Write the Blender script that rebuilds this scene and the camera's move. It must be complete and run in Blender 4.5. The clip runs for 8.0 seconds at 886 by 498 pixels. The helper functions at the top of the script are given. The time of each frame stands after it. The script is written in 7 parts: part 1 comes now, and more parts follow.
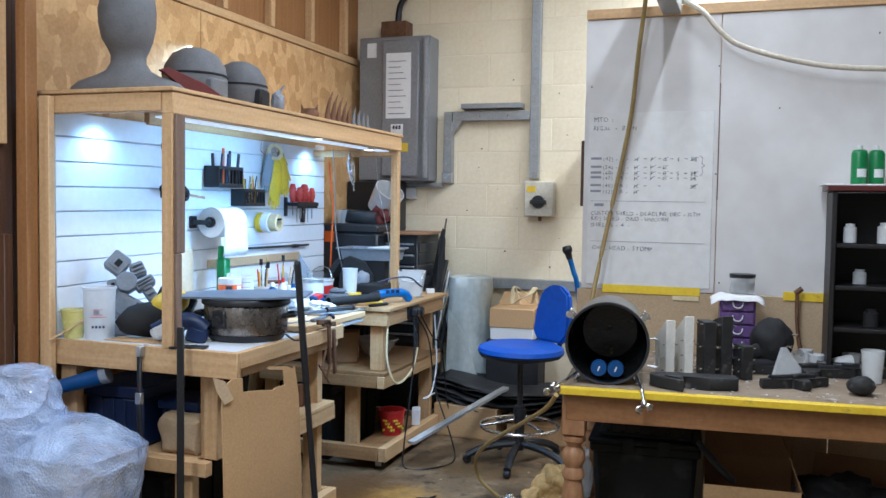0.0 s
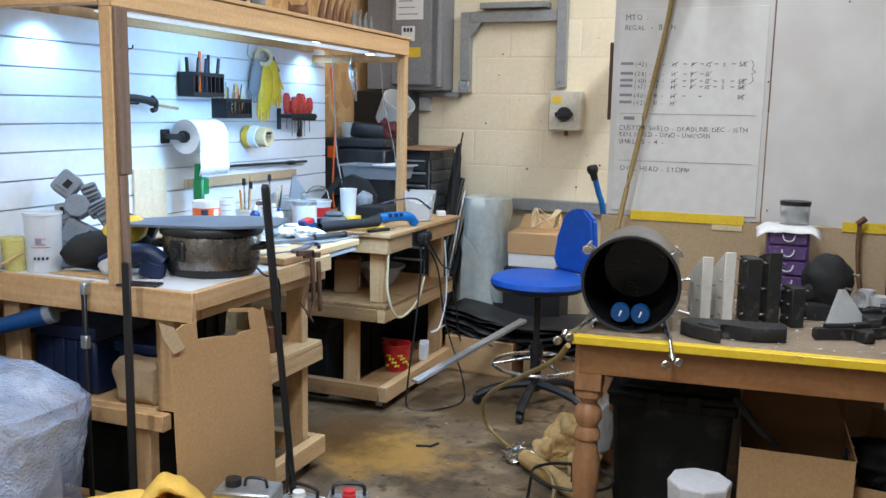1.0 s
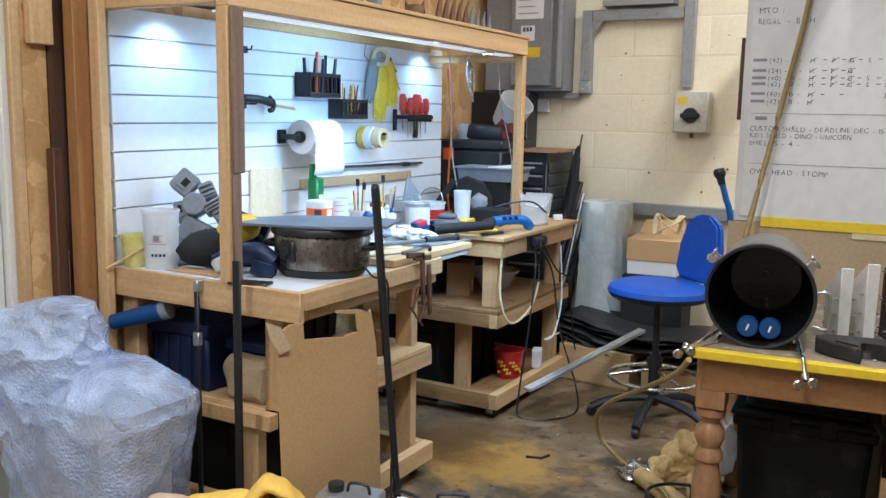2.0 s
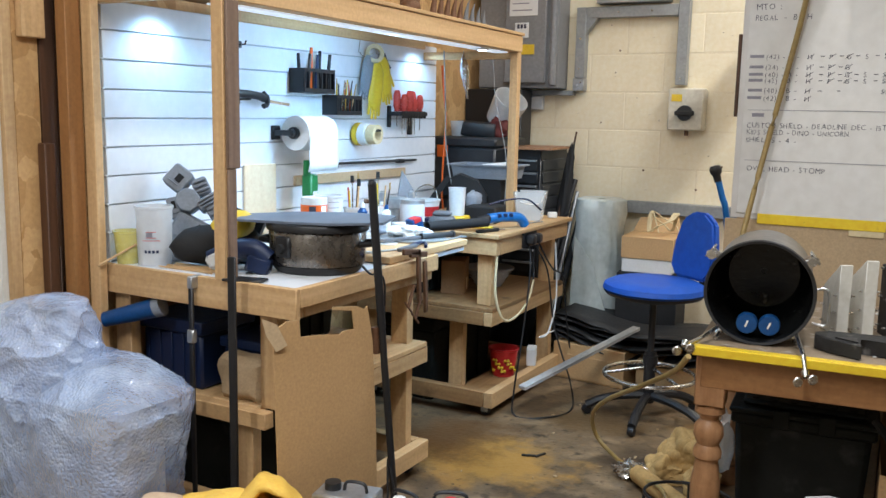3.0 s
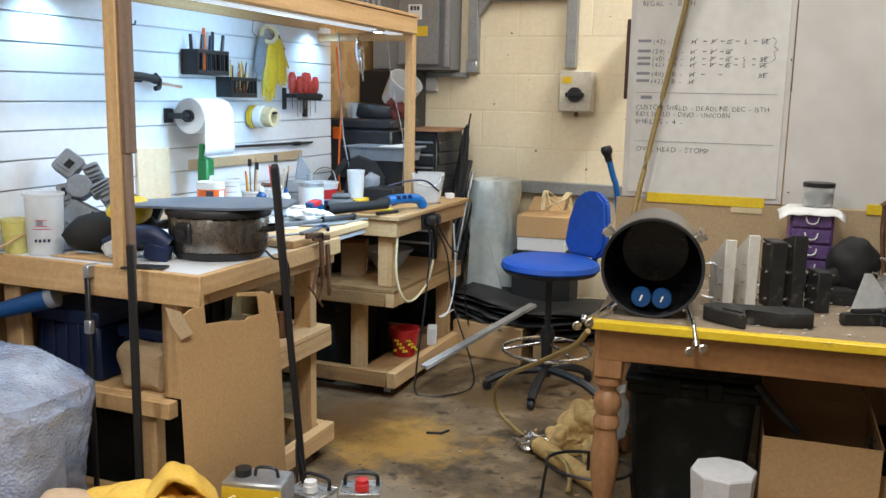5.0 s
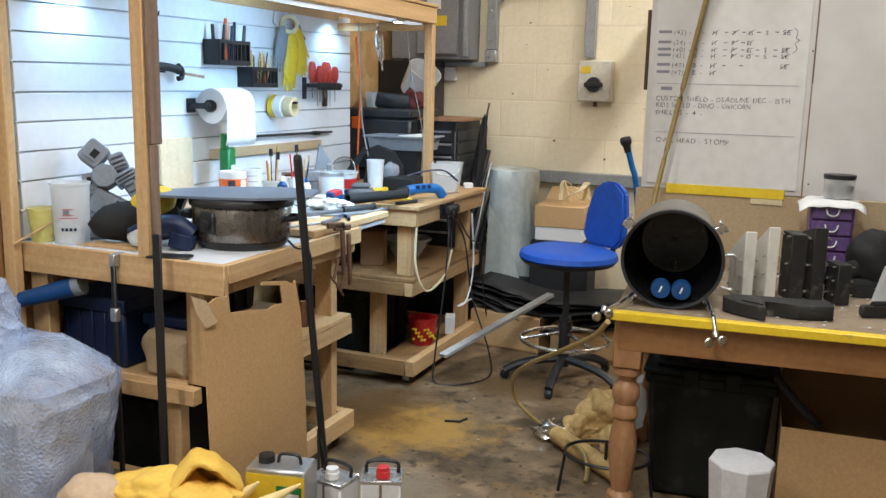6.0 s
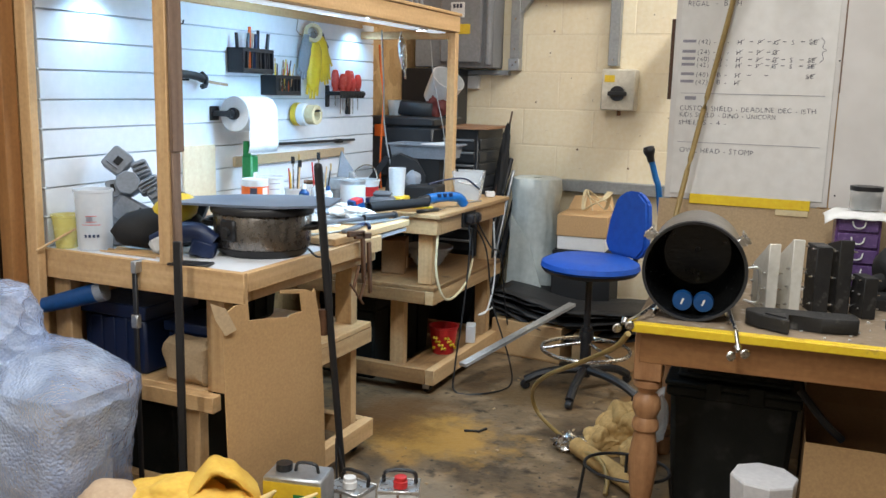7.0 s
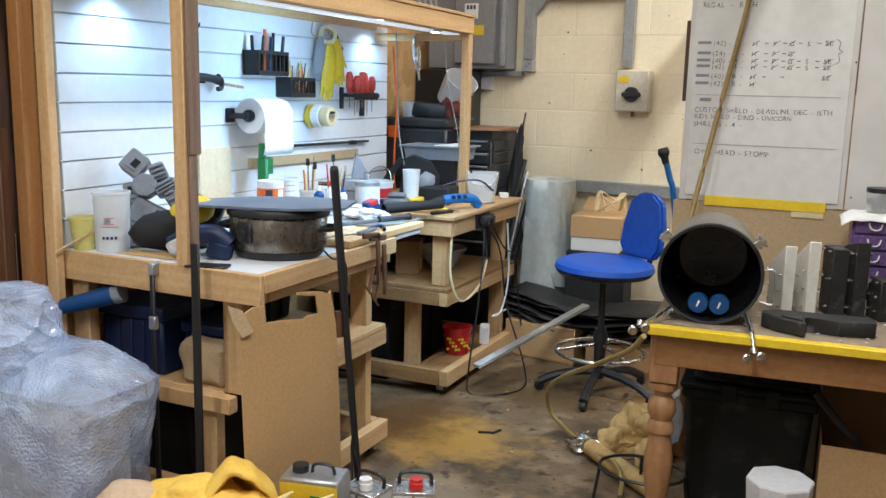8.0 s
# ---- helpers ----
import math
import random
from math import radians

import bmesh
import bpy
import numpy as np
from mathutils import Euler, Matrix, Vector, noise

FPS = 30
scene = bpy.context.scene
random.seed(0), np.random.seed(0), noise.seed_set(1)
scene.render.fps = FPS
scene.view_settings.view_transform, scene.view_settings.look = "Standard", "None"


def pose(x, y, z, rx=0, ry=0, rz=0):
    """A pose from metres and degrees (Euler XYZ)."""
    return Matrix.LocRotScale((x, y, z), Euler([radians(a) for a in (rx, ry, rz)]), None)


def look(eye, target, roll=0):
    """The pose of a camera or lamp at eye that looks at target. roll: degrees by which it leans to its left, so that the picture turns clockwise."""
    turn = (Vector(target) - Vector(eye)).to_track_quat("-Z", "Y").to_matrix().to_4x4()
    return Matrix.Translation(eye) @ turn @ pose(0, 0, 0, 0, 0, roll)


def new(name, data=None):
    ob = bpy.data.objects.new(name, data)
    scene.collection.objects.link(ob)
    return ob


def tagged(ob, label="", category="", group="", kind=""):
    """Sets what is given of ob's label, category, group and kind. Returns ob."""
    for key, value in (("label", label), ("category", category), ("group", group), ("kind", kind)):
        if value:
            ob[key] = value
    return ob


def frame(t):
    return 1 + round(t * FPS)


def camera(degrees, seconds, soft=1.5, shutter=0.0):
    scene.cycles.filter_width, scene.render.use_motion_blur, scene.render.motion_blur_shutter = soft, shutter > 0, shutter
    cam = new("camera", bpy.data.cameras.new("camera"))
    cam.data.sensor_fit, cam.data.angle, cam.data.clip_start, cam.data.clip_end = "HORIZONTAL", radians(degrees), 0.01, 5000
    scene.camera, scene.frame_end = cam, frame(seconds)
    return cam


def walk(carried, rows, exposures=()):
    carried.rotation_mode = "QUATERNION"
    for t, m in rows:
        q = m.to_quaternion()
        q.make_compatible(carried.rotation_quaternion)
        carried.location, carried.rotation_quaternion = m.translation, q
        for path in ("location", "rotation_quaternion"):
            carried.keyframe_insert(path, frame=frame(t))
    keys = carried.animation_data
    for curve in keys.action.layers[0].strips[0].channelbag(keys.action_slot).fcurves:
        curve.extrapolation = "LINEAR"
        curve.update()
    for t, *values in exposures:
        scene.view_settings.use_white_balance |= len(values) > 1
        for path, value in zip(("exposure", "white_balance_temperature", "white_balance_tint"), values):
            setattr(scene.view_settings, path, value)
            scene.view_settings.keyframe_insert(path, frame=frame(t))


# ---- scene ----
cam = camera(53.2, 8.0)
PATH = [
    (0, (2.6, -2.783, 1.436), (1.941, -0.897, 1.336), 0.9),
    (0.5, (2.56, -2.508, 1.421), (1.936, -0.618, 1.223), 1.6),
    (1, (2.559, -2.232, 1.445), (1.83, -0.394, 1.146), 1.1),
    (1.5, (2.558, -2.161, 1.45), (1.68, -0.395, 1.118), 0.6),
    (2, (2.537, -2.128, 1.429), (1.566, -0.405, 1.134), 1.1),
    (2.2, (2.528, -2.119, 1.428), (1.535, -0.407, 1.14), 1.3),
    (3.3, (2.49, -2.12, 1.413), (1.587, -0.361, 1.11), 1.0),
    (3.5, (2.48, -2.135, 1.415), (1.619, -0.357, 1.107), 0.8),
    (4, (2.478, -2.156, 1.42), (1.696, -0.343, 1.101), 1.0),
    (4.5, (2.48, -2.155, 1.419), (1.758, -0.318, 1.098), 1.2),
    (6, (2.465, -2.193, 1.436), (1.713, -0.375, 1.074), 1.3),
    (6.5, (2.477, -2.185, 1.436), (1.696, -0.378, 1.085), 1.4),
    (7, (2.473, -2.178, 1.443), (1.67, -0.379, 1.095), 1.5),
    (7.5, (2.468, -2.186, 1.456), (1.649, -0.394, 1.109), 1.4),
    (8, (2.464, -2.189, 1.452), (1.638, -0.402, 1.103), 1.4),
]
walk(cam, [(t, look(eye, target, roll)) for t, eye, target, roll in PATH], [(0, 0.0, 5100, 10), (0.5, 0.0, 5350, 10), (1.0, 0.0, 5450, 10), (2.0, 0.0, 5600, 10), (3.3, 0.0, 5900, 10), (4.5, 0.0, 6100, 10), (8, 0.0, 5950, 10)])

# ---------------------------------------------------------------- light
world = bpy.data.worlds.new("world")
scene.world = world
world.use_nodes = True
world.node_tree.nodes["Background"].inputs[0].default_value = (0.9, 0.95, 1.0, 1)
world.node_tree.nodes["Background"].inputs[1].default_value = 0.03


def area_lamp(name, at, target, sx, sy, watts, colour):
    d = bpy.data.lights.new(name, "AREA")
    d.shape, d.size, d.size_y, d.energy, d.color = "RECTANGLE", sx, sy, watts, colour
    o = new(name, d)
    o.matrix_world = look(at, target)
    return o


WARM, COOL = (1.0, 0.955, 0.87), (0.42, 0.72, 1.0)
TUBES = [((0.95, 1.2, 3.25), 16), ((2.53, 0.1, 3.25), 27), ((2.66, 2.2, 3.25), 72), ((2.15, -1.35, 3.25), 62), ((1.0, -3.2, 3.25), 70)]
for at, watts in TUBES:
    area_lamp("tube_light", at, (at[0], at[1], 0), 0.05, 1.45, watts, WARM)
SPOTS = [(0.10, 0.22, 1.77), (0.10, 2.05, 1.77)]
area_lamp("canopy_strip_light", (0.50, 1.08, 1.75), (0.05, 1.08, 1.15), 0.03, 2.05, 26, COOL)
for x, y, z in SPOTS:
    d = bpy.data.lights.new("bench_spot", "SPOT")
    d.energy, d.color, d.spot_size, d.spot_blend, d.shadow_soft_size = 9, COOL, radians(150), 0.9, 0.025
    new("bench_spot", d).matrix_world = look((x, y, z), (x + 0.05, y, 0))


# ---------------------------------------------------------------- materials
def mat(name, a, b, scale=(6, 6, 6), rough=0.6, metal=0.0, bump=0.15, fine=60.0, spread=0.35, coat=0.0, alpha=1.0, trans=0.0, flakes=False, stain=None, vary=0.0, ior=1.45):
    m = bpy.data.materials.new(name)
    m.use_nodes = True
    t = m.node_tree
    n, l = t.nodes, t.links
    bs = n["Principled BSDF"]
    co = n.new("ShaderNodeTexCoord")
    mp = n.new("ShaderNodeMapping")
    mp.inputs["Scale"].default_value = scale
    l.new(co.outputs["Object"], mp.inputs["Vector"])
    if vary:
        oi = n.new("ShaderNodeObjectInfo")
        sh = n.new("ShaderNodeVectorMath")
        sh.operation = "SCALE"
        sh.inputs[0].default_value = (37, 19, 53)
        l.new(oi.outputs["Random"], sh.inputs["Scale"])
        l.new(sh.outputs[0], mp.inputs["Location"])
    if flakes:
        tx = n.new("ShaderNodeTexVoronoi")
        tx.inputs["Scale"].default_value = 1.0
        warp = n.new("ShaderNodeTexNoise")
        warp.inputs["Scale"].default_value = 0.8
        mix0 = n.new("ShaderNodeMix")
        mix0.data_type = "VECTOR"
        mix0.inputs["Factor"].default_value = 0.45
        l.new(mp.outputs[0], warp.inputs["Vector"])
        l.new(mp.outputs[0], mix0.inputs[4])
        l.new(warp.outputs["Color"], mix0.inputs[5])
        l.new(mix0.outputs[1], tx.inputs["Vector"])
        sep = n.new("ShaderNodeSeparateColor")
        l.new(tx.outputs["Color"], sep.inputs[0])
        big = sep.outputs[0]
    else:
        tx = n.new("ShaderNodeTexNoise")
        tx.inputs["Scale"].default_value = 1.0
        tx.inputs["Detail"].default_value = 5
        tx.inputs["Roughness"].default_value = 0.6
        l.new(mp.outputs[0], tx.inputs["Vector"])
        big = tx.outputs["Fac"]
    ramp = n.new("ShaderNodeValToRGB")
    ramp.color_ramp.elements[0].position, ramp.color_ramp.elements[1].position = 0.5 - spread / 2, 0.5 + spread / 2
    ramp.color_ramp.elements[0].color, ramp.color_ramp.elements[1].color = (*a, 1), (*b, 1)
    l.new(big, ramp.inputs[0])
    col = ramp.outputs[0]
    sm = n.new("ShaderNodeTexNoise")
    sm.inputs["Scale"].default_value = fine
    sm.inputs["Detail"].default_value = 3
    l.new(co.outputs["Object"], sm.inputs["Vector"])
    ov = n.new("ShaderNodeMix")
    ov.data_type, ov.blend_type = "RGBA", "OVERLAY"
    ov.inputs["Factor"].default_value = 0.25
    l.new(col, ov.inputs[6])
    l.new(sm.outputs["Fac"], ov.inputs[7])
    col = ov.outputs[2]
    for k, (sc, sz, lo, hi) in enumerate(stain or ()):
        sn = n.new("ShaderNodeTexNoise")
        sn.inputs["Scale"].default_value = sz
        sn.inputs["Detail"].default_value = 6
        off = n.new("ShaderNodeMapping")
        off.inputs["Location"].default_value = (3.1 * k + 0.4, 1.7 * k, 0)
        l.new(co.outputs["Object"], off.inputs[0])
        l.new(off.outputs[0], sn.inputs["Vector"])
        mr = n.new("ShaderNodeMapRange")
        mr.inputs[1].default_value, mr.inputs[2].default_value = lo, hi
        l.new(sn.outputs["Fac"], mr.inputs[0])
        mx = n.new("ShaderNodeMix")
        mx.data_type = "RGBA"
        l.new(mr.outputs[0], mx.inputs["Factor"])
        l.new(col, mx.inputs[6])
        mx.inputs[7].default_value = (*sc, 1)
        col = mx.outputs[2]
    if vary:
        hv = n.new("ShaderNodeHueSaturation")
        vr = n.new("ShaderNodeMapRange")
        vr.inputs[3].default_value, vr.inputs[4].default_value = 1 - vary, 1 + vary
        l.new(oi.outputs["Random"], vr.inputs[0])
        l.new(vr.outputs[0], hv.inputs["Value"])
        l.new(col, hv.inputs["Color"])
        col = hv.outputs[0]
    l.new(col, bs.inputs["Base Color"])
    rr = n.new("ShaderNodeMapRange")
    rr.inputs[3].default_value, rr.inputs[4].default_value = max(rough - 0.12, 0.02), min(rough + 0.12, 1)
    l.new(sm.outputs["Fac"], rr.inputs[0])
    l.new(rr.outputs[0], bs.inputs["Roughness"])
    bs.inputs["Metallic"].default_value = metal
    bs.inputs["Coat Weight"].default_value = coat
    bs.inputs["Alpha"].default_value = alpha
    bs.inputs["Transmission Weight"].default_value = trans
    bs.inputs["IOR"].default_value = ior
    if bump:
        bp = n.new("ShaderNodeBump")
        bp.inputs["Strength"].default_value, bp.inputs["Distance"].default_value = bump, 0.004
        ad = n.new("ShaderNodeMath")
        l.new(big, ad.inputs[0])
        l.new(sm.outputs["Fac"], ad.inputs[1])
        l.new(ad.outputs[0], bp.inputs["Height"])
        l.new(bp.outputs[0], bs.inputs["Normal"])
    return m


def plain(name, c, rough=0.5, metal=0.0, bump=0.05, k=0.75, **more):
    return mat(name, [v * k for v in c], c, (9, 9, 9), rough, metal, bump, 90.0, 0.6, **more)


PA, PB = (0.50, 0.305, 0.135), (0.67, 0.455, 0.235)
pine_x = mat("pine_along_x", PA, PB, (2, 40, 40), 0.6, 0, 0.12, 70, 0.5, vary=0.12)
pine_y = mat("pine_along_y", PA, PB, (40, 2, 40), 0.6, 0, 0.12, 70, 0.5, vary=0.12)
pine_z = mat("pine_along_z", PA, PB, (40, 40, 2), 0.6, 0, 0.12, 70, 0.5, vary=0.12)
# Stained pine, darkened in colour for the shade inside the side bench.
shaded_x = mat("shaded_pine_along_x", (0.26, 0.14, 0.055), (0.40, 0.235, 0.10), (2, 40, 40), 0.65, 0, 0.15, 70, 0.5, vary=0.12, stain=[((0.12, 0.065, 0.03), 7.0, 0.58, 0.75)])
shaded_y = mat("shaded_pine_along_y", (0.26, 0.14, 0.055), (0.40, 0.235, 0.10), (40, 2, 40), 0.65, 0, 0.15, 70, 0.5, vary=0.12, stain=[((0.12, 0.065, 0.03), 7.0, 0.58, 0.75)])
pine_brown = mat("orange_pine", (0.30, 0.13, 0.04), (0.42, 0.21, 0.07), (40, 40, 2), 0.6, 0, 0.12, 70, 0.5, vary=0.12)
dark_wood = mat("dark_stained_timber", (0.055, 0.024, 0.011), (0.11, 0.052, 0.025), (40, 40, 2), 0.55, 0, 0.12, 70, 0.5, vary=0.2)
table_wood = mat("table_timber", (0.22, 0.098, 0.034), (0.34, 0.172, 0.066), (4, 30, 30), 0.45, 0, 0.1, 60, 0.5)
leg_wood = mat("turned_timber", (0.28, 0.135, 0.058), (0.41, 0.225, 0.108), (40, 40, 3), 0.4, 0, 0.1, 60, 0.5)
osb = mat("strand_board", (0.46, 0.26, 0.095), (0.66, 0.42, 0.19), (14, 30, 24), 0.7, 0, 0.25, 60, 1.0, flakes=True)
slat_white = mat("white_laminate", (0.74, 0.76, 0.80), (0.80, 0.81, 0.83), (2, 2, 2), 0.35, 0, 0.02, 30, 0.5)
groove_grey = plain("groove_grey", (0.60, 0.62, 0.65), 0.6)
block_cream = mat("cream_painted_block", (0.76, 0.66, 0.46), (0.85, 0.76, 0.56), (4, 4, 4), 0.5, 0, 0.3, 38, 0.6, vary=0.03, stain=[((0.40, 0.31, 0.20), 17.0, 0.72, 0.78)])
mortar = mat("painted_joint", (0.73, 0.63, 0.44), (0.81, 0.71, 0.51), (6, 6, 6), 0.6, 0, 0.3, 60, 0.5)
concrete = mat("stained_concrete", (0.10, 0.067, 0.037), (0.21, 0.146, 0.082), (3.1, 3.1, 3.1), 0.40, 0, 0.4, 46, 0.4,
               stain=[((0.33, 0.18, 0.05), 1.7, 0.56, 0.68), ((0.045, 0.031, 0.021), 2.9, 0.53, 0.68), ((0.28, 0.195, 0.11), 6.5, 0.52, 0.70), ((0.05, 0.034, 0.022), 15.0, 0.56, 0.70),
                      ((0.035, 0.025, 0.018), 44.0, 0.62, 0.70), ((0.46, 0.40, 0.32), 52.0, 0.71, 0.77)])


def dust_shade_patch(m, at, size, colour, amount):
    """A patch of colour with a ragged outline on a floor: trodden-in dust and painted shade."""
    t = m.node_tree
    n, l = t.nodes, t.links
    bs = n["Principled BSDF"]
    before = bs.inputs["Base Color"].links[0].from_socket
    co, mp, ns, add, ln, mr, mx = (n.new("ShaderNode" + k) for k in ("TexCoord", "Mapping", "TexNoise", "VectorMath", "VectorMath", "MapRange", "Mix"))
    mp.vector_type = "TEXTURE"
    mp.inputs["Location"].default_value, mp.inputs["Scale"].default_value = (at[0], at[1], 0), (size[0], size[1], 1)
    ns.inputs["Scale"].default_value, ns.inputs["Detail"].default_value, ns.inputs["Roughness"].default_value = 4.5, 8, 0.72
    l.new(co.outputs["Object"], mp.inputs[0]), l.new(co.outputs["Object"], ns.inputs["Vector"])
    sc = n.new("ShaderNodeVectorMath")
    sc.operation, sc.inputs[1].default_value = "SUBTRACT", (0.5, 0.5, 0.5)
    l.new(ns.outputs["Color"], sc.inputs[0])
    add.operation, add.inputs[1].default_value = "MULTIPLY_ADD", (2.6, 2.6, 0)
    l.new(sc.outputs[0], add.inputs[0]), l.new(mp.outputs[0], add.inputs[2])
    ln.operation = "LENGTH"
    l.new(add.outputs[0], ln.inputs[0])
    mr.inputs[1].default_value, mr.inputs[2].default_value, mr.inputs[3].default_value, mr.inputs[4].default_value = 0.55, 1.15, amount, 0.0
    l.new(ln.outputs["Value"], mr.inputs[0])
    mx.data_type = "RGBA"
    l.new(mr.outputs[0], mx.inputs["Factor"]), l.new(before, mx.inputs[6])
    mx.inputs[7].default_value = (*colour, 1)
    l.new(mx.outputs[2], bs.inputs["Base Color"])


dust_shade_patch(concrete, (1.02, 1.08), (0.34, 0.27), (0.41, 0.225, 0.05), 0.85)
# Bench shadow between the two benches, painted into the floor colour.
dust_shade_patch(concrete, (0.72, 1.18), (0.26, 0.30), (0.11, 0.055, 0.02), 0.85)
dust_shade_patch(concrete, (1.16, 0.50), (0.26, 0.20), (0.27, 0.215, 0.15), 0.7)
# A weaker brown patch by the chair foot.
dust_shade_patch(concrete, (1.22, 1.75), (0.30, 0.16), (0.15, 0.085, 0.03), 0.6)
plaster = plain("pale_plaster", (0.62, 0.58, 0.5), 0.8)
card = mat("brown_card", (0.50, 0.315, 0.145), (0.57, 0.37, 0.18), (3, 3, 3), 0.75, 0, 0.06, 120, 0.6, vary=0.05)
# Card with the shade under table and bench put into its colour.
card_shaded = mat("shaded_card", (0.24, 0.135, 0.06), (0.29, 0.17, 0.08), (3, 3, 3), 0.8, 0, 0.06, 120, 0.6)
card_pale = mat("faded_card", (0.40, 0.29, 0.165), (0.47, 0.35, 0.215), (3, 3, 3), 0.75, 0, 0.06, 120, 0.6)
board_white = mat("white_board_paint", (0.60, 0.575, 0.55), (0.66, 0.635, 0.61), (0.8, 0.8, 0.8), 0.45, 0, 0.02, 6, 0.9)
gloss_white = mat("gloss_whiteboard", (0.66, 0.645, 0.62), (0.71, 0.695, 0.67), (1.5, 1.5, 1.5), 0.14, 0, 0.01, 20, 0.6)
door_white = plain("white_door_paint", (0.74, 0.72, 0.66), 0.4, k=0.94)
tape_yellow = mat("yellow_tape", (0.70, 0.47, 0.02), (0.82, 0.60, 0.03), (9, 9, 9), 0.4, 0, 0.08, 60, 0.6, stain=[((0.42, 0.25, 0.06), 26.0, 0.62, 0.78), ((0.16, 0.10, 0.05), 60.0, 0.70, 0.80)])
black = plain("black_plastic", (0.018, 0.018, 0.02), 0.4)
chest_black = mat("worn_chest_plastic", (0.016, 0.018, 0.021), (0.034, 0.036, 0.04), (12, 12, 12), 0.4, 0, 0.08, 90, 0.6)
black_matt = plain("black_foam", (0.014, 0.014, 0.015), 0.75, bump=0.2)
black_dusty = mat("dusty_black_foam", (0.010, 0.010, 0.011), (0.026, 0.025, 0.024), (14, 14, 14), 0.6, 0, 0.2, 90, 0.5, stain=[((0.13, 0.12, 0.11), 24.0, 0.60, 0.80)])
rubber = plain("black_rubber", (0.02, 0.02, 0.022), 0.6)
bin_black = mat("black_bin_plastic", (0.009, 0.010, 0.009), (0.018, 0.019, 0.017), (8, 8, 8), 0.6, 0, 0.1, 90, 0.5, ior=1.25, stain=[((0.05, 0.05, 0.046), 9, 0.58, 0.80)])
steel = plain("steel", (0.62, 0.61, 0.59), 0.25, 1.0, 0.0, 0.93)
steel_dull = mat("galvanised", (0.36, 0.37, 0.38), (0.5, 0.51, 0.52), (20, 20, 20), 0.45, 0.85, 0.05, 60, 0.6)
alu = mat("aluminium", (0.40, 0.39, 0.38), (0.56, 0.55, 0.53), (30, 3, 30), 0.42, 0.55, 0.03, 60, 0.6)
pot_steel = mat("brushed_dark_steel", (0.16, 0.145, 0.13), (0.24, 0.22, 0.20), (60, 60, 4), 0.28, 0.9, 0.03, 60, 0.6)
panel_grey = mat("grey_enamel", (0.20, 0.20, 0.205), (0.24, 0.24, 0.245), (6, 6, 6), 0.42, 0, 0.04, 60, 0.6)
panel_pale = mat("pale_beam_paint", (0.38, 0.37, 0.34), (0.46, 0.45, 0.41), (6, 6, 6), 0.55, 0, 0.06, 60, 0.6)
conduit_grey = mat("conduit_grey", (0.26, 0.27, 0.27), (0.34, 0.35, 0.35), (10, 10, 10), 0.45, 0.3, 0.05, 60, 0.6)
paper = plain("paper_white", (0.78, 0.78, 0.77), 0.8, k=0.93)
ink = plain("marker_ink", (0.05, 0.05, 0.08), 0.6)
dusty_wood = mat("dusty_brown_timber", (0.14, 0.088, 0.06), (0.23, 0.155, 0.11), (40, 40, 2), 0.75, 0, 0.15, 70, 0.5)
ink_faint = plain("marker_ink_faded", (0.30, 0.29, 0.34), 0.6)
blue_cloth = mat("blue_fabric", (0.010, 0.06, 0.35), (0.018, 0.10, 0.50), (30, 30, 30), 0.5, 0, 0.2, 400, 0.6)
blue_plastic = plain("blue_plastic", (0.008, 0.065, 0.22), 0.4)
navy = plain("navy_plastic", (0.008, 0.02, 0.07), 0.45)
tool_blue = plain("tool_blue", (0.015, 0.15, 0.46), 0.4)
hose_pale = mat("pale_hose", (0.42, 0.37, 0.29), (0.52, 0.46, 0.36), (9, 9, 9), 0.5)
primer = mat("primer_grey", (0.13, 0.132, 0.138), (0.19, 0.192, 0.20), (14, 14, 14), 0.7, 0, 0.12, 120, 0.6)
hose_tan = mat("tan_hose", (0.24, 0.165, 0.055), (0.33, 0.235, 0.085), (9, 9, 9), 0.4, 0, 0.05, 80, 0.5)
red = plain("red_plastic", (0.62, 0.03, 0.03), 0.4)
coral = plain("coral_red_plastic", (0.80, 0.09, 0.06), 0.25)
orange = plain("orange_plastic", (0.80, 0.14, 0.015), 0.45)
yellow = plain("yellow_plastic", (0.80, 0.55, 0.03), 0.45)
yellow_foam = mat("yellow_foam_rubber", (0.78, 0.47, 0.06), (0.88, 0.60, 0.13), (10, 10, 10), 0.75, 0, 0.2, 120, 0.5)
skin_latex = mat("pale_latex", (0.56, 0.40, 0.26), (0.64, 0.48, 0.33), (10, 10, 10), 0.6, 0, 0.1, 90, 0.5)
green = plain("green_label", (0.02, 0.20, 0.055), 0.4)
grey_foam = mat("grey_foam", (0.20, 0.22, 0.25), (0.28, 0.30, 0.34), (14, 14, 14), 0.75, 0, 0.15, 120, 0.6)
grey_dark = mat("dark_grey_foam", (0.10, 0.10, 0.11), (0.16, 0.16, 0.165), (14, 14, 14), 0.7, 0, 0.15, 120, 0.6)
maroon = mat("maroon_foam", (0.09, 0.014, 0.011), (0.13, 0.022, 0.017), (14, 14, 14), 0.65, 0, 0.1, 120, 0.6)
purple = plain("purple_clear_plastic", (0.13, 0.06, 0.20), 0.3)
clear = mat("cloudy_plastic", (0.80, 0.82, 0.82), (0.88, 0.9, 0.9), (9, 9, 9), 0.25, 0, 0.05, 60, 0.6, alpha=0.38)
clear_yellow = mat("yellow_clear_plastic", (0.75, 0.66, 0.16), (0.84, 0.76, 0.26), (9, 9, 9), 0.25, 0, 0.05, 60, 0.6, alpha=0.45)
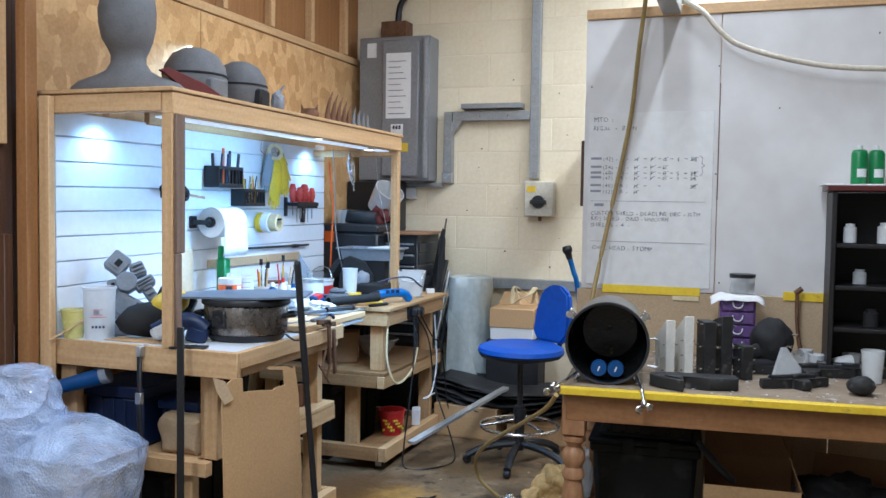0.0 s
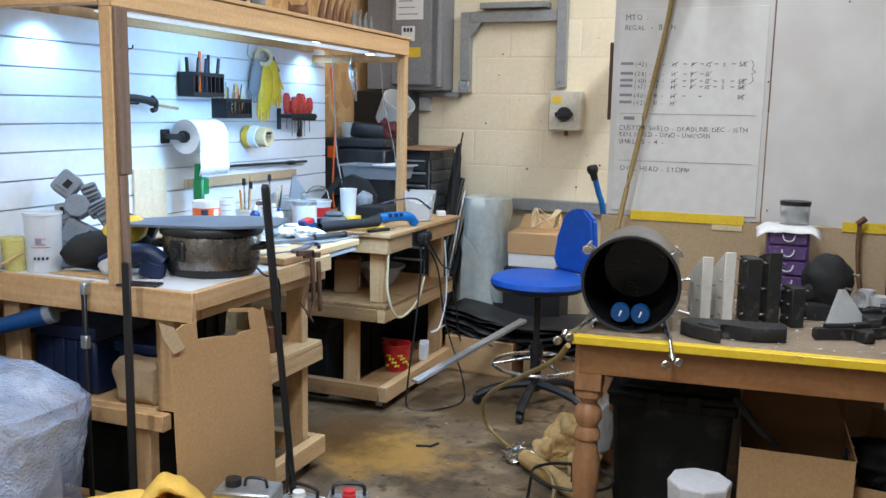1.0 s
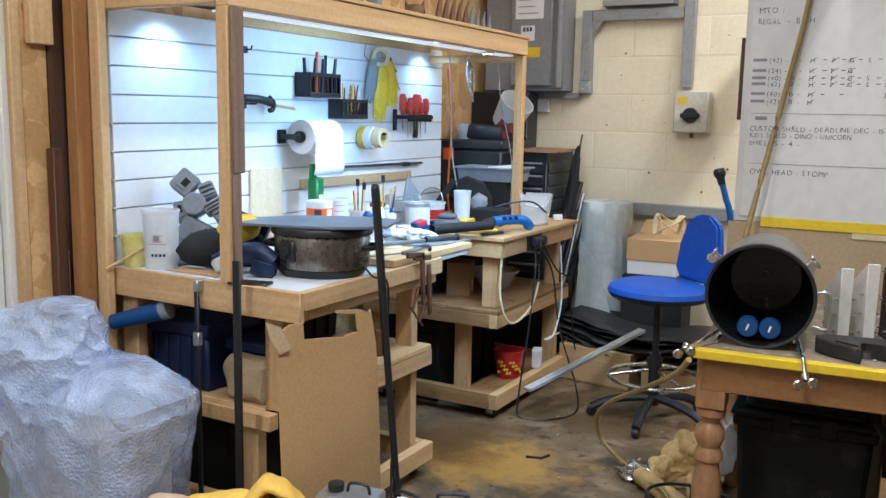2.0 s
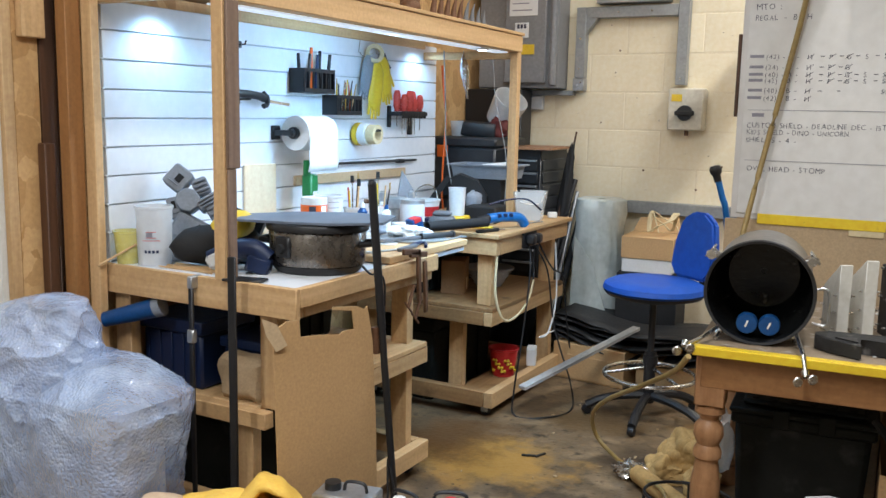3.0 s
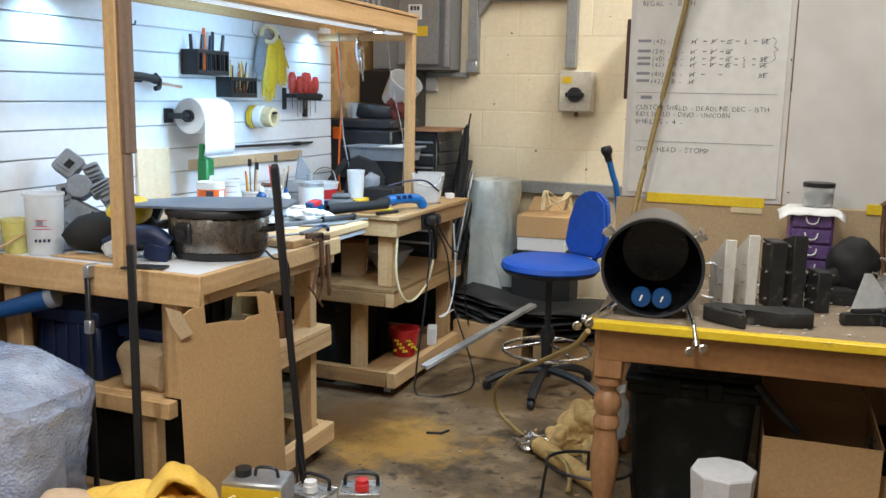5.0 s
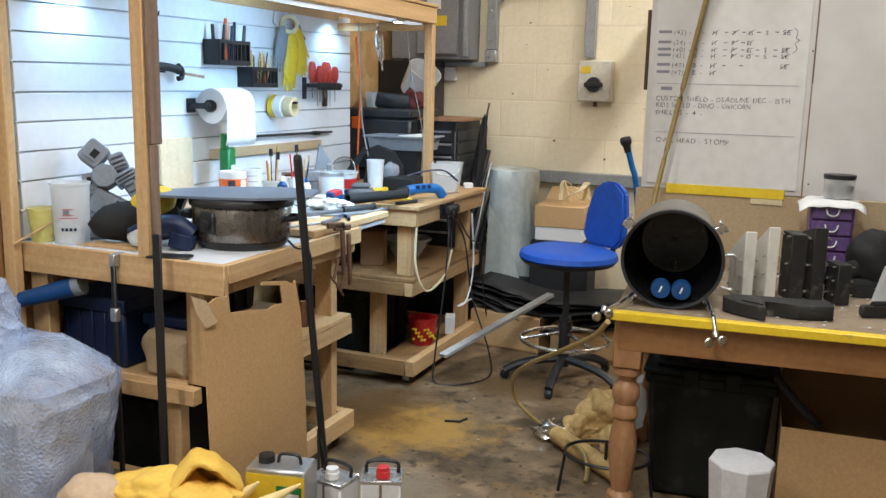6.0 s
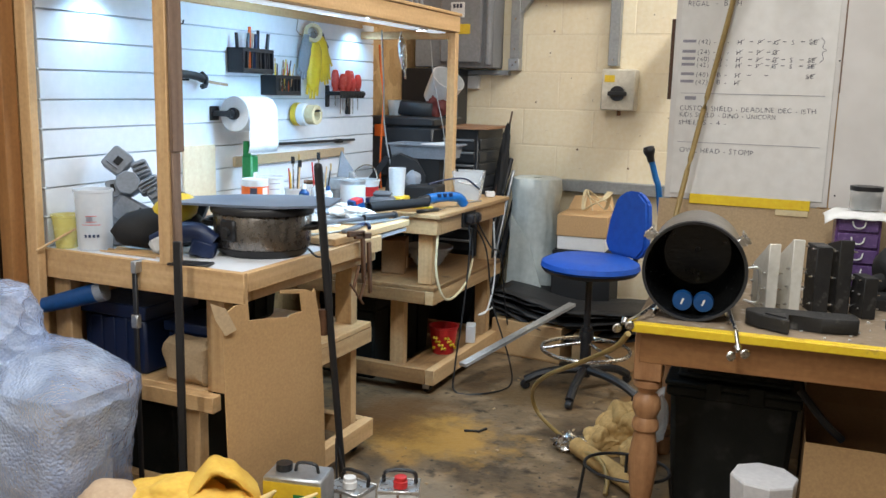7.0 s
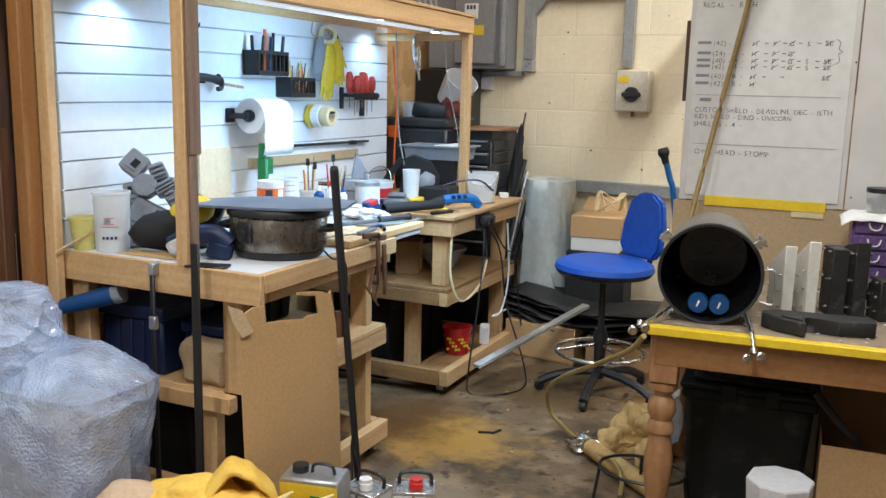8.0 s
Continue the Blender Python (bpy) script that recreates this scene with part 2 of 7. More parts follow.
milky = mat("milky_plastic", (0.60, 0.61, 0.61), (0.70, 0.70, 0.69), (9, 9, 9), 0.4, 0, 0.03, 60, 0.6)
tape_cream = plain("masking_tape", (0.72, 0.60, 0.36), 0.6)
sand_cloth = mat("dirty_sand_cloth", (0.33, 0.20, 0.065), (0.52, 0.35, 0.14), (11, 11, 11), 0.85, 0, 0.2, 90, 0.5)
rust = mat("rusty_steel", (0.10, 0.045, 0.02), (0.22, 0.12, 0.07), (20, 20, 20), 0.65, 0.5, 0.2, 80, 0.6)
shelf_black = plain("black_shelf_board", (0.014, 0.012, 0.012), 0.5)
shelf_red = plain("mahogany_board", (0.10, 0.022, 0.018), 0.4)
mat_rubber = mat("rubber_sheet", (0.010, 0.010, 0.011), (0.028, 0.027, 0.026), (9, 9, 9), 0.55, 0, 0.1, 60, 0.6)
roll_plastic = mat("pale_film_roll", (0.36, 0.40, 0.38), (0.62, 0.66, 0.63), (9, 9, 2.2), 0.35, 0, 0.3, 30, 0.6)
lamp_white = bpy.data.materials.new("lamp_glow")
lamp_white.use_nodes = True
lamp_white.node_tree.nodes["Principled BSDF"].inputs["Emission Color"].default_value = (0.85, 0.93, 1, 1)
lamp_white.node_tree.nodes["Principled BSDF"].inputs["Emission Strength"].default_value = 8


# ---------------------------------------------------------------- mesh helpers
def box(bm, lo, hi, bev=0.003):
    """A box with softened edges."""
    c = [(a + b) / 2 for a, b in zip(lo, hi)]
    s = [abs(b - a) for a, b in zip(lo, hi)]
    r = bmesh.ops.create_cube(bm, size=1, matrix=Matrix.LocRotScale(c, None, s))
    if bev:
        bev = min(bev, min(s) * 0.4)
        es = list({e for v in r["verts"] for e in v.link_edges})
        bmesh.ops.bevel(bm, geom=es, offset=bev, segments=1, affect="EDGES")
    return bm


def bx(lo, hi, bev=0.003):
    return box(bmesh.new(), lo, hi, bev)


def turned(bm, m, start):
    """Turn by m all that was added since start vertices."""
    bm.verts.ensure_lookup_table()
    bmesh.ops.transform(bm, matrix=m, verts=bm.verts[start:])


def obox(bm, centre, size, rot=(0, 0, 0), bev=0.003):
    """A box that lies turned."""
    n = len(bm.verts)
    box(bm, [-v / 2 for v in size], [v / 2 for v in size], bev)
    turned(bm, pose(*centre, *rot), n)
    return bm


def lathe(bm, prof, seg=24, at=(0, 0, 0), m=None):
    """A turned body from rows of radius and height."""
    rows = []
    for r, z in prof:
        if r < 1e-5:
            rows.append([bm.verts.new((0, 0, z))])
        else:
            rows.append([bm.verts.new((r * math.cos(2 * math.pi * i / seg), r * math.sin(2 * math.pi * i / seg), z)) for i in range(seg)])
    for p, q in zip(rows, rows[1:]):
        for i in range(seg):
            j = (i + 1) % seg
            if len(p) == 1 and len(q) == 1:
                continue
            if len(p) == 1:
                bm.faces.new((p[0], q[j], q[i]))
            elif len(q) == 1:
                bm.faces.new((p[i], p[j], q[0]))
            else:
                bm.faces.new((p[i], p[j], q[j], q[i]))
    mm = Matrix.Translation(at) @ (m or Matrix())
    for row in rows:
        for v in row:
            v.co = mm @ v.co
    return bm


def rod(bm, a, b, r, r2=None, seg=12):
    """A straight round bar."""
    a, b = Vector(a), Vector(b)
    d = b - a
    q = d.to_track_quat("Z", "Y").to_matrix().to_4x4()
    h = d.length
    r2 = r if r2 is None else r2
    return lathe(bm, [(0, 0), (r, 0), (r2, h), (0, h)], seg, m=Matrix.Translation(a) @ q)


def smooth_line(pts, n=8):
    """A curve through the points."""
    p = [Vector(v) for v in pts]
    p = [2 * p[0] - p[1]] + p + [2 * p[-1] - p[-2]]
    out = []
    for i in range(1, len(p) - 2):
        for k in range(n):
            t = k / n
            out.append(0.5 * (2 * p[i] + (p[i + 1] - p[i - 1]) * t + (2 * p[i - 1] - 5 * p[i] + 4 * p[i + 1] - p[i + 2]) * t * t
                              + (3 * p[i] - p[i - 1] - 3 * p[i + 1] + p[i + 2]) * t ** 3))
    out.append(p[-2])
    return out


def cable(bm, pts, r, seg=7, n=8, taper=0.0):
    """A bent round cord."""
    line = smooth_line(pts, n) if n > 1 else [Vector(v) for v in pts]
    up, rings = Vector((0.13, 0.21, 0.97)), []
    for i, c in enumerate(line):
        d = (line[min(i + 1, len(line) - 1)] - line[max(i - 1, 0)]).normalized()
        u = d.cross(up)
        if u.length < 0.05:
            u = d.cross(Vector((1, 0, 0)))
        u.normalize()
        w = u.cross(d)
        k_ = r * (1 - taper * i / (len(line) - 1))
        rings.append([bm.verts.new(c + k_ * (math.cos(6.2832 * k / seg) * u + math.sin(6.2832 * k / seg) * w)) for k in range(seg)])
    for p, q in zip(rings, rings[1:]):
        for k in range(seg):
            bm.faces.new((p[k], p[(k + 1) % seg], q[(k + 1) % seg], q[k]))
    for e in (rings[0], rings[-1]):
        bm.faces.new(e)
    return bm


def blob(bm, centre, size, rough=0.15, freq=3.0, sub=3, seed=0.0, rot=(0, 0, 0)):
    """An uneven rounded body."""
    r = bmesh.ops.create_icosphere(bm, subdivisions=sub, radius=1)
    m = pose(*centre, *rot)
    for v in r["verts"]:
        k = 1 + rough * noise.fractal(v.co * freq + Vector((seed, seed * 0.7, 0)), 1.0, 2.0, 4)
        v.co = m @ Vector((v.co.x * size[0] * k, v.co.y * size[1] * k, v.co.z * size[2] * k))
    return bm


def prism(bm, outline, depth, m, bev=0.0):
    """A flat outline given a thickness."""
    lo = [bm.verts.new(m @ Vector((x, y, 0))) for x, y in outline]
    hi = [bm.verts.new(m @ Vector((x, y, depth))) for x, y in outline]
    bm.faces.new(lo[::-1])
    bm.faces.new(hi)
    for i in range(len(lo)):
        j = (i + 1) % len(lo)
        bm.faces.new((lo[i], lo[j], hi[j], hi[i]))
    return bm


def link(name, bm, material, smooth=None):
    bmesh.ops.recalc_face_normals(bm, faces=bm.faces)
    me = bpy.data.meshes.new(name)
    bm.to_mesh(me)
    bm.free()
    me.materials.append(material)
    if smooth is not None:
        me.shade_smooth()
        me.set_sharp_from_angle(angle=radians(smooth))
    return new(name, me)


def part(name, bm, material, parent, label="", smooth=40):
    o = link(name, bm, material, smooth)
    o.parent = parent
    if label:
        o["label"] = label
    return o


def thing(name, at, label, category, group="", rz=0.0, rx=0.0, ry=0.0, kind=""):
    o = new(name)
    o.matrix_world = pose(*at, rx, ry, rz)
    o.empty_display_size = 0.05
    return tagged(o, label, category, group, kind)


def single(name, bm, material, label, category, group="", kind="", smooth=40):
    return tagged(link(name, bm, material, smooth), label, category, group, kind)


# ---------------------------------------------------------------- the room
single("floor", bx((-0.6, -5.2, -0.1), (6.6, 3.4, 0.0), 0), concrete, "worn concrete floor with ochre dust stains", "floor", kind="structure")
single("ceiling", bx((-0.6, -5.2, 3.4), (6.6, 3.4, 3.5), 0), plaster, "plain pale workshop ceiling", "ceiling", kind="structure")
single("wall_east", bx((6.4, -5.2, 0), (6.6, 3.4, 3.4), 0), plaster, "plain pale workshop wall", "wall", kind="structure")
single("wall_south", bx((-0.6, -5.2, 0), (6.4, -5.0, 3.4), 0), plaster, "plain pale workshop wall", "wall", kind="structure")
wall_north = single("wall_north", bx((-0.6, 3.16, 0), (6.4, 3.4, 3.4), 0), mortar, "cream painted concrete block wall", "wall", kind="structure")
wall_west = single("wall_west", bx((-0.6, -0.27, 0), (-0.16, 3.16, 3.4), 0), pine_brown, "timber framed wall clad in strand board", "wall", kind="structure")
single("wall_west_2", bx((-0.6, -5.0, 0), (-0.16, -1.30, 3.4), 0), plaster, "plain pale wall beside the door", "wall", kind="structure")
single("wall_west_3", bx((-0.6, -1.30, 2.08), (-0.16, -0.27, 3.4), 0), plaster, "plain pale wall over the door", "wall", kind="structure")

for i, (at, watts) in enumerate(TUBES):
    o = thing("ceiling_light", (at[0], at[1], 3.4), "white fluorescent batten lamp under the ceiling", "lamp", "ceiling lamps")
    part("body", bx((-0.07, -0.75, -0.08), (0.07, 0.75, 0)), door_white, o)


def cart(o, x1, y0, y1, top, shelf, rail, sy, legs=(), cross=pine_x, board=pine_y):
    """A timber bench on castors: legs, rails, shelf boards and a low frame."""
    w = 0.045
    part("apron", bx((0.02, y0, top - 0.10), (x1, y0 + w, top - 0.022)), pine_x, o)
    part("apron", bx((x1 - w, y0 + w + 0.002, top - 0.10), (x1, y1, top - 0.022)), pine_y, o)
    part("apron", bx((0.02, y1 - w, top - 0.10), (x1 - w - 0.002, y1 - 0.002, top - 0.022)), pine_x, o)
    for lx, ly in legs:
        part("leg", bx((lx, ly, rail - 0.09), (lx + 0.075, ly + w, top - 0.102)), pine_z, o)
    part("shelf_board", bx((0.02, sy, shelf - 0.02), (x1 - 0.01, y1 - 0.01, shelf)), board, o)
    part("shelf_rail", bx((x1 - 0.055, sy - 0.002, shelf - 0.085), (x1 - 0.012, y1, shelf - 0.021)), pine_y, o)
    part("shelf_rail", bx((0.02, sy - 0.002, shelf - 0.085), (x1 - 0.057, sy + w, shelf - 0.021)), cross, o)
    part("shelf_rail", bx((0.02, y1 - w, shelf - 0.085), (x1 - 0.057, y1, shelf - 0.021)), pine_x, o)
    part("low_rail", bx((x1 - 0.045, y0, rail - 0.075), (x1, y1, rail)), pine_y, o)
    part("low_rail", bx((0.02, y1 - w, rail - 0.075), (x1 - 0.047, y1, rail)), cross, o)
    part("low_rail", bx((0.02, y0, rail - 0.075), (x1 - 0.047, y0 + w, rail)), cross, o)
    for cx in (0.1, x1 - 0.06):
        for cy in (y0 + 0.06, y1 - 0.07):
            c = bmesh.new()
            lathe(c, [(0, -0.012), (0.022, -0.012), (0.025, -0.006), (0.025, 0.006), (0.022, 0.012), (0, 0.012)], 16, (cx, cy, 0.025), pose(0, 0, 0, 90))
            k = part("castor", c, black, o)
            b = bmesh.new()
            box(b, (cx - 0.03, cy - 0.03, rail - 0.079), (cx + 0.03, cy + 0.03, rail - 0.075))
            box(b, (cx - 0.018, cy - 0.019, 0.02), (cx + 0.018, cy - 0.015, rail - 0.078))
            box(b, (cx - 0.018, cy + 0.015, 0.02), (cx + 0.018, cy + 0.019, rail - 0.078))
            part("bracket", b, steel_dull, k)


BENCH = 0.885
led_glow = lamp_white.copy()
led_glow.name = "strip_glow"
led_glow.node_tree.nodes["Principled BSDF"].inputs["Emission Strength"].default_value = 0.55
workbench = thing("workbench", (0, 0, 0), "long pine workbench on castors with a lit canopy frame", "workbench")
cart(workbench, 0.83, 0.0, 0.85, BENCH, 0.535, 0.13, 0.36, legs=((0.03, 0.002), (0.70, 0.76), (0.03, 0.76)))
part("leg", bx((0.645, 0.05, 0.457), (0.72, 0.095, BENCH - 0.102)), pine_z, workbench)
part("leg", bx((0.53, 0.05, 0.132), (0.61, 0.095, 0.398)), pine_z, workbench)
part("shelf_board", bx((0.02, 0.052, 0.44), (0.64, 0.355, 0.456)), pine_x, workbench)
part("tabletop", bx((0.02, -0.012, BENCH - 0.02), (0.83, 1.12, BENCH)), slat_white, workbench, "white laminate bench top")
part("edge_strip", bx((0.02, -0.035, BENCH - 0.095), (0.86, -0.013, BENCH + 0.004)), pine_x, workbench)
part("edge_strip", bx((0.832, -0.012, BENCH - 0.06), (0.858, 0.85, BENCH + 0.002)), pine_y, workbench)
part("raised_board", bx((0.3, 0.52, BENCH + 0.004), (0.845, 1.12, BENCH + 0.03)), pine_y, workbench)
part("front_beam", bx((0.535, -0.035, 1.755), (0.585, 2.20, 1.835)), pine_y, workbench)
part("end_beam", bx((0.0, -0.04, 1.765), (0.533, 0.005, 1.835)), pine_x, workbench)
part("end_beam", bx((0.0, 2.16, 1.72), (0.533, 2.20, 1.76)), pine_x, workbench)
part("top_board", bx((-0.09, -0.05, 1.837), (0.592, 2.21, 1.853)), pine_y, workbench)
part("led_strip", bx((0.455, 0.03, 1.748), (0.53, 2.14, 1.754)), led_glow, workbench, "glowing light strip under the beam")
part("post", bx((0.535, -0.037, BENCH), (0.583, 0.02, 1.755)), pine_z, workbench)
part("post", bx((0.535, 2.155, BENCH), (0.580, 2.20, 1.754)), pine_z, workbench)
part("post", bx((0.0, -0.075, 0.0), (0.05, -0.042, 1.83)), pine_z, workbench)
part("post", bx((-0.05, -0.135, 0.0), (0.0, -0.077, 2.6)), pine_brown, workbench)
part("back_rail", bx((0.0, 0.55, 1.775), (0.03, 2.15, 1.834)), pine_y, workbench)

bench_b = thing("side_bench", (0, 0, 0), "low pine bench on castors with two open shelves", "workbench")
# Shelf board and cross rails carry the bench's inner shade in their colour.
cart(bench_b, 0.79, 1.52, 2.42, BENCH, 0.535, 0.13, 1.52, legs=((0.03, 1.56), (0.66, 2.34), (0.03, 2.34)), cross=shaded_x, board=shaded_y)
part("leg", bx((0.67, 1.57, 0.537), (0.745, 1.615, BENCH - 0.102)), pine_z, bench_b)
part("leg", bx((0.50, 1.62, 0.10), (0.575, 1.665, 0.448)), pine_z, bench_b)
part("tabletop", bx((0.02, 1.50, BENCH - 0.02), (0.81, 2.44, BENCH)), pine_y, bench_b)

slat_wall = single("slat_wall", bx((-0.02, 0.0, 0.80), (-0.002, 2.31, 1.80), 0.002), groove_grey, "white slatted tool wall over the workbench", "tool wall")

# strand board cladding of the west wall
for k, (y0, y1, z0, z1) in enumerate([(-0.05, 1.17, 0.0, 2.42), (1.175, 2.395, 0.0, 2.42), (2.4, 3.14, 0.0, 2.42)]):
    part("panel", bx((-0.16, y0, z0), (-0.13, y1, z1), 0.002), osb, wall_west)
part("rail", bx((-0.16, -0.05, 2.425), (-0.12, 3.14, 2.47)), pine_y, wall_west)
for y in (0.35, 0.85, 1.35, 1.85, 2.35, 2.85):
    part("stud", bx((-0.16, y, 2.472), (-0.11, y + 0.045, 3.4)), pine_z, wall_west)
part("panel", bx((-0.16, -0.26, 0), (-0.10, -0.165, 3.4), 0.002), osb, wall_west)

# door at the left
door_1 = thing("door_1", (0, 0, 0), "white panelled door in a pine frame", "door", kind="structure")
part("leaf", bx((-0.20, -1.22, 0.01), (-0.15, -0.325, 2.02)), door_white, door_1)
for z0, z1 in ((0.15, 0.62), (0.75, 1.45), (1.55, 1.9)):
    for y0, y1 in ((-1.10, -0.82), (-0.70, -0.42)):
        b = bmesh.new()
        box(b, (-0.15, y0, z0), (-0.14, y1, z0 + 0.02)), box(b, (-0.15, y0, z1 - 0.02), (-0.14, y1, z1))
        box(b, (-0.15, y0, z0 + 0.02), (-0.14, y0 + 0.02, z1 - 0.02)), box(b, (-0.15, y1 - 0.02, z0 + 0.02), (-0.14, y1, z1 - 0.02))
        part("moulding", b, door_white, door_1)
part("door_frame", bx((-0.2, -0.322, 0), (-0.12, -0.285, 2.08)), door_white, door_1)
part("architrave", bx((-0.12, -0.30, 0), (-0.095, -0.262, 2.12)), pine_z, door_1)
part("door_frame", bx((-0.2, -1.30, 0), (-0.12, -1.225, 2.08)), pine_brown, door_1)

# painted board partition
board = thing("board_partition", (0, 0, 0), "white painted board partition with brown card along its foot", "partition")
part("sheet", bx((1.81, 1.555, 1.04), (2.436, 1.575, 2.34), 0.001), board_white, board)
part("sheet", bx((2.440, 1.555, 1.04), (3.62, 1.575, 2.34), 0.001), board_white, board)
part("sheet", bx((3.624, 1.555, 1.04), (4.84, 1.575, 2.34), 0.001), board_white, board)
part("card_strip", bx((1.79, 1.552, 0.0), (2.95, 1.56, 1.035), 0.001), card_pale, board, "brown card strip")
part("card_strip", bx((2.955, 1.552, 0.0), (4.84, 1.56, 1.035), 0.001), card_pale, board, "brown card strip")
part("top_rail", bx((1.81, 1.54, 2.342), (4.84, 1.62, 2.39)), pine_x, board)
for x in (1.83, 2.40, 3.0, 3.6, 4.2, 4.78):
    part("stud", bx((x, 1.577, 0), (x + 0.045, 1.64, 2.34)), pine_z, board)
part("whiteboard", bx((1.833, 1.548, 1.06), (2.417, 1.554, 1.893), 0.001), gloss_white, board, "glossy white writing sheet")

# the table with the yellow edge
table = thing("turned_leg_table", (1.93, 0.50, 0), "brown wooden table with turned legs and yellow taped edge", "table", rz=5)
part("tabletop", bx((0, 0, 0.725), (2.2, 0.95, 0.75)), mat("dusty_table_top", (0.19, 0.14, 0.092), (0.31, 0.24, 0.165), (7, 7, 7), 0.7, 0, 0.2, 60, 0.5, stain=[((0.46, 0.42, 0.36), 20.0, 0.58, 0.74), ((0.10, 0.07, 0.045), 11.0, 0.62, 0.74)]), table)
part("apron", bx((0.02, 0.038, 0.62), (2.15, 0.065, 0.723)), table_wood, table)
part("apron", bx((0.012, 0.067, 0.62), (0.035, 0.9, 0.723)), table_wood, table)
part("edge_tape", bx((-0.004, -0.004, 0.726), (2.2, 0.036, 0.754)), tape_yellow, table, "yellow tape along the edge")
for lx, ly in ((0.05, 0.085), (2.1, 0.085), (0.05, 0.87), (2.1, 0.87)):
    b = bmesh.new()
    box(b, (lx - 0.045, ly - 0.045, 0.56), (lx + 0.045, ly + 0.045, 0.722), 0.004)
    lathe(b, [(0.03, 0.56), (0.045, 0.552), (0.046, 0.535), (0.03, 0.52), (0.028, 0.51), (0.043, 0.49), (0.046, 0.46), (0.033, 0.43), (0.043, 0.41), (0.043, 0.39), (0.034, 0.38),
              (0.046, 0.30), (0.045, 0.24), (0.034, 0.15), (0.030, 0.13), (0.043, 0.115), (0.043, 0.09), (0.03, 0.075), (0.036, 0.05), (0.033, 0.0), (0, 0)], 24, (lx, ly, 0))
    part("leg", b, leg_wood, table)


# ---------------------------------------------------------------- tool wall
for k in range(10):
    z1 = 1.698 + 0.0995 - 0.0995 * k
    part("slat", bx((-0.002, 0.002, z1 - 0.0952), (0.012, 2.308, z1 - 0.0005), 0.0018), slat_white, slat_wall)
    b = bmesh.new()
    box(b, (-0.002, -0.006, z1 - 0.0995), (0.016, 0.004, z1 - 0.0915), 0.002)
    part("end_clip", b, milky, slat_wall)


pivot = Matrix.Translation((0, 2.31, 1.3))
slat_wall.matrix_world = pivot @ pose(0, 0, 0, 0.42) @ pivot.inverted()


def basket(y0, y1, z0, z1, tools, label):
    o = thing("tool_basket", (0.012, y0, z0), label, "basket", "baskets on the tool wall")
    w, h, d, t = y1 - y0, z1 - z0, 0.085, 0.004
    b = bmesh.new()
    box(b, (0, 0, 0), (d, w, t), 0.001), box(b, (0, 0, t), (t, w, h), 0.001)
    box(b, (t, 0, t), (d, t, h), 0.001), box(b, (t, w - t, t), (d, w, h), 0.001)
    n = 7
    for i in range(n + 1):
        y = (w - 0.008) * i / n
        box(b, (d - t, y, t), (d, y + 0.008, h), 0)
    box(b, (d - t, 0, h - 0.016), (d + 0.001, w, h), 0.001), box(b, (d - t, 0, t), (d + 0.001, w, 0.02), 0.001)
    part("body", b, black, o)
    rnd = random.Random(int(y0 * 100))
    for i in range(tools):
        y, x = 0.012 + (w - 0.024) * (i + 0.5) / tools, 0.02 + 0.045 * rnd.random()
        m = (pine_z, yellow, steel, orange, black, steel)[i % 6] if h < 0.095 else (black, black, orange, navy, black)[i % 5]
        L, r = (0.05 + 0.03 * rnd.random(), 0.0035) if h < 0.095 else (0.055 + 0.04 * rnd.random(), 0.009)
        b = bmesh.new()
        top = Vector((x + 0.02 * (rnd.random() - 0.3), y + 0.06 * (rnd.random() - 0.4), h + L))
        rod(b, (x, y, 0.01), top, r, r * 0.8, 8)
        part("tool", b, m, o)
    return o


basket(0.995, 1.22, 1.506, 1.612, 6, "black slotted basket of pliers on the tool wall")
basket(1.235, 1.44, 1.412, 1.503, 16, "black slotted basket of brushes on the tool wall")

gl = thing("glove_hook", (0.012, 1.53, 1.70), "wire hook with tape roll and yellow gloves", "hook")
b = bmesh.new()
cable(b, [(0.0, 0.0, 0.02), (0.012, 0.0, 0.09), (0.012, 0.005, 0.095), (0.012, 0.125, 0.095), (0.012, 0.13, 0.09), (0.02, 0.13, 0.02), (0.07, 0.13, 0.0)], 0.0022, 6, 4)
cable(b, [(0.0, 0.0, 0.02), (0.03, 0.01, -0.005), (0.08, 0.01, 0.012)], 0.0022, 6, 4)
part("hook", b, steel, gl)
b = bmesh.new()
lathe(b, [(0.028, 0), (0.046, 0), (0.046, 0.024), (0.028, 0.024), (0.028, 0)], 28, (0.05, 0.06, 0.01), Vector((0.75, -0.65, 0.15)).to_track_quat("Z", "Y").to_matrix().to_4x4())
part("tape_roll", b, tape_cream, gl)


def glove(bm, x, y, z, s, lean):
    """A limp rubber glove hung by its cuff."""
    n = len(bm.verts)
    lathe(bm, [(0.02, 0), (0.034, -0.03), (0.036, -0.07), (0.034, -0.12), (0.03, -0.15), (0.012, -0.17), (0, -0.172)], 12)
    for k, dx in enumerate((-0.022, -0.007, 0.008, 0.022)):
        rod(bm, (dx, 0, -0.13), (dx * 1.25, 0.004, -0.19 - 0.014 * (k in (1, 2))), 0.0095, 0.006, 8)
    rod(bm, (0.03, 0, -0.08), (0.052, 0, -0.135), 0.01, 0.006, 8)
    bm.verts.ensure_lookup_table()
    for v in bm.verts[n:]:
        v.co.y *= 0.45
        v.co += Vector((0.004, 0.006, 0)) * noise.noise(v.co * 30)
    turned(bm, pose(x, y, z, 0, lean, 80) @ Matrix.Scale(s, 4), n)


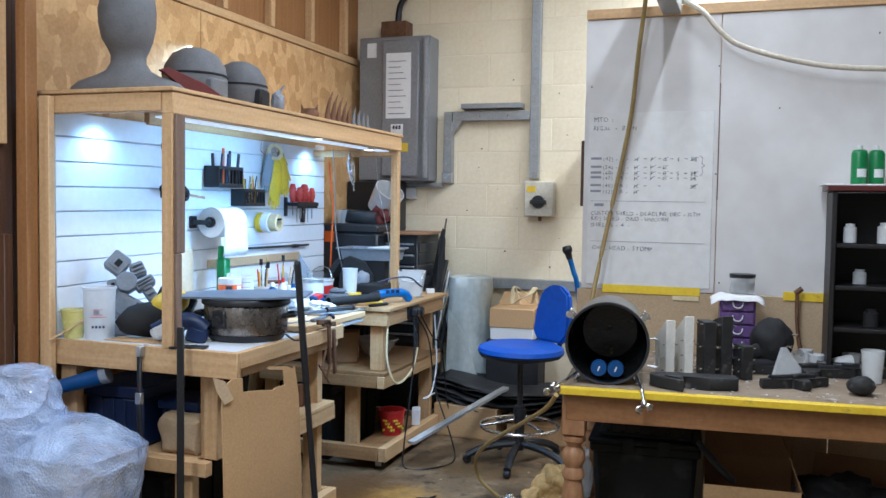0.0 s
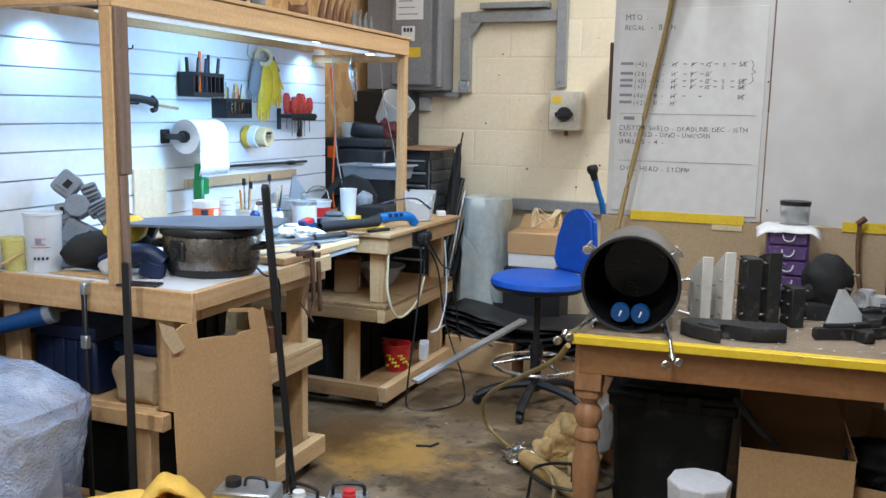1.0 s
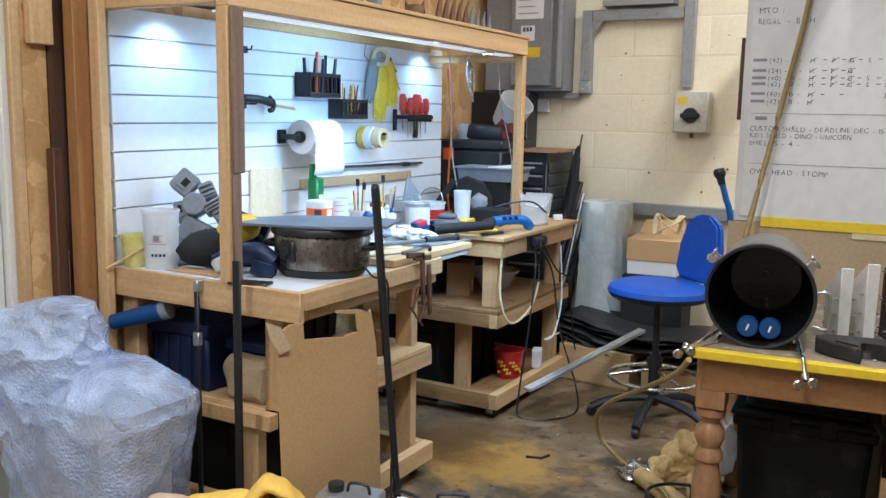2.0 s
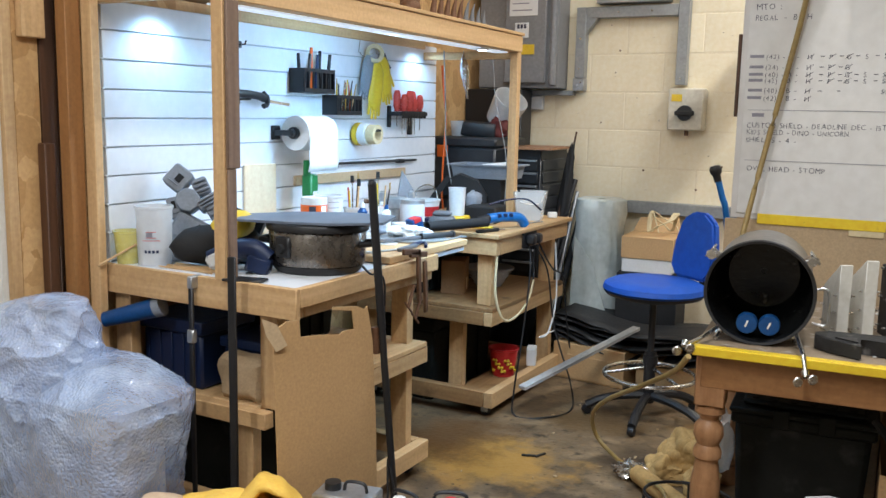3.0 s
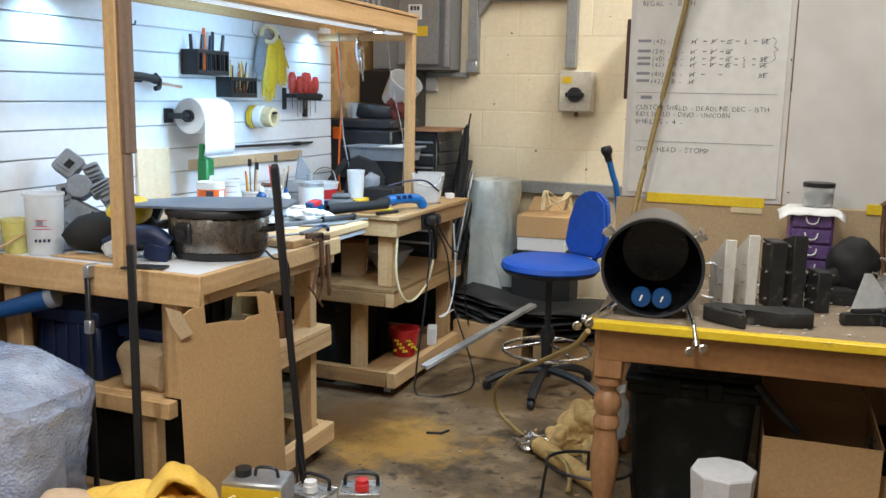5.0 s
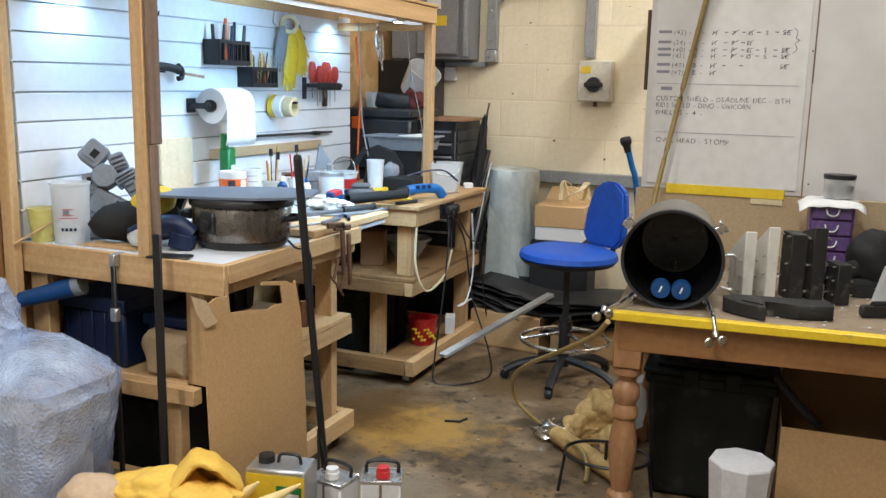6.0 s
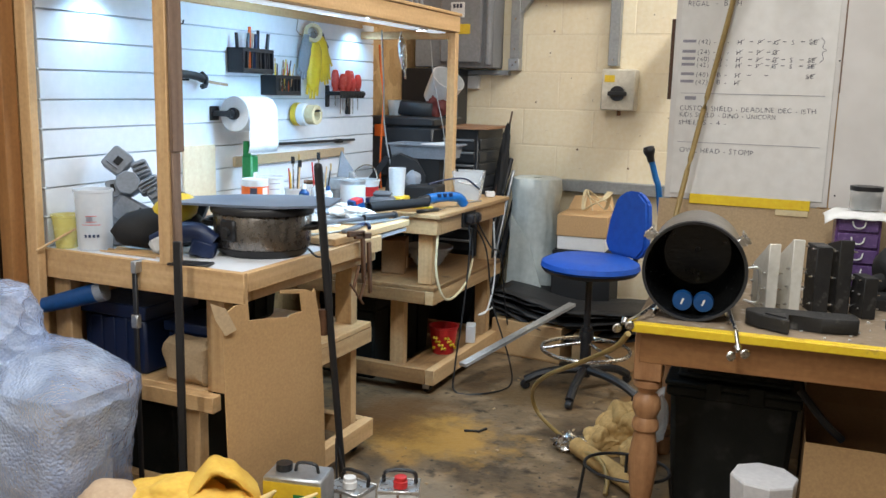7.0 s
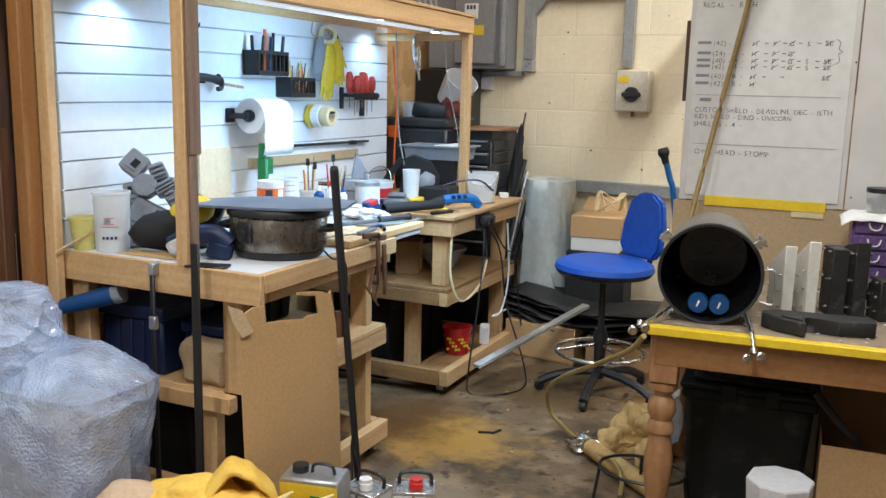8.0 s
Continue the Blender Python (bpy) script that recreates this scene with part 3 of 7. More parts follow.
for (x, y, z, s, lean, m, lab) in ((0.055, 0.085, -0.03, 1.35, 5, yellow, "yellow rubber glove"), (0.05, 0.135, 0.0, 1.15, -12, yellow, "yellow rubber glove"),
                                   (0.045, 0.03, 0.0, 1.05, 12, grey_foam, "grey cloth glove"), (0.03, 0.155, 0.03, 0.75, -22, navy, "blue glove")):
    b = bmesh.new()
    glove(b, x, y, z, s, lean)
    part("glove", b, m, gl, lab, 60)

sd = thing("screwdriver_rack", (0.012, 1.79, 1.415), "black rack of red-handled screwdrivers on the tool wall", "tool rack")
b = bmesh.new()
box(b, (0, 0, 0), (0.09, 0.27, 0.02)), box(b, (0, 0.0, -0.06), (0.012, 0.03, 0.05)), box(b, (0, 0.2, -0.1), (0.02, 0.23, 0.0))
for i in range(9):
    box(b, (0.08, 0.02 + 0.027 * i, -0.012), (0.092, 0.034 + 0.027 * i, 0.024), 0.001)
part("rack", b, black, sd)
for i in range(8):
    y, x = 0.045 + 0.026 * i, 0.035 + 0.03 * (i % 2)
    b = bmesh.new()
    lathe(b, [(0, 0.132 - 0.02 * (i % 3)), (0.013, 0.128 - 0.02 * (i % 3)), (0.0195, 0.105 - 0.02 * (i % 3)), (0.0195, 0.05), (0.012, 0.03), (0.016, 0.022), (0, 0.022)], 10, (x, y, 0))
    h = part("screwdriver", b, coral, sd, "red screwdriver handle")
    b = bmesh.new()
    rod(b, (x, y, 0.022), (x, y, -0.055 - 0.02 * (i % 3)), 0.0028, None, 6)
    part("blade", b, steel, h)

pr = thing("paper_roll", (0.10, 0.925, 1.332), "white paper towel roll on a black wall holder", "paper roll")
b = bmesh.new()
lathe(b, [(0.027, 0), (0.074, 0), (0.075, 0.004), (0.075, 0.206), (0.074, 0.21), (0.027, 0.21), (0.027, 0)], 40, (0, 0, 0), pose(0, 0, 0, -90))
part("roll", b, paper, pr)
b = bmesh.new()
pts = [(0.0745, 0.02), (0.076, -0.03), (0.073, -0.08), (0.078, -0.13), (0.072, -0.165)]
grid = []
for i in range(14):
    for j, (x, z) in enumerate(pts):
        grid.append(b.verts.new((x + 0.004 * math.sin(i * 0.9 + j), 0.002 + 0.206 * i / 13, z + (0.006 * noise.noise(Vector((i * 0.7, 0, 3))) if j == 4 else 0))))
for i in range(13):
    for j in range(4):
        q = i * 5 + j
        b.faces.new((grid[q], grid[q + 1], grid[q + 6], grid[q + 5]))
sheet = part("loose_sheet", b, paper, pr, "loose end of the paper")
mod = sheet.modifiers.new("thick", "SOLIDIFY")
mod.thickness = 0.0012
b = bmesh.new()
rod(b, (0, -0.035, 0), (0, 0.22, 0), 0.017, None, 16)
lathe(b, [(0, -0.012), (0.026, -0.012), (0.026, 0.0), (0, 0.0)], 18, (0, -0.004, 0), pose(0, 0, 0, -90))
box(b, (-0.088, -0.045, -0.012), (0.012, -0.028, 0.012)), box(b, (-0.088, -0.055, -0.03), (-0.078, 0.0, 0.03))
part("holder", b, black, pr)

tp = thing("tape_rolls", (0.012, 1.505, 1.322), "cream and orange tape rolls on a wall peg", "tape")
for x0, x1, r, m in ((0.012, 0.04, 0.056, yellow), (0.043, 0.085, 0.055, paper), (0.088, 0.135, 0.047, tape_cream)):
    b = bmesh.new()
    lathe(b, [(0.028, x0), (r - 0.002, x0), (r, x0 + 0.002), (r, x1 - 0.002), (r - 0.002, x1), (0.028, x1), (0.028, x0)], 32, (0, 0, 0), pose(0, 0, 0, 0, 90))
    part("tape_roll", b, m, tp)
b = bmesh.new()
rod(b, (0, 0, 0.015), (0.15, 0, 0.02), 0.006)
part("peg", b, black, tp)

b = bmesh.new()
obox(b, (0.032, 1.66, 1.182), (0.016, 0.80, 0.012), (-0.5, 0, 0))
obox(b, (0.03, 1.30, 1.176), (0.03, 0.05, 0.022)), obox(b, (0.03, 1.9, 1.178), (0.03, 0.05, 0.02))
single("magnetic_tool_bar", b, black, "black metal bar fixed across the tool wall", "tool bar")
single("wall_batten", bx((0.012, 1.02, 1.095), (0.03, 1.96, 1.14)), card_pale, "pale wooden batten on the tool wall", "batten")
single("plywood_offcut", bx((0.014, 0.69, 0.90), (0.026, 0.89, 1.20)), mat("pale_plywood", (0.66, 0.53, 0.35), (0.74, 0.61, 0.42), (30, 30, 3), 0.6, 0, 0.05, 60, 0.5), "pale plywood offcut leaning on the tool wall", "plywood")

sw = thing("hand_saw", (0.05, 0.615, 1.478), "black handled jab saw hung on the tool wall", "saw")
b = bmesh.new()
cable(b, [(0, 0, 0.012), (0, 0.08, 0.01), (0, 0.14, 0.004), (0, 0.17, -0.004)], 0.017, 10, 6)
cable(b, [(0.0, 0.165, 0.018), (0.0, 0.19, -0.002), (0.0, 0.186, -0.03), (0.0, 0.165, -0.036)], 0.011, 8, 6)
part("handle", b, black, sw)
b = bmesh.new()
obox(b, (0, 0.26, -0.02), (0.002, 0.15, 0.012), (-5, 0, 0), 0)
part("blade", b, steel, sw)
b = bmesh.new()
rod(b, (-0.04, 0.05, -0.01), (0.03, 0.05, -0.01), 0.004), box(b, (-0.04, 0.035, -0.03), (-0.034, 0.065, 0.01))
part("peg", b, black, sw)
b = bmesh.new()
box(b, (0.012, 0.655, 1.672), (0.018, 0.69, 1.70)), rod(b, (0.015, 0.672, 1.685), (0.05, 0.672, 1.685), 0.003), rod(b, (0.05, 0.672, 1.685), (0.055, 0.672, 1.70), 0.003)
single("slat_hook", b, black, "small empty black hook on the tool wall", "hook")

for k, (x, y) in enumerate([(0.52, 1.86), (0.10, 0.22), (0.10, 2.05)]):
    o = thing("canopy_lamp", (x, y, 1.755 if x > 0.5 else 1.834), "small round white lamp under the canopy", "lamp", "canopy lamps")
    b = bmesh.new()
    lathe(b, [(0, 0), (0.036, 0), (0.036, -0.008), (0.030, -0.012), (0.024, -0.0125), (0, -0.0125)], 24)
    part("housing", b, milky, o)
    b = bmesh.new()
    lathe(b, [(0, -0.013), (0.022, -0.013), (0.02, -0.016), (0, -0.017)], 24)
    part("lens", b, lamp_white, o)

# ---------------------------------------------------------------- on the bench
T = BENCH + 0.001


def tub(name, at, r0, r1, h, m, label, cat, wall=0.003, lip=0.004, group="", open_top=True, rz=0, seg=28):
    o = thing(name, at, label, cat, group, rz)
    b = bmesh.new()
    if open_top:
        lathe(b, [(0, 0), (r0, 0), (r1, h - 0.01), (r1 + lip, h - 0.008), (r1 + lip, h), (r1 - wall, h), (r0 - wall, wall), (0, wall)], seg)
    else:
        lathe(b, [(0, 0), (r0 - 0.002, 0), (r0, 0.003), (r0, h - 0.003), (r0 - 0.003, h), (r0 - 0.006, h - 0.004), (0, h - 0.004)], seg)
    part("body", b, m, o)
    return o


def band(o, r0, r1, z0, z1, m, a0=0, a1=360, label=""):
    """A label wrapped round a can."""
    b, n = bmesh.new(), 28
    lo = [b.verts.new((r0 * math.cos(radians(a0 + (a1 - a0) * i / n)), r0 * math.sin(radians(a0 + (a1 - a0) * i / n)), z0)) for i in range(n + 1)]
    hi = [b.verts.new((r1 * math.cos(radians(a0 + (a1 - a0) * i / n)), r1 * math.sin(radians(a0 + (a1 - a0) * i / n)), z1)) for i in range(n + 1)]
    for i in range(n):
        b.faces.new((lo[i], lo[i + 1], hi[i + 1], hi[i]))
    part("label", b, m, o, label)


frosted = mat("frosted_plastic", (0.70, 0.72, 0.74), (0.82, 0.83, 0.84), (9, 9, 9), 0.45, 0, 0.05, 60, 0.6, alpha=0.5)
jug = tub("mixing_cup", (0.165, 0.065, T), 0.056, 0.062, 0.205, frosted, "tall frosted plastic mixing cup on the bench", "cup")
for z0, z1, a0, a1, m in ((0.118, 0.120, -72, -38, red), (0.098, 0.100, -72, -38, red), (0.101, 0.117, -70, -50, ink_faint), (0.088, 0.090, -85, -25, red)):
    band(jug, 0.0572 + 0.03 * z0, 0.0572 + 0.03 * z1, z0, z1, m, a0, a1)
for a in (-78, -65, -52, -39):
    band(jug, 0.0590, 0.0593, 0.046, 0.056, navy, a, a + 8)
tub("yellow_cup", (0.07, 0.03, T), 0.036, 0.046, 0.115, clear_yellow, "yellow tinted plastic cup on the bench", "cup")
b = bmesh.new()
rod(b, (0.06, -0.09, 0.89), (0.115, 0.03, 0.955), 0.004, None, 8)
single("stirring_stick", b, pine_x, "thin brown stick lying over the bench edge", "stick")

wm = thing("grey_foam_emblem", (0.165, 0.215, T), "grey foam cog shape with angular arms leaning on the wall", "prop", rz=38)
wm.scale = (1.25, 1.1, 1.22)
FACE = pose(0.006, 0.05, 0.160, 74)


def slab(outline, depth, at, turn, back=0.0, bev=0.003):
    b = bmesh.new()
    prism(b, outline, depth, FACE @ pose(at[0], at[1], back, 0, 0, turn))
    bmesh.ops.bevel(b, geom=list(b.edges), offset=bev, segments=1, affect="EDGES")
    return b


def oblong(w, h, cut=0.0):
    w, h = w / 2, h / 2
    return [(-w + cut, -h), (w - cut, -h), (w, -h + cut), (w, h - cut), (w - cut, h), (-w + cut, h), (-w, h - cut), (-w, -h + cut)] if cut else [(-w, -h), (w, -h), (w, h), (-w, h)]


part("hub", slab([(0.036 * math.cos(radians(a)), 0.036 * math.sin(radians(a))) for a in range(0, 360, 45)], 0.062, (0, 0), 12), grey_foam, wm)
for at, turn, w, h, depth, hole in (((-0.028, 0.068), -40, 0.064, 0.070, 0.052, (0.004, 0.0)), ((-0.040, -0.020), 12, 0.036, 0.064, 0.040, (0.0, 0.008)), ((0.004, -0.098), -34, 0.105, 0.086, 0.055, (0.026, 0.022)),
                                    ((0.058, -0.004), 32, 0.066, 0.036, 0.060, None), ((0.036, 0.044), 24, 0.046, 0.05, 0.05, None), ((0.076, -0.040), 32, 0.034, 0.070, 0.05, None)):
    arm = part("arm", slab(oblong(w, h, 0.006), depth, at, turn), grey_foam, wm)
    c, sn = math.cos(radians(turn)), math.sin(radians(turn))
    if hole:
        # A thin black plate stands in for the shade of a square recess.
        b = bmesh.new()
        prism(b, oblong(w * 0.30, h * 0.34), 0.004, FACE @ pose(at[0] + hole[0] * c - hole[1] * sn, at[1] + hole[0] * sn + hole[1] * c, depth - 0.001, 0, 0, turn))
        part("recess", b, black_matt, arm)
        part("cap", slab([(-w * 0.30, -h * 0.30), (w * 0.30, -h * 0.30), (w * 0.30, -h * 0.26), (-w * 0.30, -h * 0.26)], 0.008, at, turn, depth, 0.001), grey_foam, arm)
    else:
        for k in (-1, 0, 1):
            part("ridge", slab(oblong(w * 0.8, h * 0.12), 0.012, (at[0] - sn * k * h * 0.28, at[1] + c * k * h * 0.28), turn, depth, 0.002), grey_foam, arm)
b = bmesh.new()
obox(b, (0.005, -0.035, 0.028), (0.13, 0.065, 0.05), (0, 0, 24), 0.004)
part("foot", b, grey_foam, wm)
b = bmesh.new()
obox(b, (0.0, 0.02, 0.075), (0.10, 0.04, 0.10), (8, 30, 6), 0.004)
part("foot", b, grey_foam, wm)

ps = thing("power_sander", (0.36, 0.17, T), "black and yellow power sander on the bench", "power tool", rz=60)
ps.scale = (1.3, 1.25, 1.25)
b = bmesh.new()
blob(b, (0, 0, 0.06), (0.12, 0.055, 0.058), 0.12, 1.6, 3, 2.0)
part("body", b, black_matt, ps, "", 60)
b = bmesh.new()
blob(b, (0.035, -0.01, 0.105), (0.065, 0.045, 0.045), 0.1, 1.6, 3, 5.0, (0, -20, 0))
part("cover", b, yellow, ps, "yellow cover", 60)
b = bmesh.new()
obox(b, (0.06, 0.03, 0.08), (0.12, 0.06, 0.14), (0, 25, 0), 0.012)
part("battery", b, black, ps)

dr = thing("cordless_tool", (0.50, 0.10, T), "navy and white cordless tool lying on the bench", "power tool", rz=28)
b = bmesh.new()
cable(b, [(-0.08, 0, 0.04), (-0.01, 0, 0.075), (0.06, 0, 0.08), (0.11, 0, 0.045)], 0.034, 12, 6)
part("body", b, navy, dr, "", 60)
b = bmesh.new()
obox(b, (-0.04, -0.012, 0.055), (0.11, 0.05, 0.06), (0, -28, 0), 0.016)
part("shell", b, milky, dr, "white side shell")
b = bmesh.new()
obox(b, (0.08, 0.0, 0.03), (0.08, 0.07, 0.058), (0, 15, 0), 0.008)
part("battery", b, navy, dr)
single("mobile_phone", obox(bmesh.new(), (0.63, 0.0, T + 0.005), (0.135, 0.062, 0.008), (0, 0, 16), 0.003), black, "dark mobile phone lying on the bench edge", "phone")
for k in range(7):
    b = bmesh.new()
    y = 0.03 + 0.013 * k
    rod(b, (0.22 + 0.02 * (k % 3), y, T + 0.003), (0.46 + 0.02 * (k % 4), y + 0.01 * math.sin(k), T + 0.003), 0.003, None, 6)
    single("thin_stick", b, pine_x, "thin wooden stick lying on the bench", "stick", "sticks on the bench")

pot = thing("slow_cooker", (0.69, 0.30, T), "dark steel slow cooker with black base on the bench", "slow cooker", rz=18)
EL = Matrix.Diagonal((1.0, 0.86, 1, 1))
for nm, prof, m in (("base", [(0, 0.0), (0.140, 0.0), (0.152, 0.012), (0.158, 0.026), (0.155, 0.028), (0, 0.028)], black),
                    ("body", [(0.154, 0.027), (0.161, 0.029), (0.165, 0.045), (0.168, 0.135), (0.163, 0.142), (0.15, 0.142)], pot_steel),
                    ("rim", [(0.150, 0.141), (0.176, 0.143), (0.178, 0.155), (0.172, 0.166), (0.155, 0.168), (0.15, 0.15), (0, 0.15)], black)):
    b = bmesh.new()
    lathe(b, prof, 48, (0, 0, 0), EL)
    part(nm, b, m, pot)
b = bmesh.new()
obox(b, (-0.075, -0.128, 0.093), (0.062, 0.02, 0.072), (0, 0, -22), 0.006)
cp = part("control_panel", b, black, pot)
b = bmesh.new()
lathe(b, [(0, 0), (0.017, 0), (0.015, 0.012), (0, 0.012)], 18, (-0.08, -0.138, 0.088), pose(0, 0, 0, 90, 0, -22))
part("dial", b, black_matt, cp)
for s in (-1, 1):
    b = bmesh.new()
    cable(b, [(s * 0.158, -0.04, 0.10), (s * 0.195, -0.03, 0.102), (s * 0.195, 0.03, 0.102), (s * 0.158, 0.04, 0.10)], 0.010, 8, 5)
    part("handle", b, black, pot)
b = bmesh.new()
cable(b, [(0.16, 0.0, 0.02), (0.2, -0.05, 0.005), (0.24, -0.02, -0.02), (0.235, 0.0, -0.2)], 0.004, 6, 6)
part("mains_lead", b, black, pot)
b = bmesh.new()
prism(b, [(-0.26, -0.10), (-0.05, -0.135), (0.10, -0.15), (0.27, -0.10), (0.26, 0.09), (0.10, 0.15), (-0.12, 0.14), (-0.27, 0.06)], 0.008, pose(0.675, 0.31, T + 0.172, 1.0, -1.2, 16))
single("foam_sheet", b, mat("blue_grey_foam", (0.12, 0.15, 0.20), (0.17, 0.20, 0.26), (9, 9, 9), 0.55, 0, 0.05, 120, 0.6), "blue-grey foam sheet lying over the slow cooker", "foam sheet")

gb = thing("solvent_bottle", (0.13, 0.99, T), "green labelled flat solvent bottle on the bench", "bottle", rz=12)
b = bmesh.new()
box(b, (-0.024, -0.036, 0), (0.024, 0.036, 0.27), 0.008)
part("body", b, green, gb)
b = bmesh.new()
rod(b, (0, -0.03, 0.268), (0, -0.035, 0.33), 0.017, 0.013, 14)
part("neck", b, green, gb)
part("label", bx((0.0242, -0.020, 0.165), (0.0256, 0.022, 0.195), 0), paper, gb)

rt = tub("orange_tin", (0.25, 0.86, T), 0.055, 0.055, 0.185, milky, "white and orange paint tin on the bench", "tin", open_top=False)
band(rt, 0.0556, 0.0556, 0.03, 0.155, orange), band(rt, 0.0562, 0.0562, 0.10, 0.15, ink, -75, -45), band(rt, 0.0562, 0.0562, 0.10, 0.15, paper, -20, 10)
mj = tub("measuring_jug", (0.24, 0.985, T), 0.05, 0.058, 0.185, milky, "white ribbed plastic jug on the bench", "jug")
for k in range(5):
    band(mj, 0.0525 + 0.0012 * k, 0.0527 + 0.0012 * k, 0.06 + 0.024 * k, 0.063 + 0.024 * k, ink_faint, -60, -10)


def brush_pot(at, m, n, label, seed):
    o = tub("brush_pot", at, 0.04, 0.043, 0.10, m, label, "brush pot", group="brush pots on the bench")
    rnd = random.Random(seed)
    for i in range(n):
        a, r = 2.4 * i, 0.01 + 0.018 * rnd.random()
        b = bmesh.new()
        p = (r * math.cos(a), r * math.sin(a), 0.01)
        q = (1.9 * r * math.cos(a), 1.9 * r * math.sin(a), 0.17 + 0.06 * rnd.random())
        rod(b, p, q, 0.004, 0.0035, 7)
        s = part("brush", b, (pine_z, steel, yellow, black, red)[i % 5], o)
        if i % 2:
            b = bmesh.new()
            d = (Vector(q) - Vector(p)).normalized()
            obox(b, Vector(q) + d * 0.012, (0.016, 0.007, 0.032), (0, 0, 40 * i), 0.002)
            part("bristles", b, (sand_cloth, black_matt)[i % 4 == 1], s)


brush_pot((0.30, 1.08, T + 0.03), milky, 7, "white pot of paint brushes on the bench", 3)
brush_pot((0.36, 1.19, T + 0.03), clear, 5, "clear pot of brushes on the bench", 9)
for k, (x, y, r, h, m, cap, lab) in enumerate(((0.40, 1.00, 0.022, 0.13, blue_plastic, paper, "small blue glue bottle"), (0.43, 1.05, 0.018, 0.15, paper, red, "small white bottle with red cap"),
                                               (0.42, 0.95, 0.02, 0.09, milky, green, "small white bottle with green cap"), (0.33, 1.26, 0.024, 0.11, orange, paper, "small orange pot"),
                                               (0.47, 1.08, 0.019, 0.12, paper, blue_plastic, "small white bottle with blue cap"))):
    o = thing("glue_bottle", (x, y, T + 0.03), lab + " on the bench", "bottle", "small bottles on the bench")
    b = bmesh.new()
    lathe(b, [(0, 0), (r, 0.002), (r, h * 0.72), (r * 0.55, h * 0.8), (r * 0.5, h * 0.84), (0, h * 0.84)], 16)
    part("body", b, m, o)
    b = bmesh.new()
    lathe(b, [(0, h * 0.84), (r * 0.55, h * 0.84), (r * 0.4, h), (0, h)], 12)
    part("cap", b, cap, o)
gt = tub("grey_tin", (0.42, 1.38, T), 0.058, 0.058, 0.15, steel_dull, "pale metal tin on the bench", "tin", open_top=False)
band(gt, 0.0585, 0.0585, 0.02, 0.13, milky)

vc = thing("small_vice", (0.25, 1.52, T), "small grey steel vice on the bench", "vice", rz=30)
b = bmesh.new()
box(b, (-0.06, -0.05, 0), (0.06, 0.05, 0.02)), rod(b, (0, 0, 0.02), (0, 0, 0.09), 0.03), box(b, (-0.05, -0.035, 0.08), (0.05, 0.035, 0.14), 0.008), box(b, (0.055, -0.04, 0.09), (0.085, 0.04, 0.17), 0.006), box(b, (-0.085, -0.04, 0.09), (-0.05, 0.04, 0.165), 0.006)
part("body", b, steel_dull, vc)
b = bmesh.new()
rod(b, (-0.16, 0, 0.115), (-0.05, 0, 0.115), 0.01), rod(b, (-0.15, -0.07, 0.115), (-0.15, 0.07, 0.115), 0.005)
part("screw", b, rust, vc)

rw = tub("paint_kettle", (0.30, 1.70, T), 0.066, 0.076, 0.12, milky, "white tub with red band on the bench", "tub")
band(rw, 0.0705, 0.0745, 0.04, 0.095, red)
b = bmesh.new()
cable(b, [(-0.078, 0, 0.11), (-0.05, 0.02, 0.17), (0.0, 0.03, 0.19), (0.05, 0.02, 0.17), (0.078, 0, 0.11)], 0.003, 6, 5)
part("handle", b, steel, rw)
fs = bmesh.new()
prism(fs, [(0, 0), (0.11, 0.0), (0.035, 0.13)], 0.01, pose(0.20, 1.60, T + 0.13, 80, 0, 60))
single("grey_foam_offcut", fs, grey_foam, "grey triangular foam offcut behind the tub", "foam offcut")

hv = thing("black_visor_prop", (0.30, 2.0, T), "black angular foam visor standing on the bench", "prop", rz=25)
b = bmesh.new()
prism(b, [(-0.02, 0.0), (0.19, 0.0), (0.20, 0.12), (0.15, 0.20), (0.06, 0.235), (0.02, 0.22)], 0.13, pose(-0.02, 0.06, 0.0, 90))
part("shell", b, black_matt, hv)
b = bmesh.new()
prism(b, [(0, 0), (0.05, 0.0), (0.19, 0.21), (0.165, 0.225)], 0.02, pose(-0.20, -0.02, 0.0, 90))
part("flap", b, black_matt, hv)
b = bmesh.new()
blob(b, (0.11, -0.08, 0.10), (0.045, 0.04, 0.05), 0.3, 2.0, 3, 4.0)
part("rag", b, grey_foam, hv, "crumpled grey rag", 60)

gtx = thing("charger", (0.48, 1.56, T), "dark grey battery charger on the bench", "charger", rz=20)
b = bmesh.new()
box(b, (-0.06, -0.045, 0), (0.06, 0.045, 0.06), 0.012), box(b, (-0.045, -0.03, 0.06), (0.045, 0.03, 0.085), 0.01)
part("body", b, grey_dark, gtx)
b = bmesh.new()
cable(b, [(0.06, 0, 0.02), (0.12, 0.03, 0.01), (0.1, 0.12, 0.004)], 0.0035, 6, 6)
part("lead", b, black, gtx)

b = bmesh.new()
lathe(b, [(0.016, -0.17), (0.022, -0.17), (0.022, 0.17), (0.016, 0.17), (0.016, -0.17)], 18, (0.665, 1.37, T + 0.053), pose(0, 0, 0, 0, 90, 66) )
single("black_tube", b, black_matt, "black tube lying beside a rolled sheet on the bench", "tube")
tb = thing("black_tube_roll", (0.60, 1.33, T + 0.045), "rolled black sheet lying on the bench", "roll", rz=70)
b = bmesh.new()
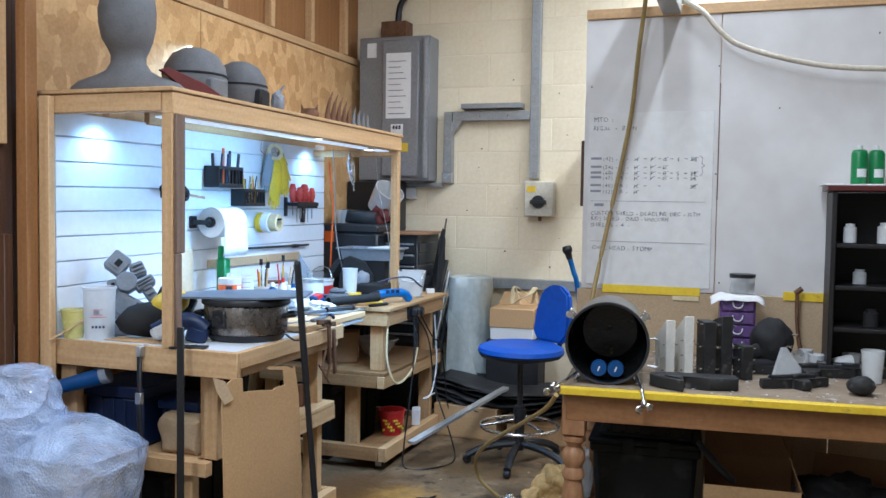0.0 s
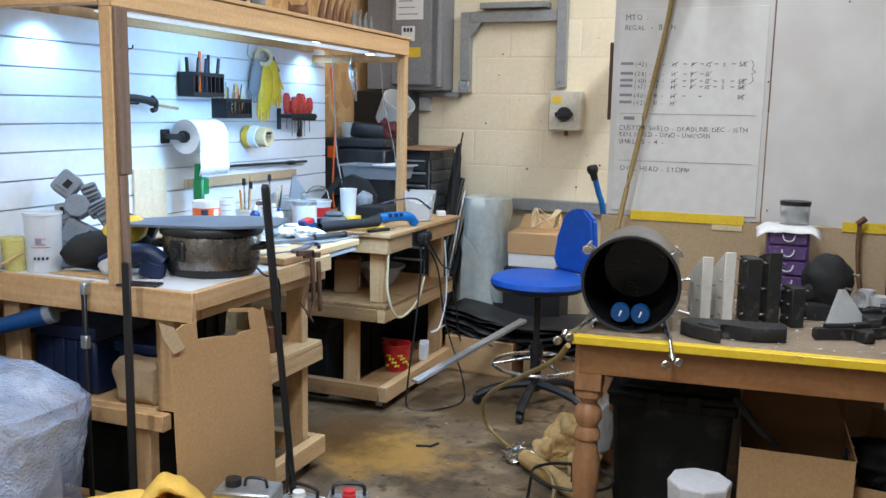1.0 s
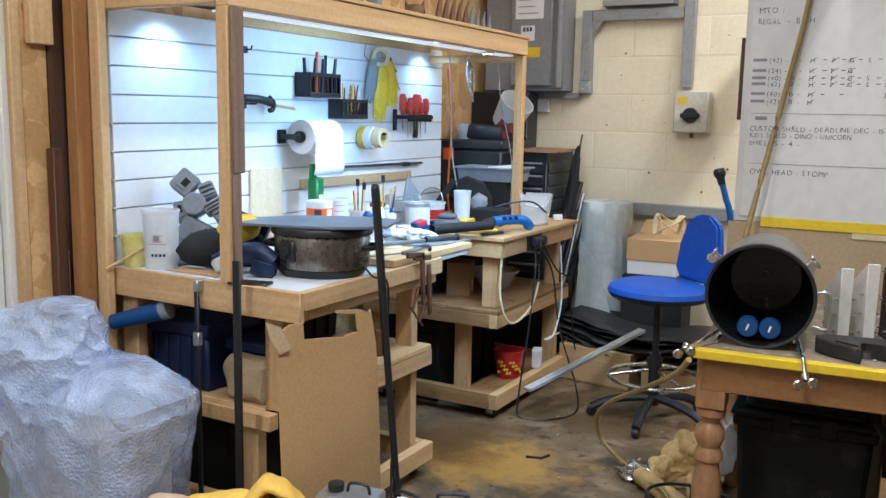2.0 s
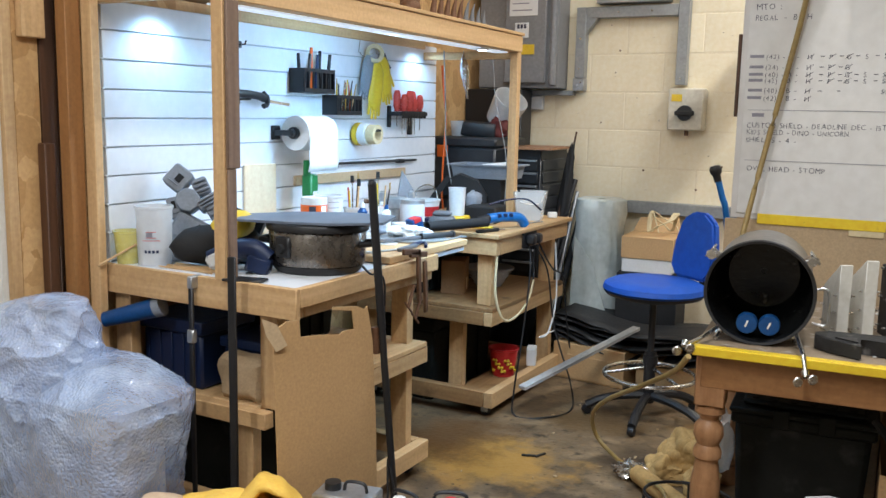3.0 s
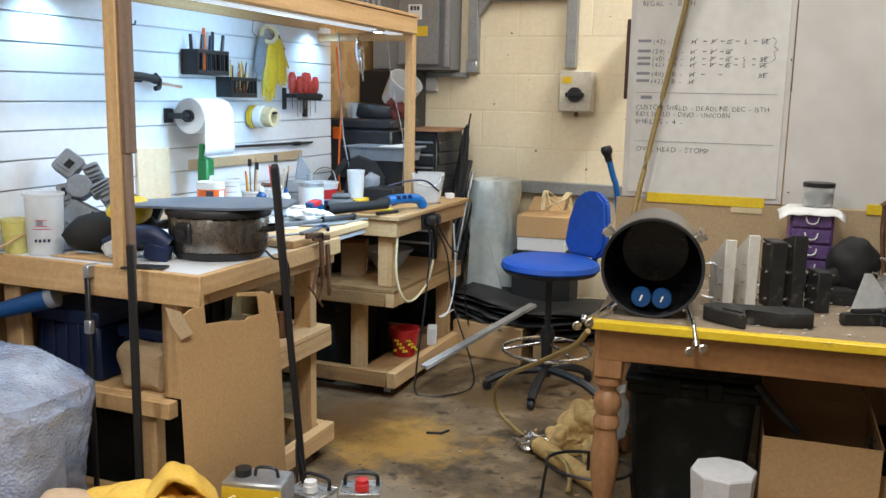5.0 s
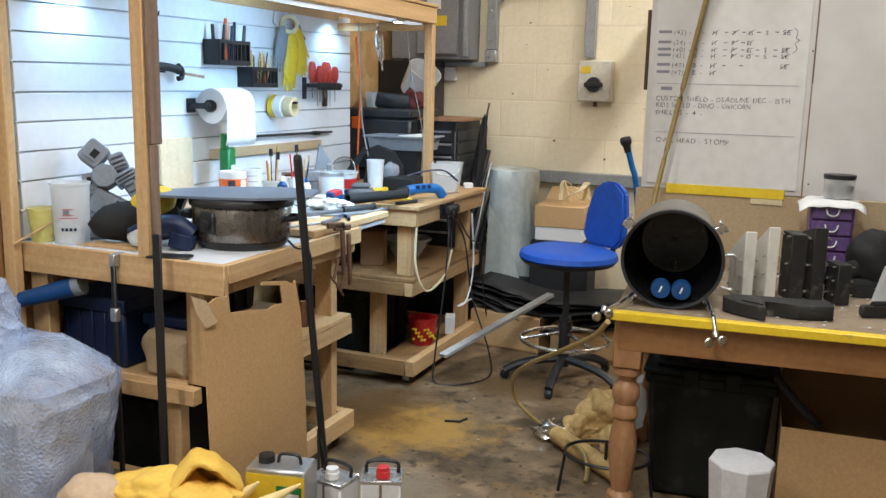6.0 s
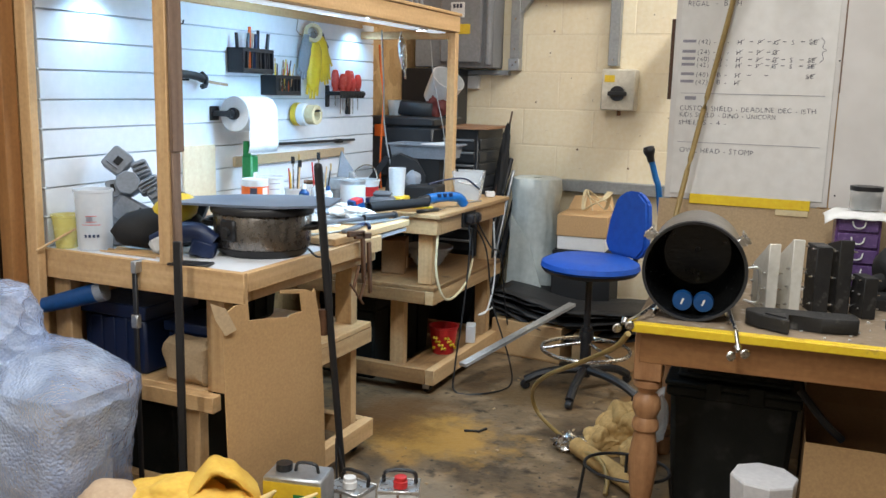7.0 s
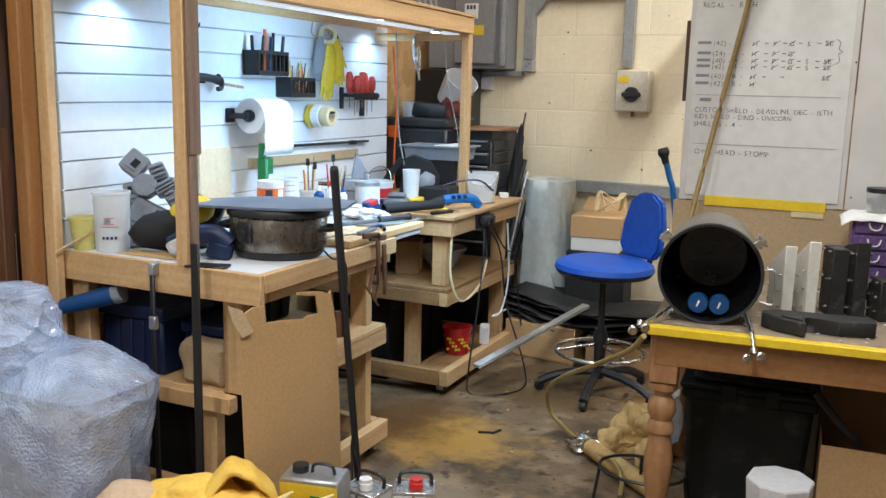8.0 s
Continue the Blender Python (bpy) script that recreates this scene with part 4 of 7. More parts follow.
lathe(b, [(0.017, -0.13), (0.024, -0.13), (0.024, 0.13), (0.017, 0.13), (0.017, -0.13)], 18, (0, 0, 0), pose(0, 0, 0, 0, 90))
part("tube", b, black_matt, tb)
b = bmesh.new()
obox(b, (-0.15, 0, 0.01), (0.06, 0.05, 0.07), (0, -15, 0), 0.004)
part("packet", b, blue_plastic, tb, "blue and red packet")
b = bmesh.new()
obox(b, (-0.155, -0.001, 0.035), (0.04, 0.052, 0.02), (0, -15, 0), 0.002)
part("packet_tip", b, red, tb)

b = bmesh.new()
lathe(b, [(0, 0.002), (0.12, 0.002), (0.14, 0.004), (0.14, 0.008), (0.12, 0.007), (0, 0.006)], 36, (0.66, 0.98, BENCH + 0.03))
single("round_metal_tray", b, steel_dull, "round grey metal tray on the raised board", "tray")
b = bmesh.new()
blob(b, (0.64, 1.0, BENCH + 0.055), (0.085, 0.06, 0.025), 0.55, 2.2, 4, 8.0)
single("white_rag", b, paper, "crumpled white rag on the metal tray", "rag", smooth=60)
b = bmesh.new()
blob(b, (0.58, 0.74, BENCH + 0.05), (0.06, 0.06, 0.04), 0.5, 2.2, 3, 3.0)
single("crumpled_wrap", b, clear, "crumpled clear plastic on the bench", "plastic wrap", smooth=60)
ch = thing("clamp_handle", (0.73, 0.98, BENCH + 0.047), "black gripped tool lying across the bench edge", "hand tool", rz=68)
b = bmesh.new()
rod(b, (-0.03, 0, 0), (0.13, 0, 0.0), 0.014, 0.012), rod(b, (0.13, 0, 0), (0.14, 0, 0), 0.016)
part("grip", b, black, ch)
b = bmesh.new()
obox(b, (-0.14, 0, -0.002), (0.24, 0.022, 0.012), (0, 0, 4), 0.002)
part("bar", b, grey_dark, ch)

gc = thing("g_clamp", (0.855, 0.66, 0.70), "rusty iron clamps hung on the bench edge", "clamp")
for dy, z in ((0, 0), (0.05, -0.05)):
    b = bmesh.new()
    obox(b, (0.018, dy - 0.04, 0.225 + z * 0.3), (0.012, 0.12, 0.022), (-6, 0, 0), 0.003)
    obox(b, (0.018, dy + 0.015, 0.13 + z), (0.012, 0.022, 0.20), (4, 0, 0), 0.003)
    fr_ = part("frame", b, rust, gc)
    b = bmesh.new()
    rod(b, (0.02, dy - 0.06, 0.02 + z), (0.02, dy - 0.02, 0.10 + z), 0.006), rod(b, (0.02, dy - 0.085, 0.045 + z), (0.02, dy - 0.035, 0.0 + z), 0.004)
    part("screw", b, rust, fr_)

# far bench
yj = thing("white_jug", (0.50, 1.67, T), "white jug standing on a yellow box", "jug")
part("yellow_base", bx((-0.05, -0.05, 0), (0.05, 0.05, 0.055), 0.006), yellow, yj)
b = bmesh.new()
lathe(b, [(0, 0.056), (0.036, 0.056), (0.042, 0.18), (0.044, 0.19), (0.039, 0.19), (0.034, 0.062), (0, 0.062)], 24)
part("cup", b, milky, yj)
psu = thing("bench_power_supply", (0.52, 1.95, T), "black metal box with a wire on the bench", "power supply", rz=8)
part("body", bx((-0.08, -0.1, 0), (0.08, 0.1, 0.085), 0.006), black_matt, psu)
b = bmesh.new()
cable(b, [(0.05, -0.1, 0.1), (0.12, -0.02, 0.12), (0.2, 0.06, 0.12), (0.25, 0.16, 0.06)], 0.005, 6, 6)
part("lead", b, navy, psu)
gy = thing("grey_tray", (0.34, 2.27, T), "shallow grey plastic tray on a black case", "tray", rz=5)
part("case", bx((-0.12, -0.09, 0), (0.14, 0.09, 0.20), 0.006), black_matt, gy)
b = bmesh.new()
outer = [(-0.165, -0.13), (0.225, -0.13), (0.225, 0.13), (-0.165, 0.13)]
loops = []
for inset, z in ((0.032, 0.201), (0.02, 0.268), (0.0, 0.270), (0.0, 0.278), (0.022, 0.278), (0.036, 0.206)):
    loops.append([b.verts.new((x - inset * (1 if x > 0 else -1), y - inset * (1 if y > 0 else -1), z)) for x, y in outer])
for p, q in zip(loops, loops[1:]):
    for i in range(4):
        b.faces.new((p[i], p[(i + 1) % 4], q[(i + 1) % 4], q[i]))
b.faces.new(loops[0][::-1]), b.faces.new(loops[-1])
part("tray", b, grey_foam, gy)
b = bmesh.new()
obox(b, (0.08, 0, 0.275), (0.16, 0.1, 0.006), (6, -6, 20))
part("paper", b, paper, gy)

ct = thing("clear_tub", (0.66, 2.20, T), "clear plastic tub of oddments on the bench", "tub", rz=15)
b = bmesh.new()
for i in range(4):
    n = len(b.verts)
    prism(b, [(-0.058, 0), (0.058, 0), (0.07, 0.15), (-0.07, 0.15)], 0.003, pose(0, -0.058, 0, 98))
    turned(b, pose(0, 0, 0, 0, 0, 90 * i), n)
box(b, (-0.058, -0.058, 0), (0.058, 0.058, 0.003))
part("body", b, clear, ct)
b = bmesh.new()
cable(b, [(-0.08, 0, 0.145), (-0.05, -0.07, 0.10), (0.05, -0.075, 0.09), (0.08, 0, 0.145)], 0.003, 6, 5)
part("handle", b, paper, ct)
b = bmesh.new()
for k in range(6):
    obox(b, (0.03 * math.sin(k * 2), 0.03 * math.cos(k * 2.3), 0.03 + 0.012 * k), (0.05, 0.03, 0.03), (20 * k, 30, 50 * k), 0.004)
part("oddments", b, paper, ct)
single("small_block", obox(bmesh.new(), (0.73, 2.34, T + 0.016), (0.05, 0.035, 0.03), (0, 0, 30)), paper, "small pale block on the bench corner", "block")

bd = thing("blue_rotary_tool", (0.70, 1.74, T + 0.03), "bright blue rotary power tool lying on the bench", "power tool", rz=62)
b = bmesh.new()
cable(b, [(-0.07, 0, 0.02), (0.0, 0, 0.024), (0.08, 0, 0.022), (0.125, 0, 0.012), (0.155, 0, -0.02)], 0.024, 14, 6)
part("body", b, tool_blue, bd, "", 60)
b = bmesh.new()
rod(b, (-0.07, 0, 0.02), (-0.13, 0, 0.016), 0.021, 0.014, 14)
rod(b, (-0.13, 0, 0.016), (-0.20, 0, 0.012), 0.009, 0.008, 12)
part("nose", b, black, bd)
b = bmesh.new()
for k in range(3):
    obox(b, (-0.02 + 0.035 * k, -0.022, 0.035), (0.02, 0.012, 0.018), (0, 0, 0), 0.002)
part("vents", b, navy, bd)
b = bmesh.new()
cable(b, [(0.155, 0, -0.02), (0.20, 0.02, -0.10), (0.22, 0.0, -0.25), (0.18, -0.04, -0.33)], 0.005, 6, 8)
part("lead", b, black, bd)
rg = thing("sanding_ring", (0.60, 1.60, T), "brown ring with small yellow tools on the bench", "tool", rz=20)
b = bmesh.new()
lathe(b, [(0.05, 0), (0.085, 0), (0.085, 0.012), (0.05, 0.012), (0.05, 0)], 30, (0, 0, 0), EL)
part("ring", b, mat("tan_leather", (0.30, 0.16, 0.06), (0.40, 0.23, 0.09), (9, 9, 9), 0.6), rg)
b = bmesh.new()
rod(b, (-0.06, 0.0, 0.018), (0.06, 0.03, 0.018), 0.008), rod(b, (0.02, -0.05, 0.018), (0.12, -0.03, 0.018), 0.006)
part("tools", b, yellow, rg)

ft = thing("flexible_shaft_tool", (0.27, 2.14, 1.72), "chrome hanging flexible shaft grinder", "power tool")
b = bmesh.new()
lathe(b, [(0, 0.02), (0.006, 0.02), (0.012, -0.0), (0.022, -0.03), (0.024, -0.07), (0.018, -0.12), (0.014, -0.15), (0.006, -0.17), (0.005, -0.21), (0, -0.21)], 16, (0, 0, 0), pose(0, 0, 0, 4, -6))
part("handpiece", b, steel, ft)
b = bmesh.new()
cable(b, [(0, 0, 0.02), (0.0, 0, 0.04)], 0.003, 6, 1)
part("hook", b, steel, ft)
for nm, pts, r, m, lab in (
    ("orange_air_hose", [(0.03, 2.34, 1.70), (0.035, 2.355, 1.55), (0.05, 2.36, 1.40), (0.045, 2.35, 1.2), (0.05, 2.33, 1.0), (0.06, 2.33, 0.89)], 0.0055, orange, "orange air hose hanging by the tool wall"),
    ("grey_cable", [(0.20, 2.05, 1.76), (0.215, 2.05, 1.5), (0.22, 2.06, 1.25), (0.30, 2.0, 1.02), (0.42, 1.86, 0.9)], 0.004, conduit_grey, "grey cable hanging from the canopy"),
    ("steel_rod", [(0.42, 2.19, 1.72), (0.44, 2.2, 1.5), (0.51, 2.2, 1.2), (0.53, 2.15, 0.89)], 0.0025, steel_dull, "thin steel rod leaning on the canopy post"),
):
    b = bmesh.new()
    cable(b, pts, r, 8, 8)
    single(nm, b, m, lab, "cable")


# loose hand tools and scraps over the bench top
def loose_tool(kind, x, y, rz, z=BENCH + 0.032):
    if kind == "spanner":
        o = thing("spanner", (x, y, z), "steel spanner lying among the bench clutter", "spanner", "loose tools on the bench", rz)
        b = bmesh.new()
        box(b, (-0.07, -0.007, 0), (0.07, 0.007, 0.005), 0.001)
        for s in (-1, 1):
            prism(b, [(s * 0.065, -0.009), (s * 0.085, -0.016), (s * 0.10, -0.013), (s * 0.088, -0.005), (s * 0.088, 0.005), (s * 0.10, 0.013), (s * 0.085, 0.016), (s * 0.065, 0.009)], 0.006, pose(0, 0, 0))
        part("body", b, steel_dull, o)
    elif kind == "knife":
        o = thing("craft_knife", (x, y, z), "craft knife lying among the bench clutter", "knife", "loose tools on the bench", rz)
        b = bmesh.new()
        box(b, (-0.08, -0.011, 0), (0.06, 0.011, 0.014), 0.004)
        part("handle", b, (black, yellow, grey_dark)[int(x * 100) % 3], o)
        b = bmesh.new()
        prism(b, [(0.06, -0.008), (0.10, -0.008), (0.115, 0.008), (0.06, 0.008)], 0.001, pose(0, 0, 0.006))
        part("blade", b, steel, o)
    elif kind == "pliers":
        o = thing("pliers", (x, y, z), "pliers with dark grips on the bench", "pliers", "loose tools on the bench", rz)
        for s in (-1, 1):
            b = bmesh.new()
            cable(b, [(-0.10, s * 0.03, 0.007), (-0.05, s * 0.022, 0.007), (0.0, s * 0.006, 0.007)], 0.007, 8, 4)
            part("grip", b, (navy, red)[int(y * 10) % 2], o)
        b = bmesh.new()
        prism(b, [(0, -0.012), (0.02, -0.013), (0.06, -0.004), (0.06, 0.004), (0.02, 0.013), (0, 0.012)], 0.009, pose(0, 0, 0.003))
        part("jaws", b, steel_dull, o)
    else:
        o = thing("small_box", (x, y, z), "small dark packet among the bench clutter", "packet", "packets on the bench", rz)
        m = (black_matt, blue_plastic, paper, grey_dark, navy)[int(x * 100 + y * 37) % 5]
        part("body", bx((-0.045, -0.03, 0), (0.045, 0.03, 0.022 + 0.02 * ((x * 7) % 1)), 0.003), m, o)
        part("label", bx((-0.02, -0.0312, 0.006), (0.02, -0.0302, 0.018), 0), paper, o)


for kind, x, y, rz in (("spanner", 0.76, 0.62, 70), ("knife", 0.80, 0.72, 95), ("pliers", 0.60, 0.62, 40), ("box", 0.50, 0.62, 15), ("knife", 0.45, 0.75, -30), ("box", 0.40, 0.70, 60), ("spanner", 0.56, 1.06, 20),
                       ("box", 0.48, 1.20, -20), ("pliers", 0.78, 0.86, 110), ("knife", 0.70, 1.06, 30), ("box", 0.62, 1.08, 50), ("spanner", 0.80, 1.06, 85)):
    loose_tool(kind, x, y, rz)
for kind, x, y, rz in (("box", 0.40, 1.62, 10), ("pliers", 0.58, 1.80, 60), ("knife", 0.72, 1.58, 70), ("box", 0.40, 1.82, -30), ("spanner", 0.74, 2.02, 80)):
    loose_tool(kind, x, y, rz, BENCH + 0.002)
b = bmesh.new()
obox(b, (0.56, 0.86, BENCH + 0.033), (0.20, 0.28, 0.002), (0, 0, 24), 0)
single("paper_sheet", b, paper, "creased white paper on the raised board", "paper")
b = bmesh.new()
blob(b, (0.50, 0.93, BENCH + 0.06), (0.055, 0.05, 0.03), 0.5, 2.2, 3, 6.0)
single("grey_rag", b, grey_foam, "crumpled grey rag on the bench", "rag", smooth=60)


# ---------------------------------------------------------------- under and before the bench
cs = thing("cardboard_sheet", (0.885, -0.155, 0.0), "torn brown cardboard sheet leaning on the bench", "cardboard")
b = bmesh.new()
prism(b, [(0.004, 0.0), (0.408, 0.0), (0.401, 0.183), (0.39, 0.417), (0.367, 0.699), (0.34, 0.818), (0.33, 0.808), (0.30, 0.822), (0.198, 0.835), (0.196, 0.826), (0.276, 0.812), (0.287, 0.752),
          (0.24, 0.752), (0.225, 0.744), (0.15, 0.756), (0.072, 0.763), (0.067, 0.815), (0.02, 0.818), (-0.018, 0.80), (-0.027, 0.73), (-0.015, 0.506), (-0.006, 0.324)], 0.005, pose(0.0, 0, 0, 90, 0, 77) @ pose(0, 0, 0, 1.0))
part("sheet", b, card, cs)
b = bmesh.new()
prism(b, [(0, 0), (0.045, -0.02), (0.075, -0.085), (0.04, -0.10), (0.012, -0.05)], 0.002, pose(-0.012, -0.055, 0.835, 84, 0, 60))
part("torn_flap", b, card_pale, cs, "pale torn card flap")

pl = thing("sash_clamp", (0.965, 0.215, 0.0), "black steel sash clamp standing against the bench", "clamp")
b = bmesh.new()
rod(b, (0.095, 0.03, 0.0), (0.036, 0.01, 0.74), 0.0125, 0.012), rod(b, (0.036, 0.01, 0.74), (0.0, 0.0, 1.20), 0.0135, 0.0145), lathe(b, [(0.0145, 0), (0.011, 0.012), (0, 0.015)], 12, (0, 0, 1.2))
part("bar", b, black, pl)
b = bmesh.new()
rod(b, (0.021, 0.0, 0.655), (0.018, 0.0, 0.74), 0.0133)
part("worn_collar", b, rust, pl)
b = bmesh.new()
cable(b, [(0.05, -0.02, 0.005), (0.09, -0.03, 0.12), (0.06, 0.02, 0.3), (0.10, 0.0, 0.2), (0.15, 0.02, 0.02)], 0.004, 6, 8)
part("cord", b, black, pl)
p2 = thing("black_upright_bar", (0.665, -0.10, 0.0), "flat black steel bar standing at the bench end", "clamp")
b = bmesh.new()
obox(b, (0, 0, 0.49), (0.026, 0.012, 0.98), (0, 0, 20), 0.003)
part("bar", b, black, p2)
part("edge_board", bx((0.585, -0.032, 1.24), (0.597, 0.024, 1.754)), dusty_wood, workbench, "dusty brown strip on the canopy post")
part("edge_board", bx((0.585, -0.030, BENCH + 0.002), (0.595, 0.008, 1.238)), dusty_wood, workbench, "dusty brown strip on the canopy post")
st = thing("f_clamp", (0.45, -0.055, 0.0), "steel bar clamp gripping the bench end", "clamp")
b = bmesh.new()
box(b, (-0.009, -0.006, 0.10), (0.009, 0.006, 0.86))
part("bar", b, black, st)
b = bmesh.new()
box(b, (-0.011, -0.008, 0.85), (0.011, 0.045, 0.89), 0.003)
part("jaw", b, steel_dull, st)
part("sliding_jaw", bx((-0.014, -0.011, 0.67), (0.014, 0.011, 0.715), 0.004), steel_dull, st)

wr = thing("wrapped_bundle", (0.27, -0.36, 0.0), "tall bundle wrapped in clear bubble wrap on the floor", "bundle")
wrap_mat = mat("bubble_film", (0.43, 0.57, 0.95), (0.66, 0.79, 1.0), (4, 4, 4), 0.12, 0, 0.0, 85, 0.5, alpha=0.6, coat=1.0, ior=1.6)
wt = wrap_mat.node_tree
wv, wb_, wc = wt.nodes.new("ShaderNodeTexVoronoi"), wt.nodes.new("ShaderNodeBump"), wt.nodes.new("ShaderNodeTexCoord")
wn, wb2 = wt.nodes.new("ShaderNodeTexNoise"), wt.nodes.new("ShaderNodeBump")
wa, wr_ = wt.nodes.new("ShaderNodeTexNoise"), wt.nodes.new("ShaderNodeMapRange")
wv.inputs["Scale"].default_value, wn.inputs["Scale"].default_value, wn.inputs["Detail"].default_value = 110, 11, 5
wn.noise_type = "RIDGED_MULTIFRACTAL"
wb_.inputs["Strength"].default_value, wb_.inputs["Distance"].default_value, wb_.invert = 1.0, 0.0045, True
wb2.inputs["Strength"].default_value, wb2.inputs["Distance"].default_value = 0.3, 0.012
wa.inputs["Scale"].default_value, wr_.inputs[1].default_value, wr_.inputs[2].default_value = 5.0, 0.38, 0.62
wr_.inputs[3].default_value, wr_.inputs[4].default_value = 0.40, 0.80
wt.links.new(wc.outputs["Object"], wv.inputs["Vector"]), wt.links.new(wc.outputs["Object"], wn.inputs["Vector"])
wt.links.new(wc.outputs["Object"], wa.inputs["Vector"]), wt.links.new(wa.outputs["Fac"], wr_.inputs[0])
wt.links.new(wr_.outputs[0], wt.nodes["Principled BSDF"].inputs["Alpha"])
wt.links.new(wn.outputs["Fac"], wb2.inputs["Height"]), wt.links.new(wb2.outputs[0], wb_.inputs["Normal"])
wt.links.new(wv.outputs["Distance"], wb_.inputs["Height"])
wt.links.new(wb_.outputs[0], wt.nodes["Principled BSDF"].inputs["Normal"])
wt.links.new(wb_.outputs[0], wt.nodes["Principled BSDF"].inputs["Coat Normal"])
wt.nodes["Principled BSDF"].inputs["Coat Roughness"].default_value = 0.04
wt.nodes["Principled BSDF"].inputs["Coat IOR"].default_value = 2.2
core_mat = mat("wrapped_core", (0.32, 0.29, 0.28), (0.62, 0.62, 0.66), (7, 7, 7), 0.6, 0, 0.2, 40, 0.5)


def wrapping(rows, seed, amp, power, hem=0.0, seg=150):
    """A creased film skin over a stack of rounded slices: height, centre, half widths."""
    b, rings = bmesh.new(), []
    line = []
    for (a, c) in zip(rows, rows[1:]):
        for k in range(18):
            line.append([p + (q - p) * k / 18 for p, q in zip(a, c)])
    line.append(list(rows[-1]))
    for j, (z, cx, cy, rx, ry) in enumerate(line):
        ring = []
        for i in range(seg):
            a = 2 * math.pi * i / seg
            ca, sa = math.cos(a), math.sin(a)
            k = (abs(ca) ** power + abs(sa) ** power) ** (-1 / power)
            p = Vector((cx + rx * k * ca, cy + ry * k * sa, z))
            q = Vector((p.x * 4 + seed, p.y * 4, p.z * 4))
            crease = 1 - 2 * abs(noise.noise(q * 1.4 + Vector((0, 0, 1.1 * p.x)))), 1 - 2 * abs(noise.noise(q * 3.3))
            f = amp * (0.7 * noise.noise(q * 0.8) + 0.55 * crease[0] ** 3 + 0.3 * crease[1] ** 3 - 0.3)
            p += Vector((ca, sa, 0.3)) * f
            if hem and j < 18:
                p.z += (1 - j / 18) * hem * (noise.noise(Vector((7 * ca, 7 * sa, seed))) + 0.6 * noise.noise(Vector((19 * ca, 19 * sa, seed))))
            ring.append(b.verts.new(p))
        rings.append(ring)
    for p, q in zip(rings, rings[1:]):
        for i in range(seg):
            b.faces.new((p[i], p[(i + 1) % seg], q[(i + 1) % seg], q[i]))
    b.faces.new(rings[-1])
    return b


part("lower_wrap", wrapping([(0.0, 0.03, 0, 0.22, 0.17), (0.3, 0.05, 0, 0.265, 0.18), (0.54, 0.06, 0.0, 0.30, 0.185), (0.585, 0.06, 0.0, 0.297, 0.18), (0.61, 0.05, 0.005, 0.27, 0.16), (0.67, 0.0, 0.02, 0.17, 0.10), (0.685, -0.05, 0.02, 0.02, 0.02)], 1.3, 0.017, 6), wrap_mat, wr, "", 40)
part("upper_wrap", wrapping([(0.47, -0.15, -0.05, 0.235, 0.165), (0.60, -0.15, -0.05, 0.245, 0.16), (0.71, -0.13, -0.04, 0.235, 0.15), (0.79, -0.10, -0.03, 0.18, 0.12), (0.84, -0.06, -0.02, 0.11, 0.075), (0.86, -0.05, -0.02, 0.02, 0.02)], 5.1, 0.032, 2.8, 0.06), wrap_mat, wr, "", 40)
b = bmesh.new()
box(b, (-0.17, -0.14, 0), (0.27, 0.13, 0.53), 0.04), box(b, (-0.27, -0.13, 0.53), (-0.02, 0.06, 0.72), 0.05)
part("packed_core", b, core_mat, wr, "brown packed things inside")

for (lo, hi, m, nm, lab, cat) in (((0.08, 0.08, 0.457), (0.36, 0.34, 0.70), navy, "blue_storage_crate", "dark blue plastic crate under the bench", "crate"),
                                  ((0.385, 0.16, 0.457), (0.56, 0.345, 0.64), navy, "blue_storage_crate", "dark blue plastic crate under the bench", "crate")):
    o = thing(nm, ((lo[0] + hi[0]) / 2, (lo[1] + hi[1]) / 2, lo[2]), lab, cat, "crates under the bench")
    w, d, h = (hi[0] - lo[0]) / 2, (hi[1] - lo[1]) / 2, hi[2] - lo[2]
    b = bmesh.new()
    box(b, (-w, -d, 0), (w, d, h * 0.8), 0.01)
    part("body", b, m, o)
    part("rim", bx((-w - 0.01, -d - 0.01, h * 0.8 + 0.001), (w + 0.01, d + 0.01, h), 0.005), m, o)
    for k in range(5):
        part("rib", bx((-w + 0.03 + k * (2 * w - 0.06) / 4 - 0.006, -d - 0.006, 0.01), (-w + 0.03 + k * (2 * w - 0.06) / 4 + 0.006, -d - 0.0005, h * 0.8 - 0.002), 0.002), m, o)
